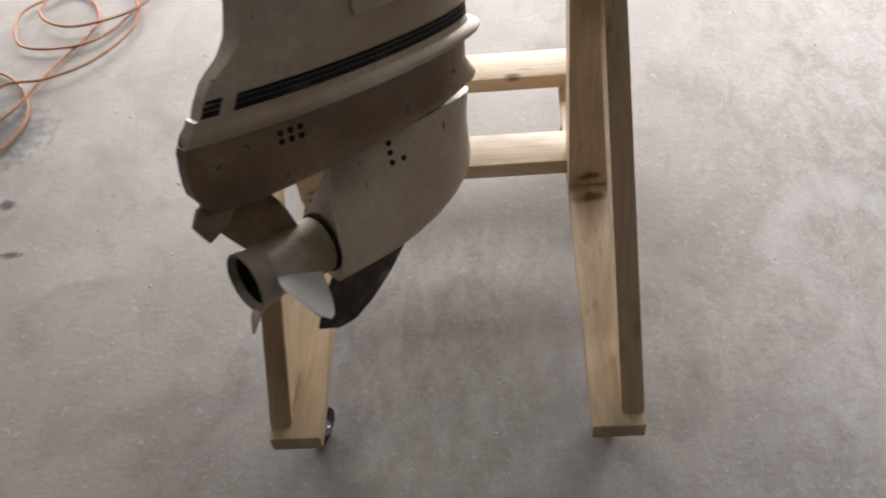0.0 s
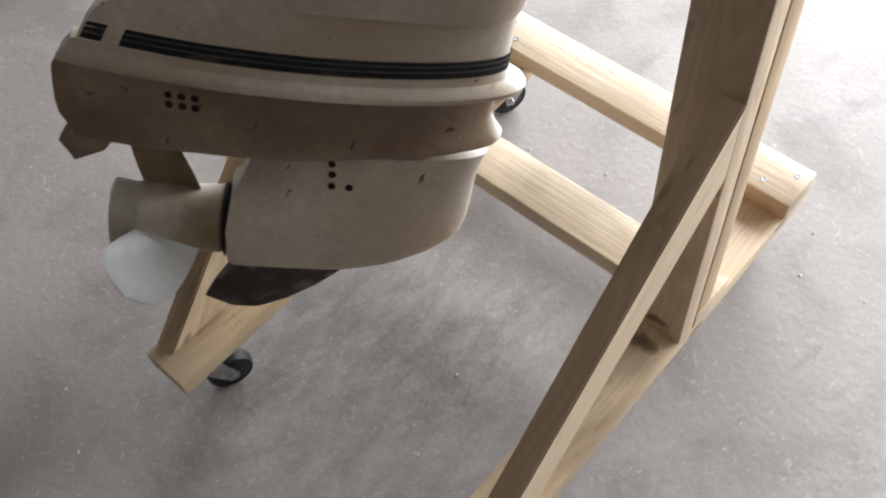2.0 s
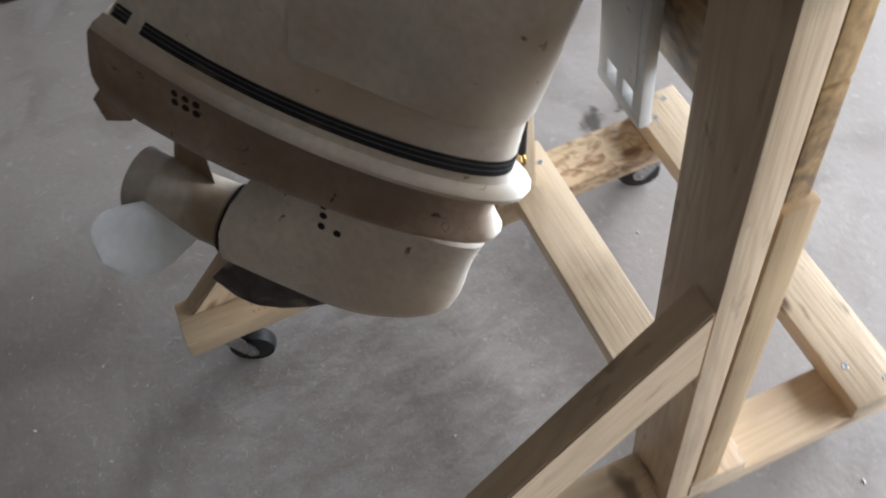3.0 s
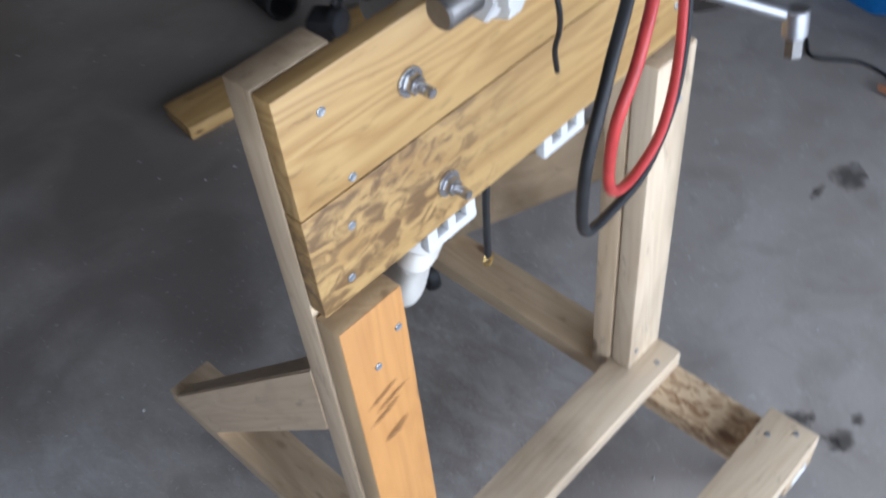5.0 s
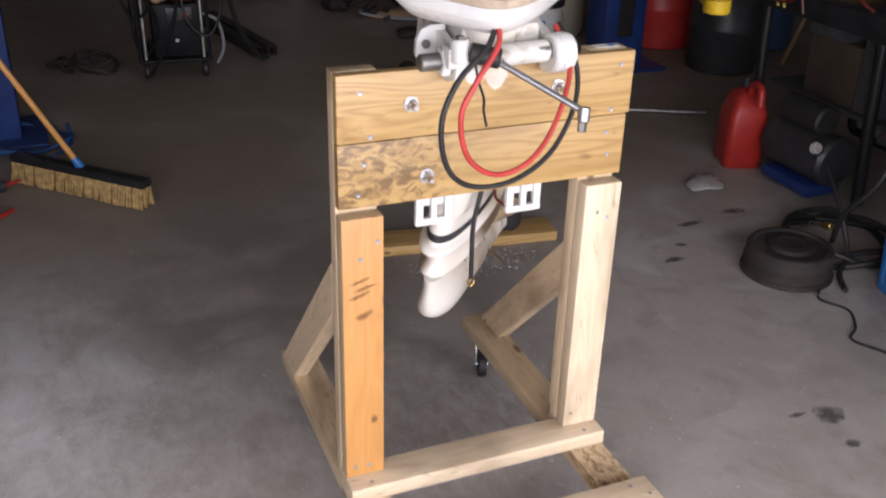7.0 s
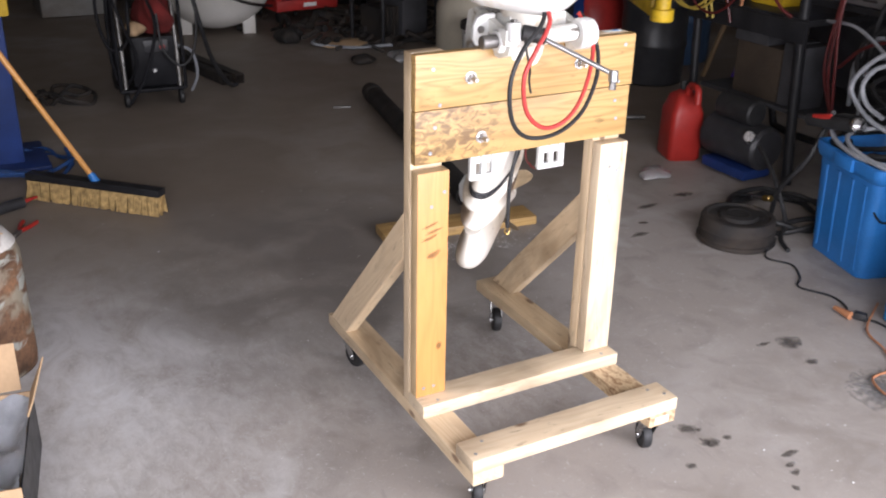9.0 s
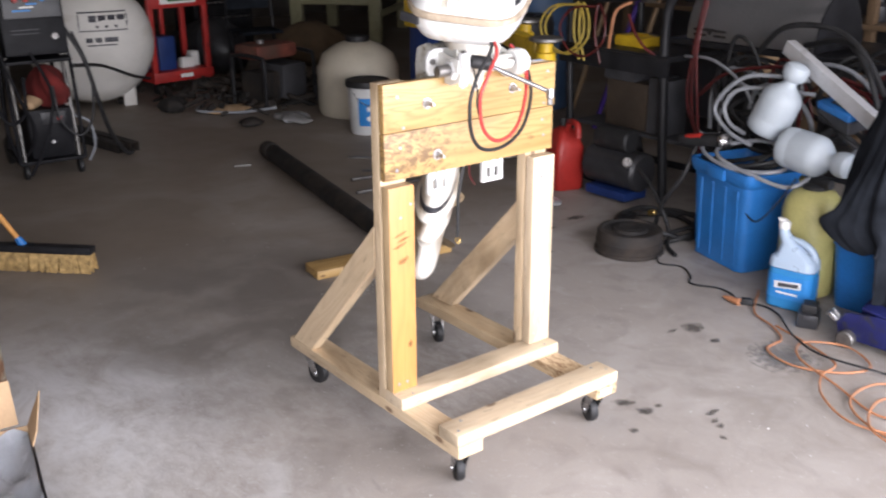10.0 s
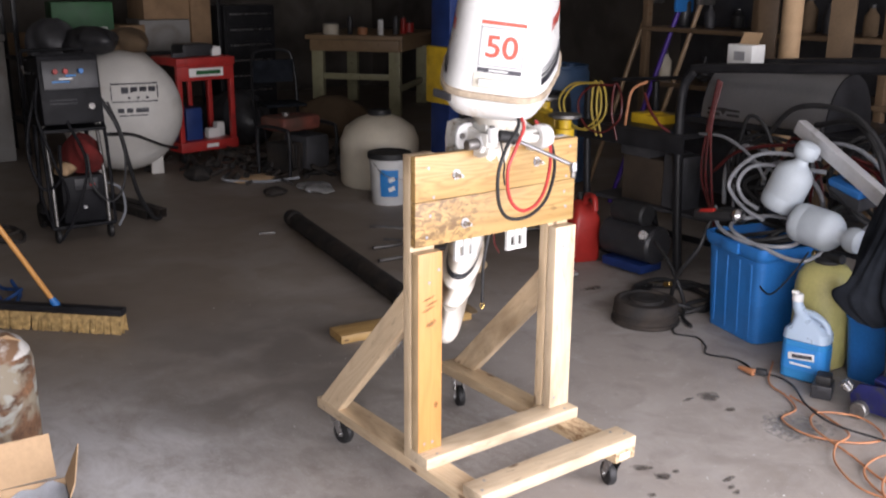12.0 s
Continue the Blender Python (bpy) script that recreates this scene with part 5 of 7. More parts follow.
c = thing("battery_charger", pose(-1.98, 0.06, 0.70, 12, 8, 70), "small blue and grey charger case on the hose heap", "charger")
part("case", box((0.20, 0.12, 0.06), (0, 0, 0.03), 0.012), GREY_METAL, c)
part("lid", box((0.205, 0.125, 0.035), (0, 0, 0.075), 0.012), BLUE, c, "bright blue lid")
part("panel", box((0.10, 0.06, 0.004), (0, 0, 0.0935), 0.001), GREY_METAL, c, "grey panel with a small label")
bm = box((0.62, 0.062, 0.008), (0, 0, -0.018), 0.002)
for y in (-0.027, 0.027):
    add_box(bm, (0.62, 0.007, 0.042), (0, y, 0.004), 0.002)
add_box(bm, (0.62, 0.010, 0.014), (0, 0, -0.008), 0.002)
solo("metal_channel", bm, material("white_aluminium", (0.58, 0.58, 0.59), 0.4, 0.3, var=0.08, stain=(0.34, 0.33, 0.32), stain_at=(0.58, 0.72), stain_scale=12.0), "white painted metal channel lying across the hoses", "channel", along((-2.02, -0.27, 0.985), (-1.86, 0.32, 0.72)) @ pose(0, 0, 0.31, 0, 90, 0))

# garden sprayer
sp = thing("pump_sprayer", pose(-1.80, 0.075, 0), "yellowed plastic pump sprayer tank", "sprayer")
part("tank", lathe([(0.10, 0), (0.118, 0.012), (0.122, 0.05), (0.122, 0.36), (0.112, 0.41), (0.085, 0.445), (0.05, 0.458)], 30), SPRAY, sp)
part("valve", rod((-0.02, -0.06, 0.475), (0.0, 0.07, 0.485), 0.022, 14), BLACK, sp, "black valve body")
part("fitting", rod((-0.02, -0.065, 0.475), (-0.025, -0.085, 0.473), 0.018, 8), BRASS, sp, "brass fitting")
part("neck", lathe([(0.052, 0.45), (0.052, 0.47), (0.03, 0.478)], 20), BLACK, sp)

# jug of blue soap
jm = pose(-1.60, 0.145, 0, 0, 0, 12)
j = thing("soap_jug", jm, "clear plastic jug half full of blue dish soap", "jug")
part("liquid", loft([rrect(0.05, 0.085, 0.004, 0.03), rrect(0.058, 0.093, 0.012, 0.035), rrect(0.058, 0.093, 0.175, 0.035)]), SOAP, j, "blue liquid")
part("bottle", loft([rrect(0.054, 0.088, 0.176, 0.03), rrect(0.059, 0.095, 0.178, 0.035), rrect(0.058, 0.092, 0.215, 0.035), rrect(0.045, 0.07, 0.235, 0.03), [v + Vector((0, -0.030, 0)) for v in rrect(0.034, 0.034, 0.275, 0.03)], [v + Vector((0, -0.055, 0)) for v in rrect(0.024, 0.024, 0.31, 0.022)], [v + Vector((0, -0.06, 0)) for v in rrect(0.02, 0.02, 0.33, 0.019)]]), material("clear_plastic", (0.50, 0.62, 0.76), 0.3, var=0.01, transmit=0.3, bump=0.0), j, "translucent upper bottle")
part("jug_handle", tube([(0, -0.03, 0.29), (0, 0.02, 0.283), (0, 0.065, 0.255), (0, 0.082, 0.215), (0, 0.08, 0.17)], 0.014, 10), MATS["clear_plastic"], j)
part("cap", lathe([(0.022, 0.33), (0.024, 0.335), (0.023, 0.355), (0.019, 0.362)], 18, Matrix.Translation((0, -0.06, 0))), PAPER, j, "white flip cap")
part("spout", box((0.02, 0.03, 0.012), (0, -0.072, 0.366), 0.003), PAPER, j)
lab = part("label", loft([rrect(0.0592, 0.0942, 0.05, 0.035), rrect(0.0592, 0.0942, 0.15, 0.035)]), LABEL_BLUE, j, "blue paper label")
part("logo_bar", box((0.003, 0.11, 0.03), (0.0592, 0, 0.112), 0.001, pose(0, 0, 0, 6)), PAPER, lab, "white logo bar")
part("logo_bar", box((0.003, 0.085, 0.016), (0.0606, 0.004, 0.112), 0.001, pose(0, 0, 0, 6)), DECAL_DARK, lab, "dark lettering bar")
part("text_bar", box((0.003, 0.09, 0.008), (0.0592, 0, 0.075), 0.001), PAPER, lab, "pale text bar")

# small black battery pack
b = thing("battery_pack", pose(-1.50, 0.295, 0, 0, 0, 25), "black tool battery pack on the floor", "battery")
part("case", box((0.11, 0.08, 0.06), (0, 0, 0.03), 0.01), DARK, b)
part("terminal", box((0.07, 0.06, 0.035), (0, 0, 0.075), 0.008), BLACK, b)
part("clip", box((0.012, 0.03, 0.02), (0.055, 0, 0.05), 0.004), GREY_METAL, b)
# small blue bin behind the jug
solo("blue_crate", loft([rrect(0.10, 0.13, 0.0), rrect(0.12, 0.15, 0.26), rrect(0.125, 0.155, 0.27), rrect(0.115, 0.145, 0.265), rrect(0.095, 0.125, 0.02)]), BLUE, "open blue plastic crate behind the soap jug", "crate", pose(-1.86, 0.36, 0, 0, 0, 5))

# floor jack with a dark jacket hanging on its handle
jk = thing("floor_jack", pose(-1.56, 0.75, 0, 0, 0, 4), "scuffed dark blue trolley jack on the floor", "floor jack")
for x in (-0.10, 0.10):
    part("side_plate", prism([(-0.30, 0.03), (0.30, 0.03), (0.32, 0.06), (0.28, 0.10), (0.05, 0.13), (-0.15, 0.15), (-0.28, 0.13), (-0.31, 0.08)], 0.012, Matrix(((0, 0, 1, x - 0.006), (1, 0, 0, 0), (0, 1, 0, 0), (0, 0, 0, 1))), 0.002), JACK_BLUE, jk)
part("top_plate", box((0.19, 0.30, 0.012), (0, -0.08, 0.142), 0.004, pose(0, 0, 0, -7)), JACK_BLUE, jk)
part("arm", box((0.08, 0.42, 0.04), (0, 0.06, 0.10), 0.01, pose(0, 0, 0, -4)), JACK_BLUE, jk)
part("saddle", lathe([(0.05, 0), (0.06, 0.008), (0.06, 0.022), (0.052, 0.03), (0.045, 0.022)], 22, Matrix.Translation((0, 0.25, 0.115))), DULL_STEEL, jk, "grey ridged saddle")
part("sticker", box((0.05, 0.001, 0.03), bevel=0.0), PAPER, jk, "white warning sticker", Matrix.Translation((0.108, 0.06, 0.08)) @ pose(0, 0, 0, 0, 0, 90))
for y in (-0.26, 0.28):
    for x in (-0.12, 0.12):
        part("wheel", rod((x - 0.018, y, 0.034), (x + 0.018, y, 0.034), 0.034, 18), DULL_STEEL, jk, "grey steel wheel")
part("handle", rod((-0.06, -0.20, 0.13), (-0.115, -0.13, 1.16), 0.016, 12), JACK_BLUE, jk, "long blue handle")
for x in (0.09, 0.12):
    part("knob", rod((x, -0.31, 0.10), (x + 0.02, -0.33, 0.13), 0.014, 10), STEEL, jk)


def jacket():
    """Cloth hanging from one point in deep folds."""
    bm = bmesh.new()
    n, rows = 112, 30
    rings = []
    for i in range(rows + 1):
        u = i / rows
        z = 1.17 - 1.08 * u ** 0.92
        rx, ry = 0.035 + 0.10 * u ** 0.7, 0.045 + 0.27 * u ** 0.85
        if u > 0.72:
            ry *= 1 - 0.55 * ((u - 0.72) / 0.28) ** 1.5
        ring = []
        for k in range(n):
            a = 2 * math.pi * k / n
            fold = 1 + (0.05 + 0.13 * u) * math.sin(7 * a + 2.0 * u + 0.8 * math.sin(3 * a)) + (0.03 + 0.07 * u) * math.sin(15 * a + 3 * u + math.sin(5 * a)) + 0.03 * math.sin(27 * a + 7 * u)
            x, y = rx * fold * math.cos(a), ry * fold * math.sin(a)
            x += 0.02 * math.sin(5 * u + 2 * a)
            y += -0.02 * math.sin(4 * u) - 0.05 * u + 0.02 * math.sin(9 * u + 3 * a)
            if u > 0.62 and y < -0.02:
                z2 = z + 0.25 * (u - 0.62) / 0.38
            else:
                z2 = z
            ring.append(bm.verts.new((x, y, z2 + 0.012 * math.sin(6 * a + 9 * u))))
        rings.append(ring)
    for a, b in zip(rings, rings[1:]):
        for k in range(n):
            bm.faces.new((a[k], a[(k + 1) % n], b[(k + 1) % n], b[k]))
    bm.faces.new(rings[0][::-1])
    return bm


solo("jacket", jacket(), CLOTH, "black work jacket hanging in folds from the jack handle", "jacket", pose(-1.63, 0.56, 0.0), smooth=70)

# yellow-green basket with tools, and a cream jerrycan in front
bk = thing("basket", pose(-1.86, 0.92, 0, 0, 0, 8), "yellow-green plastic basket full of tools", "basket")
part("tub", loft([rrect(0.02, 0.02, 0.27, 0.01), rrect(0.12, 0.15, 0.27), rrect(0.15, 0.19, 0.25), rrect(0.17, 0.22, 0.36), rrect(0.185, 0.235, 0.37), rrect(0.175, 0.225, 0.375), rrect(0.155, 0.205, 0.36), rrect(0.13, 0.16, 0.28), rrect(0.02, 0.02, 0.28, 0.01)]), LIME, bk)
part("stool", box((0.30, 0.36, 0.24), (0, 0, 0.122), 0.01), RED_PAINT, bk, "red box under the basket")
for k, (x, y, a, mat) in enumerate(((0.04, -0.06, 30, RED), (-0.04, 0.03, 75, RED), (0.06, 0.09, -40, BLUE), (-0.08, -0.1, 10, DARK), (0.0, 0.14, 110, RED))):
    tl = thing("hand_tool", bk.matrix_basis @ pose(x, y, 0.355 + 0.012 * k, 8, 12, a), "coloured hand tool lying in the basket", "tool", "tools in the basket")
    part("grip", tube([(-0.08, 0, 0), (-0.02, 0.012, 0.004), (0.04, 0, 0)], 0.018, 10, 4), mat, tl)
    part("shaft", rod((0.04, 0, 0), (0.13, 0, 0.01), 0.007, 8), STEEL, tl)
jc = thing("jerrycan", pose(-1.53, 0.95, 0.145, 14, 10, 30), "cream plastic jerrycan with a round cap", "jerrycan")
part("body", loft([rrect(0.06, 0.10, 0.0, 0.03), rrect(0.075, 0.12, 0.015, 0.035), rrect(0.075, 0.12, 0.13, 0.035), rrect(0.06, 0.10, 0.17, 0.03), rrect(0.03, 0.05, 0.18, 0.02)]), POLY_CREAM, jc)
part("cap", rod((0.075, 0.01, 0.09), (0.105, 0.01, 0.09), 0.028, 18), CARD, jc, "tan screw cap")
part("grip", tube([(0, -0.07, 0.17), (0, -0.05, 0.215), (0, 0.03, 0.215), (0, 0.06, 0.175)], 0.014, 10), POLY_CREAM, jc)


def barrel(m, mat, label, h=0.88, r=0.28, group=""):
    b = thing("barrel", m, label, "barrel", group)
    part("shell", lathe([(r * 0.9, 0), (r * 0.97, 0.01), (r, 0.06), (r, h * 0.3), (r * 1.03, h * 0.32), (r * 1.03, h * 0.35), (r, h * 0.37), (r, h * 0.63), (r * 1.03, h * 0.65), (r * 1.03, h * 0.68), (r, h * 0.7), (r * 0.98, h * 0.94), (r * 0.9, h * 0.985), (r * 0.8, h * 0.975)], 36), mat, b)
    part("rim", lathe([(r * 0.9, h * 0.975), (r * 0.95, h * 0.985), (r * 0.94, h), (r * 0.88, h)], 36, None, False), mat, b)
    for s_ in (-1, 1):
        part("bung", rod((s_ * r * 0.55, 0, h * 0.975), (s_ * r * 0.55, 0, h * 0.995), 0.035, 14), mat, b)


barrel(pose(-2.22, 0.95, 0), BLUE, "bright blue plastic barrel by the wall", 1.12, 0.29, "blue barrels")
barrel(pose(-2.36, 0.42, 0), BLUE, "bright blue plastic barrel by the wall", 1.06, 0.27, "blue barrels")
barrel(pose(-3.62, -3.55, 0), BARREL_BLUE, "dusty dark blue plastic barrel", 0.95, 0.27, "blue barrels")
barrel(pose(-3.0, -3.75, 0), RED_PAINT, "dark red oil drum", 0.78, 0.24)
barrel(pose(-3.05, -3.1, 0), DARK, "black plastic waste bin", 0.8, 0.22)

# extension cords
hose("extension_cord", [(-1.62, -0.02, 0.012), (-1.42, 0.10, 0.008), (-1.36, 0.22, 0.008), (-1.28, 0.32, 0.008), (-1.16, 0.34, 0.008), (-1.12, 0.48, 0.008), (-1.20, 0.62, 0.010), (-1.32, 0.66, 0.012), (-1.40, 0.52, 0.015), (-1.30, 0.40, 0.018), (-1.18, 0.46, 0.015), (-1.10, 0.66, 0.010), (-1.02, 0.86, 0.008), (-1.12, 1.0, 0.010), (-1.26, 0.92, 0.016), (-1.22, 0.76, 0.018), (-1.06, 0.74, 0.016), (-0.96, 0.82, 0.010), (-0.92, 0.98, 0.008), (-1.05, 1.12, 0.008), (-1.25, 1.15, 0.008)], 0.0040, ORANGE, "orange extension cord snaking over the floor", "cord")
hose("extension_cord", [(-1.36, 0.24, 0.014), (-1.30, 0.44, 0.014), (-1.22, 0.58, 0.022), (-1.10, 0.60, 0.022), (-0.98, 0.68, 0.016), (-0.90, 0.84, 0.014), (-0.98, 1.02, 0.016), (-1.14, 1.06, 0.018), (-1.2, 0.9, 0.024), (-1.08, 0.82, 0.024), (-0.9, 0.9, 0.02), (-0.86, 1.1, 0.01)], 0.0040, ORANGE, "orange extension cord snaking over the floor", "cord")
hose("power_cord", [(-1.66, -0.60, 0.02), (-1.56, -0.52, 0.006), (-1.60, -0.42, 0.006), (-1.54, -0.32, 0.006), (-1.47, -0.26, 0.006), (-1.52, -0.15, 0.006), (-1.50, -0.06, 0.006), (-1.44, -0.02, 0.010)], 0.0042, BLACK, "thin black power cord on the floor", "cord")
hose("power_cord", [(-1.44, 0.0, 0.012), (-1.5, 0.08, 0.008), (-1.47, 0.18, 0.008), (-1.32, 0.34, 0.022), (-1.24, 0.5, 0.028), (-1.27, 0.66, 0.024), (-1.34, 0.8, 0.006)], 0.0042, BLACK, "thin black power cord on the floor", "cord")
pl = thing("cord_plug", Matrix.Translation((-1.44, -0.02, 0.016)), "orange plug joined to a black socket", "plug")
part("plug", tube([(0, -0.045, 0), (0, -0.01, 0), (0, 0.03, 0)], 0.014, 10, 3, lambda u: 0.008 + 0.008 * u), ORANGE, pl)
part("socket", box((0.028, 0.045, 0.028), (-0.03, 0.045, 0.0), 0.006, pose(0, 0, 0, 0, 0, 30)), BLACK, pl)

# red fuel can and black pump by the rack
rc = thing("fuel_can", pose(-2.12, -1.72, 0, 0, 0, -20), "red plastic fuel can standing on the floor", "fuel can")
part("body", loft([rrect(0.08, 0.09, 0.0, 0.03), rrect(0.09, 0.10, 0.015, 0.035), rrect(0.088, 0.098, 0.25, 0.035), rrect(0.06, 0.075, 0.33, 0.03), rrect(0.03, 0.03, 0.36, 0.02)]), RED, rc)
part("grip", tube([(0, 0.04, 0.35), (0.0, 0.07, 0.40), (0.0, 0.16, 0.40), (0, 0.18, 0.33)], 0.018, 10), RED, rc)
part("spout", tube([(0, -0.02, 0.35), (0, -0.03, 0.40)], 0.02, 10, 3), BLACK, rc)
ap = thing("air_pump", pose(-2.2, -1.38, 0), "black portable air pump by the rack", "pump")
part("cylinder", rod((0, -0.18, 0.18), (0, 0.2, 0.18), 0.11, 22), DARK, ap)
part("motor", rod((0.02, -0.12, 0.34), (0.02, 0.12, 0.34), 0.065, 18), BLACK, ap)
part("foot", box((0.18, 0.30, 0.05), (0, 0, 0.04), 0.01), BLUE_DARK, ap, "blue foot")
part("gauge", rod((0.09, 0.16, 0.24), (0.12, 0.18, 0.26), 0.03, 14), STEEL, ap)

# dark tubular rack with a stainless grill on it
rk = thing("tube_rack", Matrix(), "black tubular steel rack with shelves", "rack")
RX = -2.27
for x in (RX, RX - 0.6):
    part("frame_tube", tube([(x, -1.10, 0.02), (x, -1.14, 0.5), (x, -1.16, 0.98), (x, -1.10, 1.14), (x, -0.95, 1.18), (x, 0.2, 1.26)], 0.026, 12), BLACK_PAINT, rk)
    part("frame_tube", tube([(x, -1.86, 1.0), (x, -1.84, 0.5), (x, -1.80, 0.12), (x, -1.70, 0.05), (x, -1.3, 0.05)], 0.022, 12), BLACK_PAINT, rk)
    part("frame_tube", rod((x, 0.25, 0.0), (x, 0.25, 1.25), 0.022, 12), BLACK_PAINT, rk)
part("shelf", box((0.66, 0.80, 0.03), (RX - 0.3, -1.50, 0.80), 0.004), BLACK_PAINT, rk)
part("shelf", box((0.62, 1.45, 0.03), (RX - 0.32, -0.42, 0.90), 0.004), BLACK_PAINT, rk)
part("shelf", box((0.60, 2.0, 0.02), (RX - 0.32, -0.8, 0.36), 0.004), GREY_METAL, rk, "grey lower shelf")
part("top_bar", rod((RX - 0.3, -1.95, 1.02), (RX - 0.3, -0.9, 1.13), 0.012, 10), BLACK_PAINT, rk)
part("apron", box((0.02, 0.80, 0.10), (RX + 0.03, -1.50, 0.755), 0.003), BLACK_PAINT, rk)
gr = thing("grill", Matrix.Translation((RX - 0.18, -0.60, 0.918)), "stainless steel gas grill with a curved hood", "grill")
hood = bmesh.new()
ribs = []
for y in (-0.42, 0.30):
    ribs.append([hood.verts.new((0.20 * math.cos(radians(a)) - 0.02, y, 0.005 + 0.27 * math.sin(radians(a)))) for a in range(0, 181, 9)])
for i in range(20):
    hood.faces.new((ribs[0][i], ribs[0][i + 1], ribs[1][i + 1], ribs[1][i]))
bmesh.ops.solidify(hood, geom=list(hood.faces), thickness=0.002)
part("hood", hood, STAINLESS, gr)
for y in (-0.415, 0.296):
    part("end_cap", prism([(0.197 * math.cos(radians(a)) - 0.02, 0.005 + 0.267 * math.sin(radians(a))) for a in range(0, 181, 9)], 0.02, Matrix(((1, 0, 0, 0), (0, 0, 1, y - 0.01), (0, 1, 0, 0), (0, 0, 0, 1)))), BLACK_PAINT, gr, "black hood end")
for y in (-0.34, -0.22):
    for z in (0.055, 0.03):
        part("vent_slot", box((0.008, 0.075, 0.012), (0.18, y, z), 0.002, pose(0, 0, 0, 0, 0, 0)), HOLE, gr)
part("badge", prism([(-0.03, 0.0), (0.03, 0.0), (0.0, -0.035)], 0.006, Matrix(((0, 0, 1, 0.18), (1, 0, 0, -0.28), (0, 1, 0, 0.065), (0, 0, 0, 1)))), HOLE, gr, "dark triangular vent")

# cords hanging on the rack's end
for k, (y, mat, lab) in enumerate(((-1.74, YELLOW_CORD, "yellow cord coiled on the rack"), (-1.70, YELLOW_CORD, "yellow cord coiled on the rack"), (-1.58, RED_HOSE, "red cord hanging from the rack"))):
    hose("rack_cord", [(-2.2, y, 1.04), (-2.17, y - 0.16, 1.02), (-2.15, y - 0.24, 0.92), (-2.15, y - 0.18, 0.80), (-2.15, y - 0.04, 0.77), (-2.16, y + 0.08, 0.86), (-2.18, y + 0.07, 0.98), (-2.2, y, 1.05), (-2.16, y + 0.02, 0.9), (-2.17, y + 0.06, 0.74)], 0.0065, mat, lab, "cord", "cords on the rack")
hose("rack_cord", [(-2.22, -1.36, 1.08), (-2.18, -1.43, 1.03), (-2.17, -1.45, 0.92), (-2.18, -1.47, 0.83)], 0.008, ORANGE, "orange strap hanging from the rack", "cord", "cords on the rack")
hose("rack_cord", [(-2.18, -1.34, 1.02), (-2.16, -1.28, 0.94), (-2.15, -1.2, 0.87), (-2.17, -1.14, 0.83)], 0.008, RED_HOSE, "red cord hanging from the rack", "cord", "cords on the rack")
for k, (x, y, z, sx, sy, sz, mat, lab) in enumerate(((-2.45, -1.50, 0.816, 0.16, 0.2, 0.05, YELLOW, "yellow tool case on the rack shelf"), (-2.45, -1.45, 0.372, 0.25, 0.30, 0.26, DEEP_SHADE_CARD, "brown cardboard carton on the lower rack shelf"), (-2.42, -1.5, 0.635, 0.22, 0.22, 0.07, GREY_METAL, "grey parts tray on the rack"), (-2.4, -1.22, 0.372, 0.16, 0.14, 0.3, GREY_METAL, "grey metal box on the rack"), (-2.75, -0.9, 0.372, 0.2, 0.4, 0.3, DARK, "dark box on the lower rack shelf"))):
    bx = thing("carton", Matrix.Translation((x, y, z)), lab, "box", "boxes on the rack")
    part("box_body", box((sx, sy, sz), (0, 0, sz / 2), 0.004), mat, bx)
    part("lid_flap", box((sx * 1.02, sy * 0.5, 0.006), (0, -sy * 0.22, sz + 0.004), 0.001), mat, bx)

# vehicle lift: two blue columns with yellow arms
def lift(x, y, ends, label):
    c_ = thing("lift_column", pose(x, y, 0), label, "vehicle lift", "lift columns")
    part("column", box((0.28, 0.22, 3.4), (0, 0, 1.7), 0.012), BLUE_DARK, c_)
    part("base_plate", box((0.5, 0.45, 0.02), (0, 0, 0.011), 0.003), BLUE_DARK, c_)
    part("slot", box((0.10, 0.02, 3.0), (0, 0.108, 1.7), 0.003), HOLE, c_)
    part("carriage", box((0.34, 0.30, 0.40), (0, 0.02, 0.95), 0.012), YELLOW, c_, "yellow carriage")
    for k, (ex, ey) in enumerate(ends):
        a, b = Vector((0, 0.12, 0.90)), Vector((ex - x, ey - y, 0.88))
        dirn = (b - a).normalized()
        m = along(a, b)
        L_ = (b - a).length
        arm = part("arm", box((0.09, 0.12, L_ * 0.62), (0, 0, L_ * 0.31), 0.008), YELLOW, c_, "yellow lift arm", m)
        part("extension", box((0.07, 0.09, L_ * 0.5), (0, 0, L_ * 0.72), 0.006), YELLOW, c_, "yellow lift arm extension", m)
        part("pad_post", lathe([(0.05, -0.05), (0.052, -0.045), (0.052, 0.0), (0.035, 0.005), (0.035, 0.05)], 20, Matrix.Translation(b)), YELLOW, c_)
        part("pad", lathe([(0.05, 0.05), (0.085, 0.062), (0.085, 0.075), (0.05, 0.078)], 24, Matrix.Translation(b)), DULL_STEEL, c_, "round rubber-topped pad")


lift(-2.42, -3.35, ((-1.56, -1.32), (-2.0, -1.95)), "blue vehicle lift column with yellow arms")
lift(1.13, -3.12, ((0.80, -3.9), (1.35, -4.9)), "blue vehicle lift column with yellow arms")

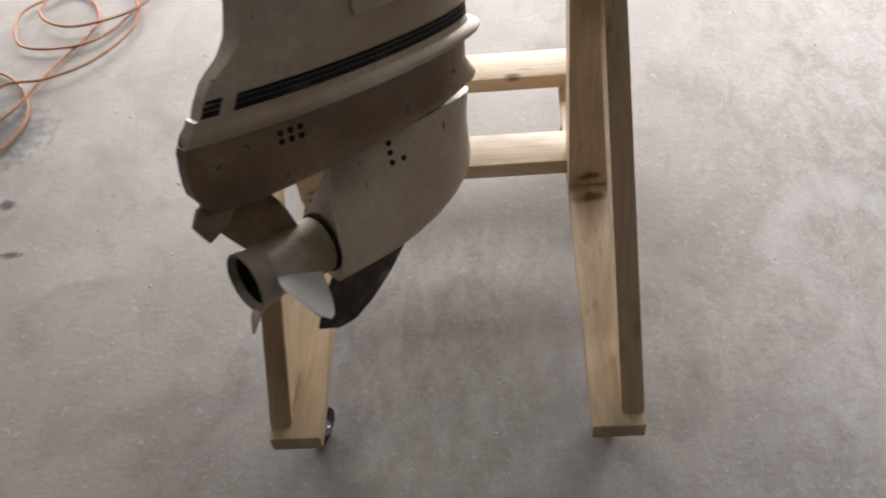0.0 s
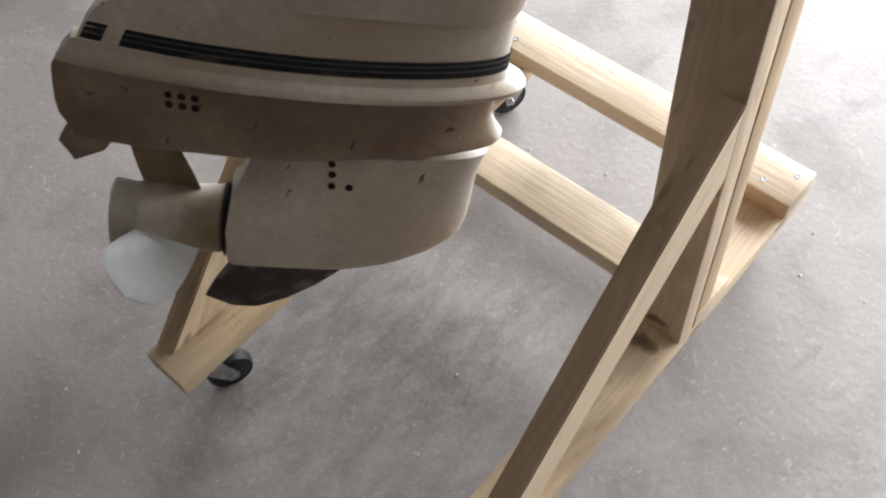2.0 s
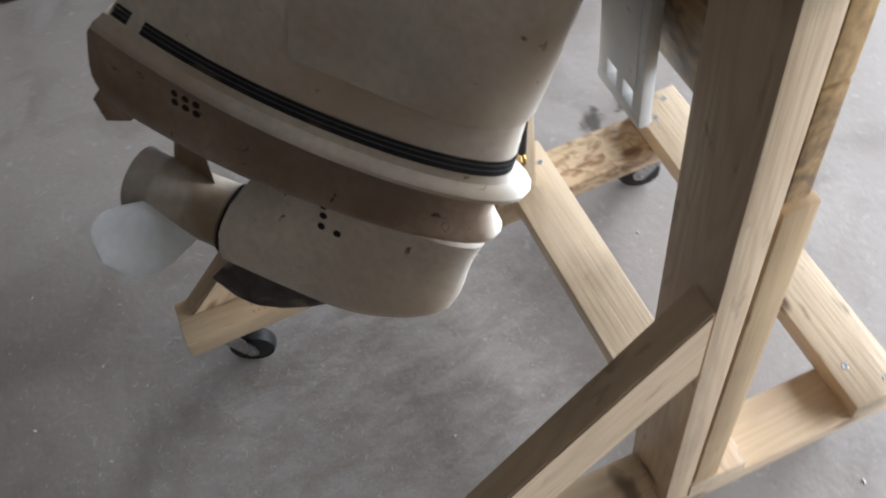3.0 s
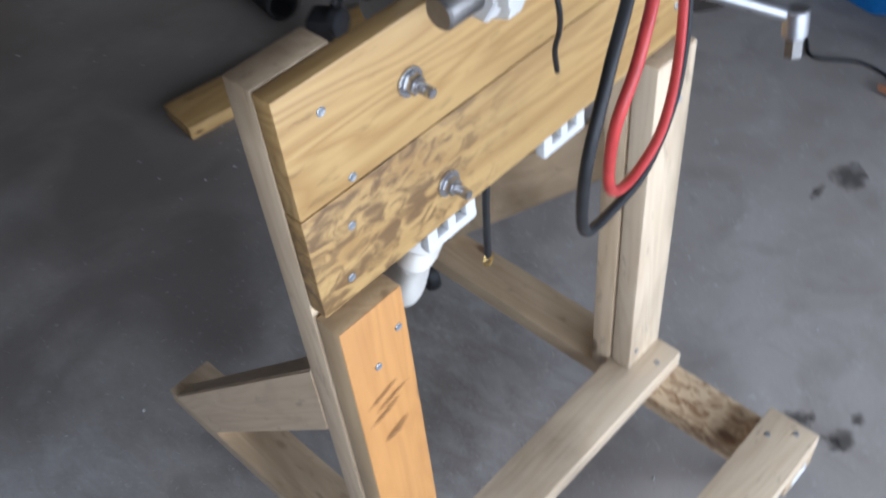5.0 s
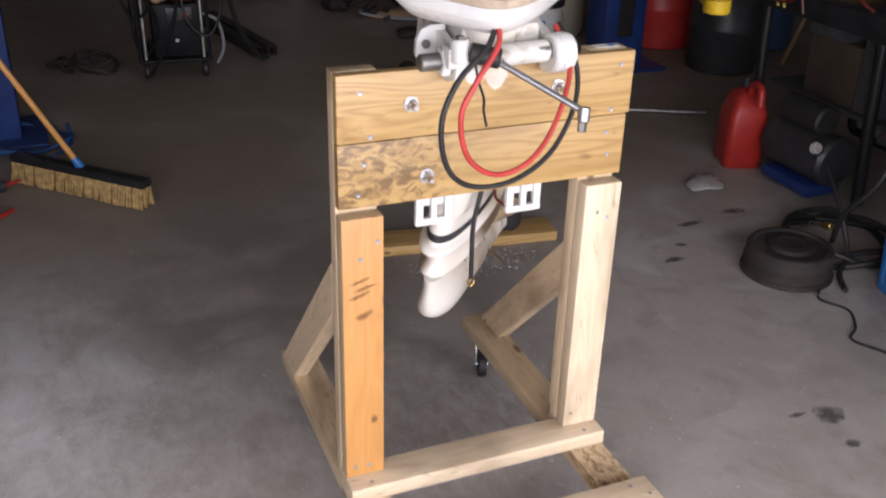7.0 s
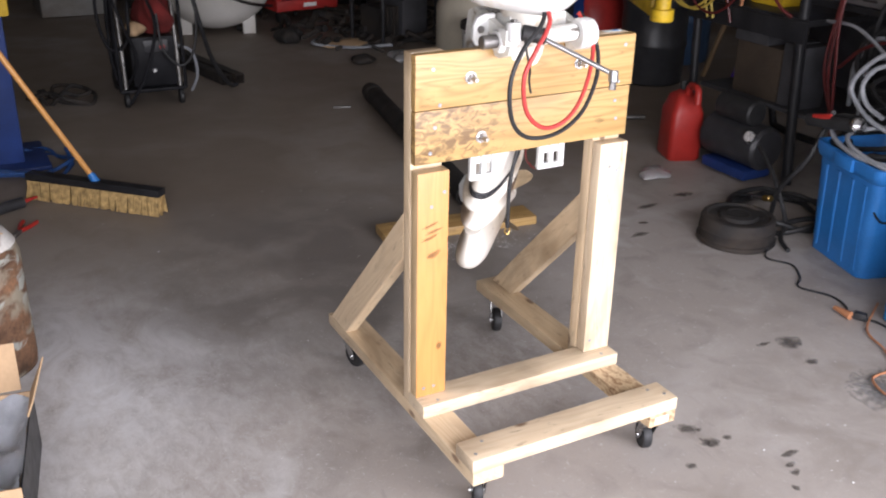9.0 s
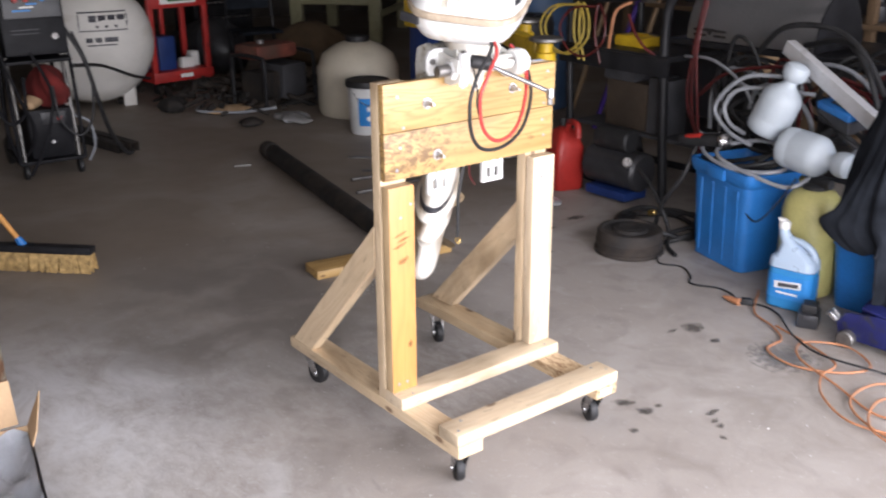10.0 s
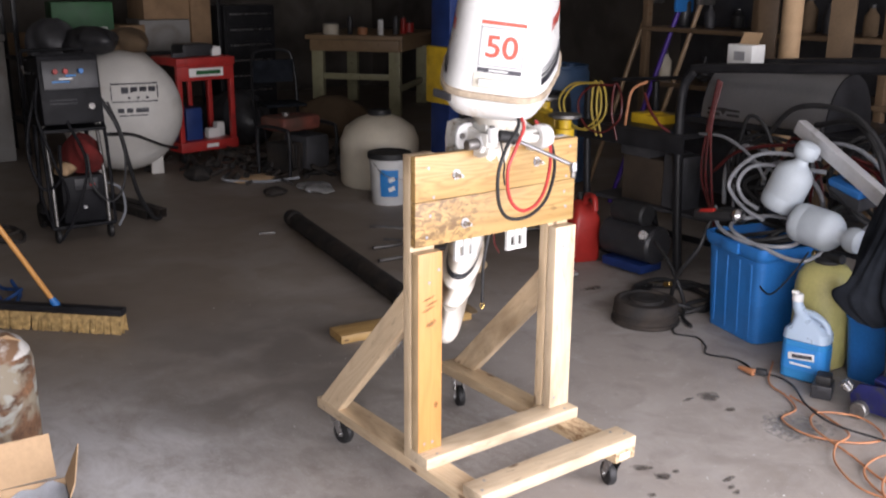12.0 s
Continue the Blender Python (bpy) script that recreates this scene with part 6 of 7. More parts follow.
# ---- deeper in the workshop ----
# welder on its cart
w = thing("welder_cart", pose(0.14, -4.05, 0, 0, 0, -4), "black welding machine on a wheeled cart", "welder")
part("machine", box((0.36, 0.42, 0.42), (0, -0.02, 0.92), 0.015, pose(0, 0, 0, 8)), WELDER_BLACK, w)
face = part("control_panel", box((0.32, 0.012, 0.17), (0.0, 0.205, 1.04), 0.004, pose(0, 0, 0, 8)), DARK, w, "dark control panel")
for x, mat in ((-0.09, RED), (-0.03, RED), (0.06, BLUE)):
    part("knob", rod((-x, 0.205, 1.06), (-x, 0.232, 1.064), 0.016, 12), mat, face)
part("grille", box((0.18, 0.012, 0.14), (0.05, 0.188, 0.845), 0.003, pose(0, 0, 0, 8)), DARK, w, "dark louvre grille")
for k in range(3):
    part("label_bar", box((0.10 - 0.02 * k, 0.004, 0.010), (0.06 - 0.03 * k, 0.2165, 1.00 + 0.018 * k), 0.001, pose(0, 0, 0, 8)), PAPER if k == 1 else LABEL_BLUE, face)
part("socket", rod((-0.11, 0.18, 0.84), (-0.11, 0.215, 0.845), 0.022, 14), DULL_STEEL, w, "steel cable socket")
part("front_rail", box((0.34, 0.012, 0.03), (0, 0.192, 0.755), 0.003), STEEL, w, "bright front rail")
for x in (-0.16, 0.16):
    part("leg", tube([(x, 0.20, 0.06), (x, 0.16, 0.40), (x, 0.06, 0.72)], 0.012, 10, 4), DULL_STEEL, w)
    part("leg", rod((x, -0.24, 0.06), (x, -0.22, 0.72), 0.014, 10), WELDER_BLACK, w)
    part("wheel", rod((x - 0.015, 0.2, 0.045), (x + 0.015, 0.2, 0.045), 0.045, 18), BLACK, w)
    part("wheel", rod((x - 0.02, -0.26, 0.09), (x + 0.02, -0.26, 0.09), 0.09, 20), BLACK, w)
part("tray", box((0.38, 0.5, 0.02), (0, -0.02, 0.10), 0.004), WELDER_BLACK, w)
part("tray", box((0.38, 0.46, 0.02), (0, -0.03, 0.70), 0.004), WELDER_BLACK, w)
for x in (-0.19, 0.19):
    part("side_tube", tube([(x, 0.22, 0.10), (x, 0.19, 0.45), (x, 0.10, 0.74), (x, -0.20, 0.78), (x, -0.27, 1.05), (x, -0.25, 1.16)], 0.011, 8, 5), WELDER_BLACK, w, "black cart side tube")
part("push_bar", rod((-0.19, -0.25, 1.16), (0.19, -0.25, 1.16), 0.012, 10), WELDER_BLACK, w)
for k in range(5):
    part("louvre", box((0.16, 0.010, 0.006), (0.05, 0.1965, 0.800 + 0.022 * k), 0.002, pose(0, 0, 0, 8)), GREY_METAL, w)
part("top_lid", box((0.37, 0.30, 0.012), (0, -0.07, 1.134), 0.004, pose(0, 0, 0, 8)), WELDER_BLACK, w)
part("torch_hook", tube([(0.19, 0.12, 1.05), (0.25, 0.15, 1.06), (0.26, 0.17, 1.10)], 0.007, 8, 5), STEEL, w)
lower = thing("plasma_cutter", pose(0.14, -4.05, 0.111, 0, 0, -4), "black plasma cutter on the cart's lower tray", "cutter")
part("case", box((0.26, 0.36, 0.30), (-0.02, 0, 0.15), 0.015), WELDER_BLACK, lower)
part("panel", box((0.14, 0.008, 0.07), (-0.04, 0.182, 0.245), 0.003), DARK, lower, "dark panel with a red mark")
part("mark", box((0.03, 0.004, 0.02), (-0.075, 0.187, 0.238), 0.001), RED, lower)
part("knob", rod((-0.02, 0.18, 0.1), (-0.02, 0.2, 0.1), 0.012, 10), STEEL, lower)


def rag(m, mat, label, sx, sy, sz, seed, name="rag", cat="rag"):
    rn = random.Random(seed)
    ph = [rn.uniform(0, 6.28) for _ in range(6)]
    secs = []
    for i in range(9):
        u = i / 8
        k = math.sin(math.pi * min(1.0, 0.12 + u * 0.88)) ** 0.5 if u < 1 else 0.25
        secs.append([Vector((sx * k * (1 + 0.22 * math.sin(3 * a + ph[0] + 3 * u) + 0.14 * math.sin(7 * a + ph[1] + 4 * u)) * math.cos(a), sy * k * (1 + 0.18 * math.sin(2 * a + ph[2] + 3 * u) + 0.1 * math.sin(5 * a + ph[3])) * math.sin(a), sz * u)) for a in (2 * math.pi * q / 28 for q in range(28))])
    return solo(name, loft(secs), mat, label, cat, m, smooth=80)


rag(pose(-1.80, -1.52, 0.001, 0, 0, 20), CLEAR, "crumpled clear plastic wrapper on the floor", 0.10, 0.07, 0.035, 14, "wrapper", "wrapper")
rag(pose(0.05, -4.0, 0.412, 0, 14, 0), RED_CLOTH, "dark red rag over the cart", 0.11, 0.14, 0.25, 3)
rag(pose(0.22, -3.95, 0.412), CARD, "tan work glove on the cart", 0.06, 0.07, 0.08, 5, "glove", "glove")
hose("welding_cable", [(-0.02, -3.86, 0.88), (-0.10, -3.82, 0.70), (-0.16, -3.84, 0.45), (-0.24, -3.92, 0.22), (-0.36, -4.02, 0.04), (-0.42, -4.06, 0.02)], 0.014, BLACK, "thick black welding cable", "cable")
hose("welding_cable", [(-0.06, -3.9, 0.65), (-0.4, -4.4, 0.55), (-0.9, -5.2, 0.32), (-1.3, -5.9, 0.16)], 0.012, BLACK, "thick black welding cable", "cable")
for pts in ([(0.33, -3.92, 1.02), (0.37, -3.86, 0.80), (0.30, -3.82, 0.50), (0.24, -3.83, 0.28), (0.32, -3.90, 0.12), (0.36, -3.98, 0.30), (0.34, -4.04, 0.72)],
            [(0.34, -3.98, 0.94), (0.42, -3.95, 0.60), (0.38, -3.88, 0.36), (0.28, -3.84, 0.40), (0.26, -3.84, 0.62)],
            [(0.20, -3.84, 0.76), (0.12, -3.80, 0.50), (0.20, -3.78, 0.22), (0.30, -3.82, 0.03)]):
    hose("torch_lead", pts, 0.010, WELDER_BLACK, "black torch lead looped on the welding cart", "cable", "torch leads")
hose("torch_lead", [(-0.06, -3.86, 0.86), (-0.12, -3.80, 0.62), (-0.10, -3.78, 0.36), (-0.02, -3.80, 0.24), (0.08, -3.82, 0.34), (0.10, -3.84, 0.55)], 0.008, BLACK, "black torch lead looped on the welding cart", "cable", "torch leads")
hose("clear_hose", [(-0.02, -3.88, 0.35), (-0.10, -3.86, 0.30), (-0.13, -3.9, 0.15), (-0.10, -3.95, 0.04)], 0.009, GREY_HOSE, "pale gas hose at the cart", "hose")
hose("welding_cable", coil(0.62, -4.2, 0.03, 0.16, 2.4, random.Random(8), 0.2), 0.012, RUSTY_DARK, "chain-like dark cable heap on the floor", "cable")
for x in (-0.38, -0.47):
    st = thing("steel_tube", Matrix.Translation((x, -4.14, 0.031)) @ pose(0, 0, 0, 0, 0, 11), "dark square steel tube lying on the floor", "steel tube", "square tubes")
    bm = bmesh.new()
    for sx_, sz_, wx, wz in ((0.028, 0, 0.004, 0.06), (-0.028, 0, 0.004, 0.06), (0, 0.028, 0.052, 0.004), (0, -0.028, 0.052, 0.004)):
        add_box(bm, (wx, 1.05, wz), (sx_, -0.525, sz_))
    part("tube_wall", bm, RUSTY_DARK, st)
for (xa, ya), (xb, yb), w_ in (((-1.49, -3.07), (-1.68, -2.88), 0.035), ((-1.38, -2.74), (-1.50, -2.61), 0.022), ((-0.9, -3.3), (-0.8, -3.34), 0.02)):
    dx, dy = xb - xa, yb - ya
    solo("metal_strip", box((math.hypot(dx, dy), w_, 0.012), (0, 0, 0.006), 0.002), DULL_STEEL, "narrow steel strip lying on the dirty floor", "metal strip", Matrix.Translation(((xa + xb) / 2, (ya + yb) / 2, 0)) @ pose(0, 0, 0, 0, 0, math.degrees(math.atan2(dy, dx))), "steel strips")

# white propane tank on its side
pt = thing("propane_tank", pose(-0.78, -5.72, 0, 0, 0, -16), "large white propane tank lying on short feet", "propane tank")
R_ = 0.49
part("shell", lathe([(0.05, 0.0), (0.22, 0.02), (0.36, 0.07), (0.45, 0.16), (R_, 0.28), (R_, 1.6), (0.45, 1.72), (0.3, 1.82), (0.05, 1.87)], 44, Matrix.Translation((0, 0.25, 0.53)) @ pose(0, 0, 0, 90, 0, 0), True), TANK_WHITE, pt, smooth=60)
for y in (-0.05, -1.2):
    for x in (-0.25, 0.25):
        part("foot", box((0.10, 0.10, 0.22), (x, y, 0.11), 0.006), TANK_WHITE, pt)
part("dome", lathe([(0.09, 0), (0.09, 0.07), (0.06, 0.11)], 20, Matrix.Translation((0, -0.5, 1.0))), TANK_WHITE, pt)
part("valve", tube([(0.12, -0.1, 1.0), (0.12, -0.05, 1.05), (0.08, 0.02, 1.05)], 0.014, 8, 4), DULL_STEEL, pt)


def tank_bar(x, z, wd, ht, mat, label, out=0.0):
    """A painted bar lying on the domed tank end."""
    r = math.hypot(x, z - 0.53)
    prof = ((0.0, 0.25), (0.22, 0.23), (0.36, 0.18), (0.45, 0.09), (0.49, -0.03))
    for (r0, y0), (r1, y1) in zip(prof, prof[1:]):
        if r0 <= r <= r1:
            y = y0 + (y1 - y0) * (r - r0) / (r1 - r0)
            sl = math.atan2(y0 - y1, r1 - r0)
            break
    else:
        y, sl = 0.0, 0.6
    part("painted_bar", box((wd, 0.014, ht), (0, 0, 0), 0.001), mat, pt, label, Matrix.Translation((x, y + out, z)) @ pose(0, 0, 0, math.degrees(-sl) * (z - 0.53) / max(r, 0.01), 0, math.degrees(-sl) * x / max(r, 0.01)))


for x in (-0.02, -0.09, -0.16, -0.23):
    tank_bar(x, 0.735, 0.055, 0.05, DECAL_DARK, "black lettering bar")
for z in (0.785, 0.645):
    for x in (0.04, -0.05, -0.14, -0.23):
        tank_bar(x, z, 0.094, 0.008, DECAL_DARK, "black frame line")
for x in (0.085, -0.275):
    for z in (0.69, 0.74):
        tank_bar(x, z, 0.008, 0.056, DECAL_DARK, "black frame line")
for x in (-0.05, -0.12, -0.19):
    tank_bar(x, 0.675, 0.02, 0.018, DECAL_DARK, "black lettering bar")
for x in (0.02, -0.05, -0.12, -0.17):
    tank_bar(x, 0.575, 0.05, 0.036, DECAL_DARK, "black lettering bar")
for x in (0.0, -0.08, -0.15):
    tank_bar(x, 0.535, 0.07, 0.010, DECAL_DARK, "black small lettering bar")

# red tool cart
rt = thing("tool_cart", pose(-1.62, -6.2, 0, 0, 0, 6), "red steel service cart with open sides", "tool cart")
for x in (-0.26, 0.26):
    for y in (-0.2, 0.2):
        part("post", box((0.045, 0.045, 0.80), (x, y, 0.49), 0.006), RED_PAINT, rt)
        part("wheel", rod((x - 0.015, y, 0.045), (x + 0.015, y, 0.045), 0.045, 16), BLACK, rt)
part("tray", box((0.58, 0.48, 0.07), (0, 0, 0.89), 0.01), RED_PAINT, rt)
part("tray", box((0.58, 0.48, 0.09), (0, 0, 0.14), 0.01), RED_PAINT, rt)
part("top_rail", box((0.56, 0.02, 0.13), (0, 0.215, 0.79), 0.004), RED_PAINT, rt)
part("sign", box((0.34, 0.006, 0.075), (0, 0.229, 0.795), 0.002), PAPER, rt, "white sign plate")
part("sign_bar", box((0.24, 0.004, 0.035), (-0.02, 0.234, 0.795), 0.001), GREEN, rt, "green lettering bar")
part("bar", box((0.04, 0.03, 0.62), (-0.05, -0.19, 0.49), 0.004), RED_PAINT, rt)
part("badge", box((0.12, 0.005, 0.035), (-0.02, 0.243, 0.14), 0.002), PAPER, rt, "pale badge")
for k, (x, y, z, sx, sy, sz, mat, lab) in enumerate(((0.1, 0.05, 0.186, 0.16, 0.2, 0.28, BLUE_DARK, "blue canister in the cart"), (-0.1, 0.1, 0.186, 0.12, 0.08, 0.08, PAPER, "white carton in the cart"), (-0.2, 0.05, 0.186, 0.08, 0.08, 0.12, PAPER, "white carton in the cart"), (0.0, 0.0, 0.926, 0.3, 0.22, 0.10, DARK, "black tool case on the cart"), (-0.17, 0.05, 0.926, 0.12, 0.12, 0.07, PAPER, "pale parts tray on the cart"), (0.2, 0.12, 0.926, 0.14, 0.04, 0.03, GREY_METAL, "grey wrench set on the cart"), (0.18, -0.1, 0.186, 0.1, 0.12, 0.35, BLUE_DARK, "blue canister in the cart"))):
    it = thing("cart_item", rt.matrix_basis @ Matrix.Translation((x, y, z)), lab, "tool", "things on the cart")
    part("body", box((sx, sy, sz), (0, 0, sz / 2), 0.01), mat, it)
    part("lid", box((sx * 0.9, sy * 0.9, 0.01), (0, 0, sz + 0.004), 0.003), mat, it)

# bucket with a black lid and the plastic tank behind it
bu = thing("bucket", pose(-2.02, -3.62, 0), "white plastic bucket with a black lid", "bucket")
part("pail", lathe([(0.125, 0), (0.132, 0.01), (0.15, 0.34), (0.156, 0.345), (0.156, 0.36), (0.15, 0.365)], 32), WHITE, bu)
part("lid", lathe([(0.162, 0.34), (0.164, 0.36), (0.16, 0.382), (0.15, 0.385), (0.14, 0.376), (0.02, 0.376)], 32), BLACK, bu, "black snap lid")
lbl = bmesh.new()
for a in range(28, 82, 6):
    v = [lbl.verts.new((q[0] * math.cos(radians(b_)), q[0] * math.sin(radians(b_)), q[1])) for b_, q in ((a, (0.1395, 0.07)), (a + 6, (0.1395, 0.07)), (a + 6, (0.1485, 0.27)), (a, (0.1485, 0.27)))]
    lbl.faces.new(v)
part("label", lbl, LABEL_BLUE, bu, "blue printed label")
part("label_bar", box((0.004, 0.05, 0.03), bevel=0.001), PAPER, bu, "white lettering bar", Matrix.Translation((0.15 * math.cos(radians(62)), 0.15 * math.sin(radians(62)), 0.20)) @ pose(0, 0, 0, 25, 0, 62))
part("label_bar", box((0.004, 0.05, 0.03), bevel=0.001), PAPER, bu, "white lettering bar", Matrix.Translation((0.147 * math.cos(radians(62)), 0.147 * math.sin(radians(62)), 0.13)) @ pose(0, 0, 0, 25, 0, 62))
part("bail", tube([(0.155, 0, 0.33), (0.12, 0.11, 0.24), (0, 0.168, 0.2), (-0.12, 0.11, 0.24), (-0.155, 0, 0.33)], 0.003, 6), STEEL, bu)
wt = thing("poly_tank", pose(-2.35, -4.25, 0), "dusty cream plastic drum behind the bucket", "tank")
part("shell", lathe([(0.30, 0.0), (0.32, 0.03), (0.32, 0.36), (0.28, 0.46), (0.18, 0.53), (0.1, 0.56)], 36), POLY_CREAM, wt)
part("cap", lathe([(0.09, 0.55), (0.095, 0.57), (0.09, 0.60), (0.06, 0.605)], 22), BLACK, wt, "black cap")

# engine block and generator heap
ge = thing("generator", pose(-1.98, -4.95, 0, 0, 0, 12), "old grey generator in a frame", "generator")
for x in (-0.26, 0.26):
    part("frame_tube", tube([(x, 0.2, 0.02), (x, 0.2, 0.36), (x, 0.14, 0.42), (x, -0.14, 0.42), (x, -0.2, 0.36), (x, -0.2, 0.02)], 0.016, 10), BLACK_PAINT, ge)
part("engine", box((0.26, 0.3, 0.28), (-0.1, 0, 0.2), 0.03), GREY_METAL, ge)
for i in range(6):
    part("fin", box((0.014, 0.26, 0.22), (0.06 + 0.032 * i, 0, 0.18), 0.004), RUSTY_DARK, ge)
part("fuel_tank", box((0.42, 0.3, 0.12), (0.05, -0.02, 0.45), 0.04), FADED_RED, ge, "faded red fuel tank")
part("cap", rod((0.12, 0, 0.50), (0.12, 0, 0.54), 0.03, 14), DULL_STEEL, ge)
for k, (x, y, z) in enumerate(((-1.55, -4.9, 0.04), (-1.45, -4.35, 0.02), (-1.78, -4.3, 0.02), (-2.35, -4.75, 0.06), (-1.2, -5.2, 0.03))):
    rag(pose(x, y, 0, 0, 0, 40 * k), (CARD, RUSTY_DARK, CLEAR, DARK, RUSTY_DARK)[k], ("torn brown cardboard scrap", "rusty metal scrap", "crumpled clear plastic sheet", "black plastic scrap", "rusty metal scrap")[k] + " on the floor", (0.16, 0.1, 0.2, 0.1, 0.1)[k], (0.12, 0.08, 0.14, 0.1, 0.1)[k], (0.05, 0.06, 0.06, 0.2, 0.12)[k], 20 + k, "floor_scrap", "scrap")
hose("clear_hose", [(-1.45, -5.2, 0.02), (-1.3, -4.95, 0.03), (-1.55, -4.75, 0.02), (-1.8, -4.6, 0.05)], 0.012, GREY_HOSE, "pale hose on the floor", "hose")

# heap of machine scrap, dark bags on the tank, boards on end
rnd = random.Random(52)
bm = bmesh.new()
for k in range(150):
    x, y = rnd.gauss(-1.95, 0.42), rnd.gauss(-5.35, 0.38)
    z = max(0.02, 0.16 * (1 - (abs(x + 1.95) + abs(y + 5.35)) * 0.7)) * rnd.random() + 0.02
    rot = pose(0, 0, 0, rnd.uniform(-30, 30), rnd.uniform(-30, 30), rnd.uniform(0, 180))
    if k % 3:
        add_box(bm, (rnd.uniform(0.02, 0.16), rnd.uniform(0.015, 0.07), rnd.uniform(0.01, 0.05)), (x, y, z), 0.0, rot)
    else:
        d_ = rot @ Vector((rnd.uniform(0.05, 0.16), 0, 0))
        add_rod(bm, Vector((x, y, z)) - d_, Vector((x, y, z)) + d_, rnd.uniform(0.006, 0.03), 8)
solo("scrap_heap", bm, RUSTY_DARK, "heap of rusty dark machine scrap on the floor", "scrap", kind="stuff")
for k, (x, y, z, sx, sy, sz, mat, lab) in enumerate(((-0.62, -5.9, 1.0, 0.22, 0.24, 0.22, DARK, "black bag lying on the propane tank"), (-0.95, -6.0, 1.0, 0.20, 0.22, 0.20, SHADE_CARD, "brown sack lying on the propane tank"), (-0.40, -6.15, 0.92, 0.20, 0.24, 0.36, GREY_METAL, "grey bag leaning behind the propane tank"), (-1.50, -6.85, 0.0, 0.30, 0.24, 0.60, DARK, "black rubbish bag by the red cart"), (-2.30, -6.75, 0.0, 0.34, 0.28, 0.52, DARK, "black rubbish bag by the red cart"), (-3.3, -6.6, 0.0, 0.36, 0.30, 0.42, SHADE_CARD, "brown sack under the workbench"))):
    rag(pose(x, y, z, 0, 0, 35 * k), mat, lab, sx, sy, sz, 60 + k, "bag", "bag")
for k, (x, y, h, wd, mat) in enumerate(((-3.30, -1.38, 1.95, 0.12, SHELF_WOOD), (-3.32, -0.90, 2.0, 0.14, SHADE_CARD))):
    solo("standing_board", box((0.025, wd, h), (0, 0, h / 2), 0.003), mat, "brown board standing on end behind the rack", "board", pose(x, y, 0.002, 0, 0, 20), "standing boards")
# long dark pipe, offcut of timber, pry bars
pipe_a, pipe_b = Vector((-1.09, -3.43, 0.055)), Vector((-0.62, -0.95, 0.055))
ppe = thing("steel_pipe", along(pipe_a, pipe_b), "long dark steel pipe lying on the floor", "pipe")
part("tube", lathe([(0.03, 0.05), (0.044, 0.0), (0.052, 0.0), (0.055, 0.004), (0.055, 1.9), (0.046, 1.9), (0.044, 0.06)], 26), RUSTY_DARK, ppe)
part("coupling", lathe([(0.056, 0.05), (0.060, 0.055), (0.060, 0.12), (0.056, 0.125)], 26), RUSTY_DARK, ppe)
ob = part("timber_offcut", lumber(0.70, 0.14, 0.038), DECK, None, "", pose(-0.57, -1.36, 0.019, 0, 0, -7))
tagged(ob, "short yellow plank lying on the floor", "timber")
tp = thing("trailer_plug", pose(-0.72, -1.36, 0.039, 0, 0, 30), "black round trailer plug lying on the plank", "plug")
part("housing", box((0.09, 0.08, 0.07), (0, 0, 0.036), 0.012), BLACK, tp)
part("round_face", lathe([(0.042, 0), (0.044, 0.006), (0.042, 0.03), (0.034, 0.032)], 22, along((0.0, 0.03, 0.045), (0.02, 0.10, 0.045))), DARK, tp)
part("loop", tube([(-0.05, 0.02, 0.03), (-0.08, 0.03, 0.06), (-0.06, 0.03, 0.09), (-0.03, 0.02, 0.075)], 0.008, 8), BLACK, tp)
rnd = random.Random(31)
bm = bmesh.new()
for _ in range(420):
    x, y, h = rnd.gauss(-0.52, 0.14), rnd.gauss(-1.17, 0.05), rnd.uniform(0.0015, 0.0045)
    a = rnd.uniform(0, 6.28)
    vs = [bm.verts.new((x + h * math.cos(a + q * 2.1), y + h * math.sin(a + q * 2.1), 0.0006)) for q in range(3)]
    top = bm.verts.new((x, y, h * 0.7))
    for q in range(3):
        bm.faces.new((vs[q], vs[(q + 1) % 3], top))
solo("white_residue", bm, SALT, "crusty white grains spilled on the concrete", "residue", kind="stuff")
for y, ln in ((-2.35, 0.55), (-2.6, 0.3)):
    solo("pry_bar", tube([(-1.35 - ln / 2, y, 0.012), (-1.35, y + 0.03, 0.012), (-1.35 + ln / 2, y + 0.02, 0.014)], 0.011, 8), DULL_STEEL, "steel pry bar lying on the floor", "pry bar", group="bars on the floor")

solo("pry_bar", tube([(-1.95, -2.545, 0.014), (-2.17, -2.44, 0.014), (-2.39, -2.33, 0.016)], 0.014, 10), DULL_STEEL, "long steel bar lying on the floor by the lift", "pry bar", group="bars on the floor")

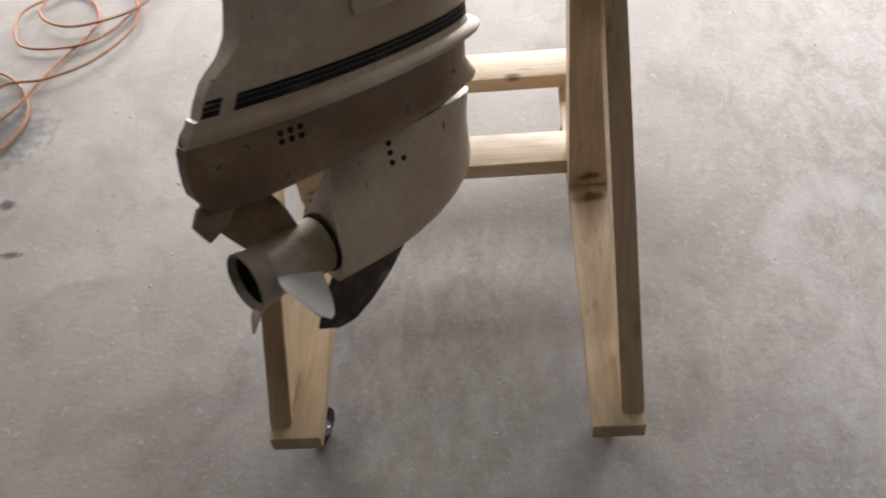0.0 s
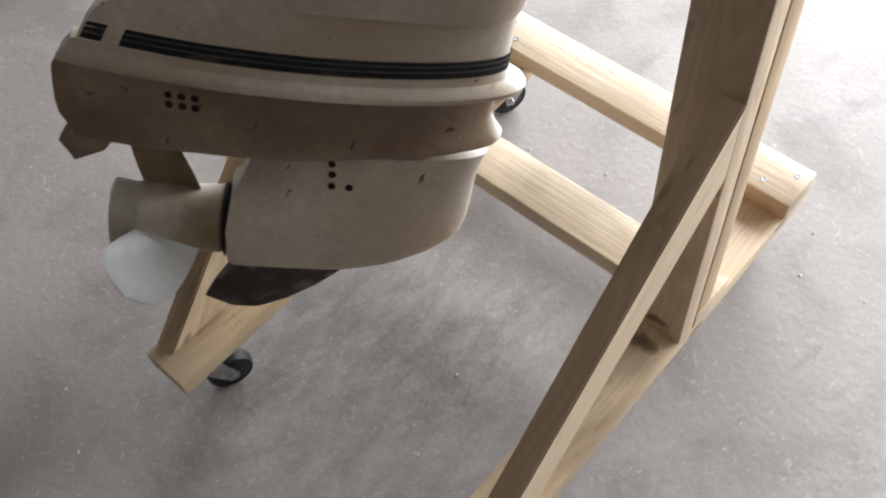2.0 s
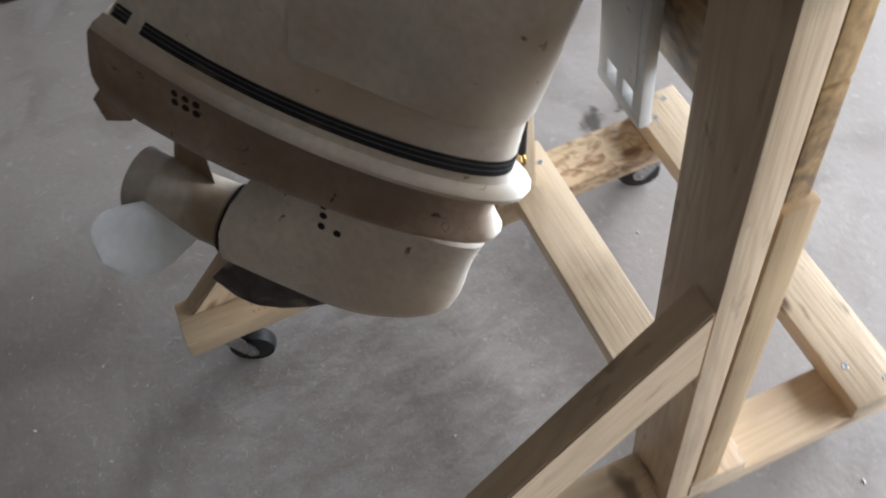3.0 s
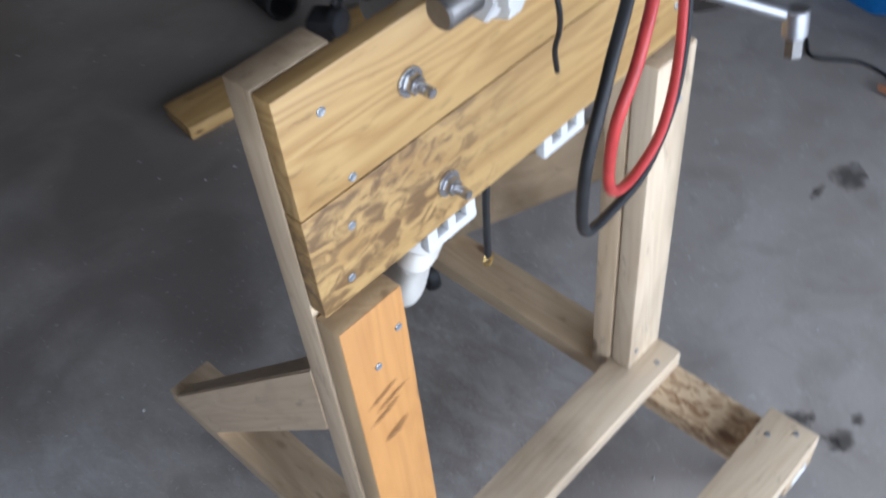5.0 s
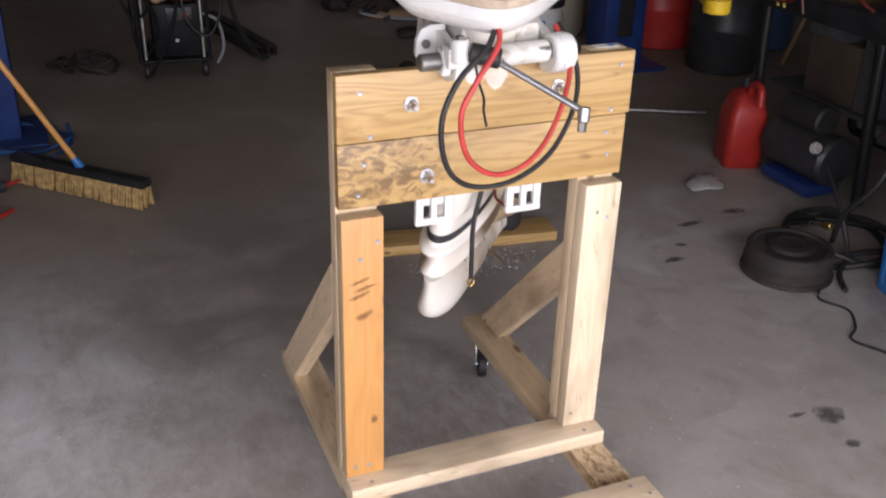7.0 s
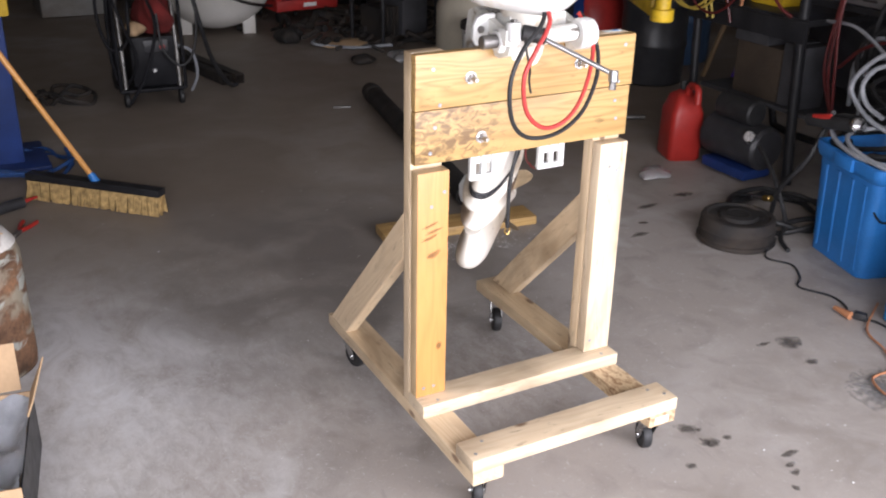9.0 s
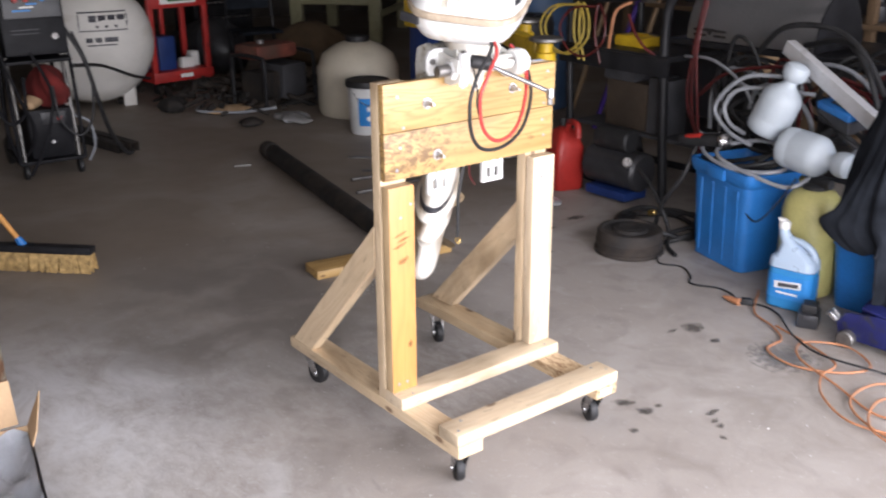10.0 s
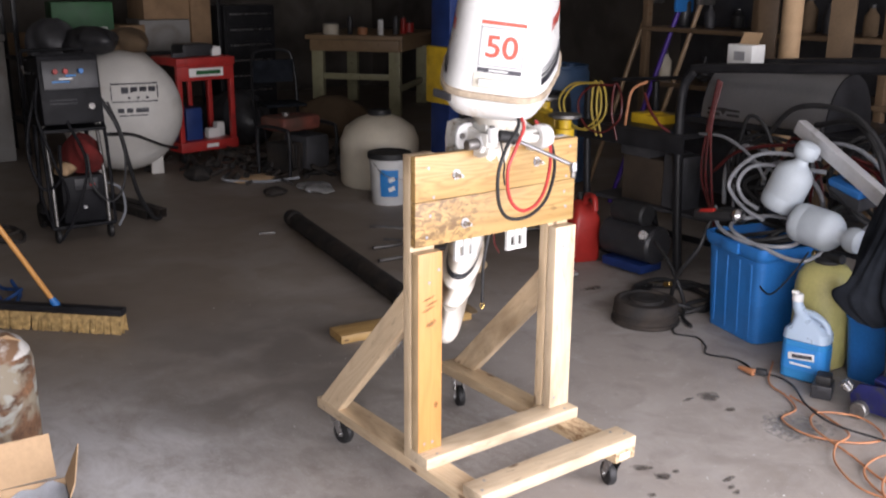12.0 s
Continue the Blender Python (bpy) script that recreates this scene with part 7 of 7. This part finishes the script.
# push broom
br = thing("push_broom", Matrix(), "push broom with tan bristles and a long orange handle", "broom")
e1, e2 = Vector((1.02, -2.55, 0)), Vector((0.53, -2.06, 0))
bx_ = (e2 - e1).normalized()
by_ = Vector((-bx_.y, bx_.x, 0))
bm_ = Matrix((bx_, by_, Vector((0, 0, 1)))).transposed().to_4x4()
bm_.translation = (e1 + e2) / 2
ln = (e2 - e1).length
part("block", box((ln, 0.06, 0.035), (0, 0, 0.105), 0.008), BLACK_PAINT, br, "", bm_)
bris = bmesh.new()
rnd = random.Random(5)
for i in range(90):
    for k in range(5):
        x = -ln / 2 + 0.01 + (ln - 0.02) * (i + rnd.uniform(-0.4, 0.4)) / 89
        y = -0.022 + 0.011 * k
        dx, dy = rnd.uniform(-0.012, 0.012), (k - 2) * 0.007 + rnd.uniform(-0.006, 0.006)
        a = [bris.verts.new(v) for v in ((x - 0.005, y - 0.004, 0.09), (x + 0.005, y - 0.004, 0.09), (x, y + 0.006, 0.09))]
        b = [bris.verts.new(v) for v in ((x - 0.006 + dx, y - 0.005 + dy, 0.004), (x + 0.006 + dx, y - 0.005 + dy, 0.004), (x + dx, y + 0.007 + dy, 0.004))]
        for q in range(3):
            bris.faces.new((a[q], a[(q + 1) % 3], b[(q + 1) % 3], b[q]))
part("bristles", bris, BRISTLE, br, "tan bristles", bm_)
hm = along((0.765, -2.30, 0.115), (1.28, -2.32, 1.12))
part("handle", lathe([(0.012, 0), (0.0125, 0.01), (0.0125, 1.12), (0.009, 1.13)], 12), HANDLE, br, "orange-brown wooden handle", hm)
part("socket", lathe([(0.018, -0.02), (0.018, 0.03), (0.013, 0.05)], 12), BLUE, br, "blue socket", hm)
hose("air_line", coil(1.0, -3.0, 0.02, 0.22, 2.6, random.Random(9), 0.10), 0.010, BLUE_HOSE, "blue air line coiled on the floor", "hose")
tl = thing("sealant_tube", pose(1.16, -2.38, 0, 0, 0, 25), "black and white sealant tube lying on the floor", "tube")
part("barrel", rod((-0.10, 0, 0.026), (0.10, 0, 0.026), 0.025, 16), DARK, tl)
part("sleeve", rod((0.03, 0, 0.026), (0.101, 0, 0.026), 0.0262, 16), PAPER, tl, "white sleeve")
part("nozzle", lathe([(0.011, 0), (0.004, 0.07)], 10, along((-0.10, 0, 0.026), (-0.17, 0, 0.03))), RED, tl, "red nozzle")
tl = thing("pliers", pose(1.12, -2.12, 0, 0, 0, 60), "pliers with red grips on the floor", "pliers")
part("grip", tube([(-0.10, 0.03, 0.01), (-0.05, 0.022, 0.01), (0, 0.004, 0.01)], 0.009, 8), RED, tl)
part("grip", tube([(-0.10, -0.03, 0.01), (-0.05, -0.022, 0.01), (0, -0.004, 0.01)], 0.009, 8), RED, tl)
part("jaw", box((0.07, 0.022, 0.014), (0.035, 0, 0.01), 0.004), DULL_STEEL, tl)

# rusty gas cylinder and open carton at the side
cy = thing("gas_cylinder", pose(1.33, -1.00, 0) @ Matrix.Diagonal((0.96, 0.96, 0.93, 1)), "rusty grey steel gas cylinder standing upright", "gas cylinder")
part("shell", lathe([(0.13, 0), (0.142, 0.01), (0.145, 0.04), (0.145, 0.42), (0.135, 0.46), (0.11, 0.495), (0.07, 0.52), (0.035, 0.53)], 36), RUST, cy, "", None, 60)
part("shoulder", lathe([(0.1355, 0.462), (0.112, 0.498), (0.072, 0.523), (0.04, 0.533)], 36, None, False), material("chipped_white", (0.5, 0.48, 0.45), 0.7, var=0.15, scale=12, color2=(0.16, 0.09, 0.05), mask=(0.5, 0.6)), cy, "chipped white shoulder")
part("collar", lathe([(0.036, 0.53), (0.04, 0.54), (0.036, 0.57)], 18), DULL_STEEL, cy)
part("valve", rod((-0.03, 0, 0.585), (0.05, 0, 0.585), 0.016, 10), BRASS, cy)
part("plate", box((0.07, 0.05, 0.003), (-0.06, 0.045, 0.512), 0.001, pose(0, 0, 0, 30, -35, 30)), CARD, cy, "tan tag with black rim")
cb = thing("carton", pose(1.25, -0.50, 0, 0, 0, -10), "open cardboard carton lined with crumpled white plastic", "box")
CW, CL, CH = 0.32, 0.44, 0.175
part("back_panel", box((CW, 0.004, CH), (CW / 2, 0, CH / 2), 0.0), CARD, cb)
part("front_panel", box((CW, 0.004, CH), (CW / 2, CL, CH / 2), 0.0), CARD, cb)
part("side_panel", box((0.004, CL - 0.006, CH), (0.0, CL / 2, CH / 2), 0.0), BLACK_PAINT, cb, "dark printed side")
part("side_panel", box((0.004, CL - 0.006, CH), (CW, CL / 2, CH / 2), 0.0), CARD, cb)
part("base", box((CW - 0.008, CL - 0.008, 0.004), (CW / 2, CL / 2, 0.004), 0.0), CARD, cb)
part("flap", box((CW - 0.03, 0.004, 0.13), (0, 0, 0.065), 0.0), CARD, cb, "", Matrix.Translation((CW / 2 + 0.01, 0, CH + 0.002)) @ pose(0, 0, 0, 24, 3, 0))
part("flap", prism([(0, 0), (0.13, 0), (0.12, 0.04), (0.0, 0.11)], 0.004, Matrix.Translation((0.0, 0.005, CH + 0.002)) @ pose(0, 0, 0, 0, -24, 0) @ Matrix(((0, 0, 1, 0), (1, 0, 0, 0), (0, 1, 0, 0), (0, 0, 0, 1)))), CARD, cb, "small torn flap")
bm = bmesh.new()
rnd = random.Random(77)
ph = [rnd.uniform(0, 6.28) for _ in range(8)]
gx, gy = 18, 24
rows_ = []
for a in range(gy + 1):
    row = []
    for b in range(gx + 1):
        u, v = b / gx, a / gy
        rim = max(abs(u - 0.5), abs(v - 0.5)) * 2
        z = 0.11 + 0.052 * rim ** 5 + 0.010 * math.sin(9 * u + 3 * math.sin(5 * v + ph[0]) + ph[1]) + 0.008 * math.sin(13 * v + 2 * math.sin(8 * u + ph[2])) + 0.006 * math.sin(23 * (u + v) + ph[3])
        row.append(bm.verts.new((0.006 + (CW - 0.012) * u, 0.006 + (CL - 0.012) * v, z)))
    rows_.append(row)
for a in range(gy):
    for b in range(gx):
        bm.faces.new((rows_[a][b], rows_[a][b + 1], rows_[a + 1][b + 1], rows_[a + 1][b]))
bmesh.ops.solidify(bm, geom=list(bm.faces), thickness=0.0015)
part("liner", bm, material("plastic_liner", (0.60, 0.62, 0.66), 0.25, var=0.06, scale=12, bump=0.4), cb, "crumpled white plastic liner")
part("inner_carton", box((0.12, 0.16, 0.05), (0.20, 0.24, 0.145), 0.003, pose(0, 0, 0, 6, 4, 12)), PAPER, cb, "small white carton on the liner")

# workbench at the back
wb = thing("workbench", pose(-4.885, -8.25, 0, 0, 0, 41), "rough timber workbench with green-tinted legs", "workbench")
part("top", box((1.66, 1.20, 0.05), (0, 0, 0.925), 0.006), OLD_WOOD, wb)
part("apron", box((1.56, 0.035, 0.13), (0, 0.565, 0.83), 0.004), OLD_WOOD, wb)
part("apron", box((0.035, 1.1, 0.13), (0.79, 0, 0.83), 0.004), OLD_WOOD, wb)
for x, y in ((0.70, 0.48), (0.70, -0.48), (-0.70, 0.48), (-0.70, -0.48)):
    part("leg", box((0.10, 0.14, 0.90), (x, y, 0.451), 0.006), GREEN_WOOD, wb)
part("rail", box((0.04, 0.84, 0.07), (0.70, 0, 0.46), 0.004), GREEN_WOOD, wb)
part("rail", box((1.3, 0.04, 0.07), (0, 0.48, 0.30), 0.004), GREEN_WOOD, wb)
for k, (x, y, h, r, mat, lab) in enumerate(((0.6, -0.35, 0.14, 0.10, POLY_CREAM, "cream tub on the workbench"), (0.62, -0.1, 0.22, 0.035, DARK, "black spray can on the workbench"), (0.6, 0.05, 0.10, 0.06, ORANGE, "orange pot on the workbench"), (0.62, 0.28, 0.2, 0.035, PAPER, "white spray can on the workbench"), (0.45, 0.42, 0.22, 0.034, GREY_METAL, "grey spray can on the workbench"), (0.2, 0.45, 0.2, 0.034, RED, "red spray can on the workbench"), (-0.1, 0.45, 0.13, 0.06, RED_PAINT, "red tin on the workbench"))):
    cn = thing("can", wb.matrix_basis @ Matrix.Translation((x, y, 0.946)), lab, "can", "cans on the workbench")
    part("body", lathe([(r * 0.9, 0), (r, 0.005), (r, h * 0.85), (r * 0.8, h * 0.92)], 18), mat, cn)
    part("cap", lathe([(r * 0.6, h * 0.915), (r * 0.6, h), (r * 0.5, h * 1.01)], 14), DARK, cn)
cn = thing("can", wb.matrix_basis @ Matrix.Translation((0.85, -0.25, 0.0)), "blue spray can under the workbench", "can")
part("body", lathe([(0.035, 0), (0.036, 0.2), (0.028, 0.22)], 18), BLUE, cn)
part("cap", lathe([(0.02, 0.22), (0.02, 0.25)], 12), PAPER, cn)
# folding chair
ch = thing("folding_chair", pose(-2.45, -6.2, 0, 0, 0, -10), "dusty black folding chair", "chair")
part("back_tube", tube([(-0.2, 0.0, 0.02), (-0.22, -0.05, 0.5), (-0.2, -0.1, 0.85), (-0.12, -0.12, 0.93), (0.12, -0.12, 0.93), (0.2, -0.1, 0.85), (0.22, -0.05, 0.5), (0.2, 0.0, 0.02)], 0.014, 8), BLACK_PAINT, ch)
part("backrest", box((0.40, 0.02, 0.22), (0, -0.09, 0.74), 0.008, pose(0, 0, 0, -8)), CLOTH, ch)
part("seat", box((0.40, 0.38, 0.025), (0, 0.12, 0.45), 0.01), CLOTH, ch)
for x in (-0.19, 0.19):
    part("leg", rod((x, 0.34, 0.0), (x, -0.02, 0.46), 0.013, 8), BLACK_PAINT, ch)
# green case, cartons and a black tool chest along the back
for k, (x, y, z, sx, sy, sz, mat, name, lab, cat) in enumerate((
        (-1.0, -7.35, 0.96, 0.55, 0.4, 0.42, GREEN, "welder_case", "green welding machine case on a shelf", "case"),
        (-1.78, -7.4, 0.90, 0.5, 0.45, 0.30, DIM_WHITE, "carton", "white carton on a shelf", "box"),
        (-1.80, -7.4, 1.206, 0.48, 0.45, 0.35, DIM_CARD, "carton", "brown cardboard carton on a white one", "box"),
        (-2.12, -7.35, 0.90, 0.22, 0.4, 0.5, DIM_CARD, "carton", "brown cardboard carton on a shelf", "box"),
        (-1.4, -7.3, 0.90, 0.26, 0.35, 0.26, DIM_CARD, "carton", "brown cardboard carton on a shelf", "box"),
        (-0.55, -7.35, 0.90, 0.3, 0.35, 0.2, DIM_CARD, "carton", "brown cardboard carton on a shelf", "box"))):
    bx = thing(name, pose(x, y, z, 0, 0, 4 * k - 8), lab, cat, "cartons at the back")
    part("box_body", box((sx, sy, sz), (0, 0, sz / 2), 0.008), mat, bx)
    part("tape", box((0.06, sy * 1.004, 0.004), (0, 0, sz + 0.001), 0.0), SHADE_CARD if mat is DIM_CARD else mat, bx)
    if mat is GREEN:
        part("logo_plate", box((0.26, 0.004, 0.09), (-0.08, sy / 2 + 0.002, sz * 0.35), 0.001), PAPER, bx, "white lettering bar")
        part("logo_bar", box((0.24, 0.004, 0.07), (-0.08, sy / 2 + 0.004, sz * 0.35), 0.001), GREEN, bx)
sh = thing("shelf_unit", pose(-1.35, -7.4, 0), "dark steel shelf along the back of the shop", "shelf")
for z in (0.30, 0.88):
    part("shelf", box((2.0, 0.5, 0.03), (0, 0, z), 0.003), GREY_METAL, sh)
for x in (-0.98, 0.98):
    for y in (-0.23, 0.23):
        part("post", box((0.04, 0.04, 1.9), (x, y, 0.95), 0.003), BLACK_PAINT, sh)
tc = thing("tool_chest", pose(-2.75, -7.6, 0, 0, 0, 6), "black rolling tool chest with bright drawer pulls", "tool chest")
part("cabinet", box((0.62, 0.45, 1.25), (0, 0, 0.70), 0.01), BLACK_PAINT, tc)
for i in range(7):
    dr = part("drawer", box((0.56, 0.012, 0.14), (0, 0.229, 0.22 + 0.16 * i), 0.004), BLACK_PAINT, tc)
    part("pull", box((0.5, 0.014, 0.014), (0, 0.238, 0.275 + 0.16 * i), 0.004), STEEL, dr, "bright drawer pull")
for x in (-0.25, 0.25):
    part("wheel", rod((x - 0.02, 0.15, 0.04), (x + 0.02, 0.15, 0.04), 0.04, 14), BLACK, tc)
    part("wheel", rod((x - 0.02, -0.15, 0.04), (x + 0.02, -0.15, 0.04), 0.04, 14), BLACK, tc)
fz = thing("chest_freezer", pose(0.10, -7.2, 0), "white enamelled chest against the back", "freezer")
part("body", box((0.6, 0.6, 1.05), (0, 0, 0.53), 0.02), DIM_WHITE, fz)
part("lid", box((0.62, 0.62, 0.06), (0, 0, 1.09), 0.015), DIM_WHITE, fz)
# tall things leaning by the columns at the back
for k, (x, y, h, mat, lab) in enumerate(((-3.3, -2.6, 1.45, PURPLE, "purple-handled tool leaning on the shelf"), (-3.35, -2.45, 1.5, OLD_WOOD, "wooden-handled shovel leaning on the shelf"), (-3.4, -2.95, 1.5, OLD_WOOD, "wooden-handled rake leaning on the shelf"))):
    lt = thing("long_tool", Matrix(), lab, "tool", "leaning tools")
    part("shaft", rod((x, y, 0.02), (x - 0.35, y + 0.25, h), 0.017, 10), mat, lt)
    part("head", box((0.18, 0.03, 0.22), (x - 0.37, y + 0.262, h + 0.06), 0.01), BLUE if k == 0 else DULL_STEEL, lt)
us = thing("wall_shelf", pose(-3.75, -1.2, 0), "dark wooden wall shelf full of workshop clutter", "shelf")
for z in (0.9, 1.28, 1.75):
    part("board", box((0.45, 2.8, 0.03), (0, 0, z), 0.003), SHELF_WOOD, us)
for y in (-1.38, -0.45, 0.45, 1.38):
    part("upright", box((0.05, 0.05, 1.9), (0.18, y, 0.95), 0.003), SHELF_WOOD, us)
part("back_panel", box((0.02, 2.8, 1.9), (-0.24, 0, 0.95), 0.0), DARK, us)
rnd = random.Random(21)
for k in range(22):
    z = (0.916, 1.296)[k % 2]
    y = -2.5 + 2.6 * (k // 2 + rnd.uniform(0.1, 0.6)) / 11
    r, h = rnd.uniform(0.03, 0.06), rnd.uniform(0.12, 0.26)
    mat = (GREY_METAL, SHADE_CARD, DARK, SHADE_CARD, GREY_METAL, BLACK, DARK, POLY_CREAM)[rnd.randrange(8)]
    cn = thing("bottle", Matrix.Translation((-3.72 + rnd.uniform(-0.08, 0.1), y, z)), "dusty workshop bottle on the wall shelf", "bottle", "bottles on the wall shelf")
    part("body", lathe([(r * 0.9, 0), (r, 0.008), (r, h * 0.65), (r * 0.45, h * 0.82), (r * 0.42, h * 0.9)], 16), mat, cn)
    part("cap", lathe([(r * 0.46, h * 0.89), (r * 0.46, h), (r * 0.4, h * 1.01)], 12), DARK, cn)
cn = thing("carton", Matrix.Translation((-2.75, -1.12, 1.165)), "small open white carton on the rack's top", "box")
part("box_body", box((0.12, 0.16, 0.11), (0, 0, 0.055), 0.003), PAPER, cn)
part("flap", box((0.10, 0.12, 0.004), (-0.03, 0.0, 0.13), 0.0, pose(0, 0, 0, 0, 60, 0)), CARD, cn)
part("print_bar", box((0.004, 0.07, 0.05), (0.061, 0.0, 0.05), 0.0), DECAL_GREY, cn, "grey printed bar")
part("ledge", box((0.14, 0.2, 0.02), (0, 0, -0.012), 0.003), BLACK_PAINT, cn)
for k, (y, mat, lab) in enumerate(((-1.15, CARD, "tan cardboard roll standing behind the rack"),)):
    solo("cardboard_roll", lathe([(0.055, 0), (0.06, 0.004), (0.06, 1.9), (0.05, 1.9), (0.05, 1.2)], 20), mat, lab, "roll", pose(-3.2, y, 0), group="standing rolls")

# loose lines slung between the rack and the tote
rnd = random.Random(31)
for k in range(16):
    mat, lab = ((BLACK, "black rubber hose slung over the rack shelf"), (BLACK, "black rubber hose slung over the rack shelf"), (RED_HOSE, "dark red hose slung over the rack shelf"), (GREY_HOSE, "pale grey hose slung over the rack shelf"))[k % 4]
    x, y, z = rnd.uniform(-2.28, -2.16), rnd.uniform(-0.95, 0.1), rnd.uniform(0.66, 0.84)
    h, ln = rnd.uniform(0.05, 0.16), rnd.uniform(0.25, 0.55)
    hose("slung_hose", [(x, y, z - 0.2), (x + 0.03, y + 0.02, z), (x + 0.06, y + 0.3 * ln, z + h), (x + 0.07, y + 0.7 * ln, z + h * 0.8), (x + 0.06, y + ln, z - 0.05), (x + 0.02, y + ln * 0.95, z - 0.25), (x - 0.04, y + ln * 0.7, z - 0.32)], rnd.uniform(0.006, 0.011), mat, lab, group="slung hoses")
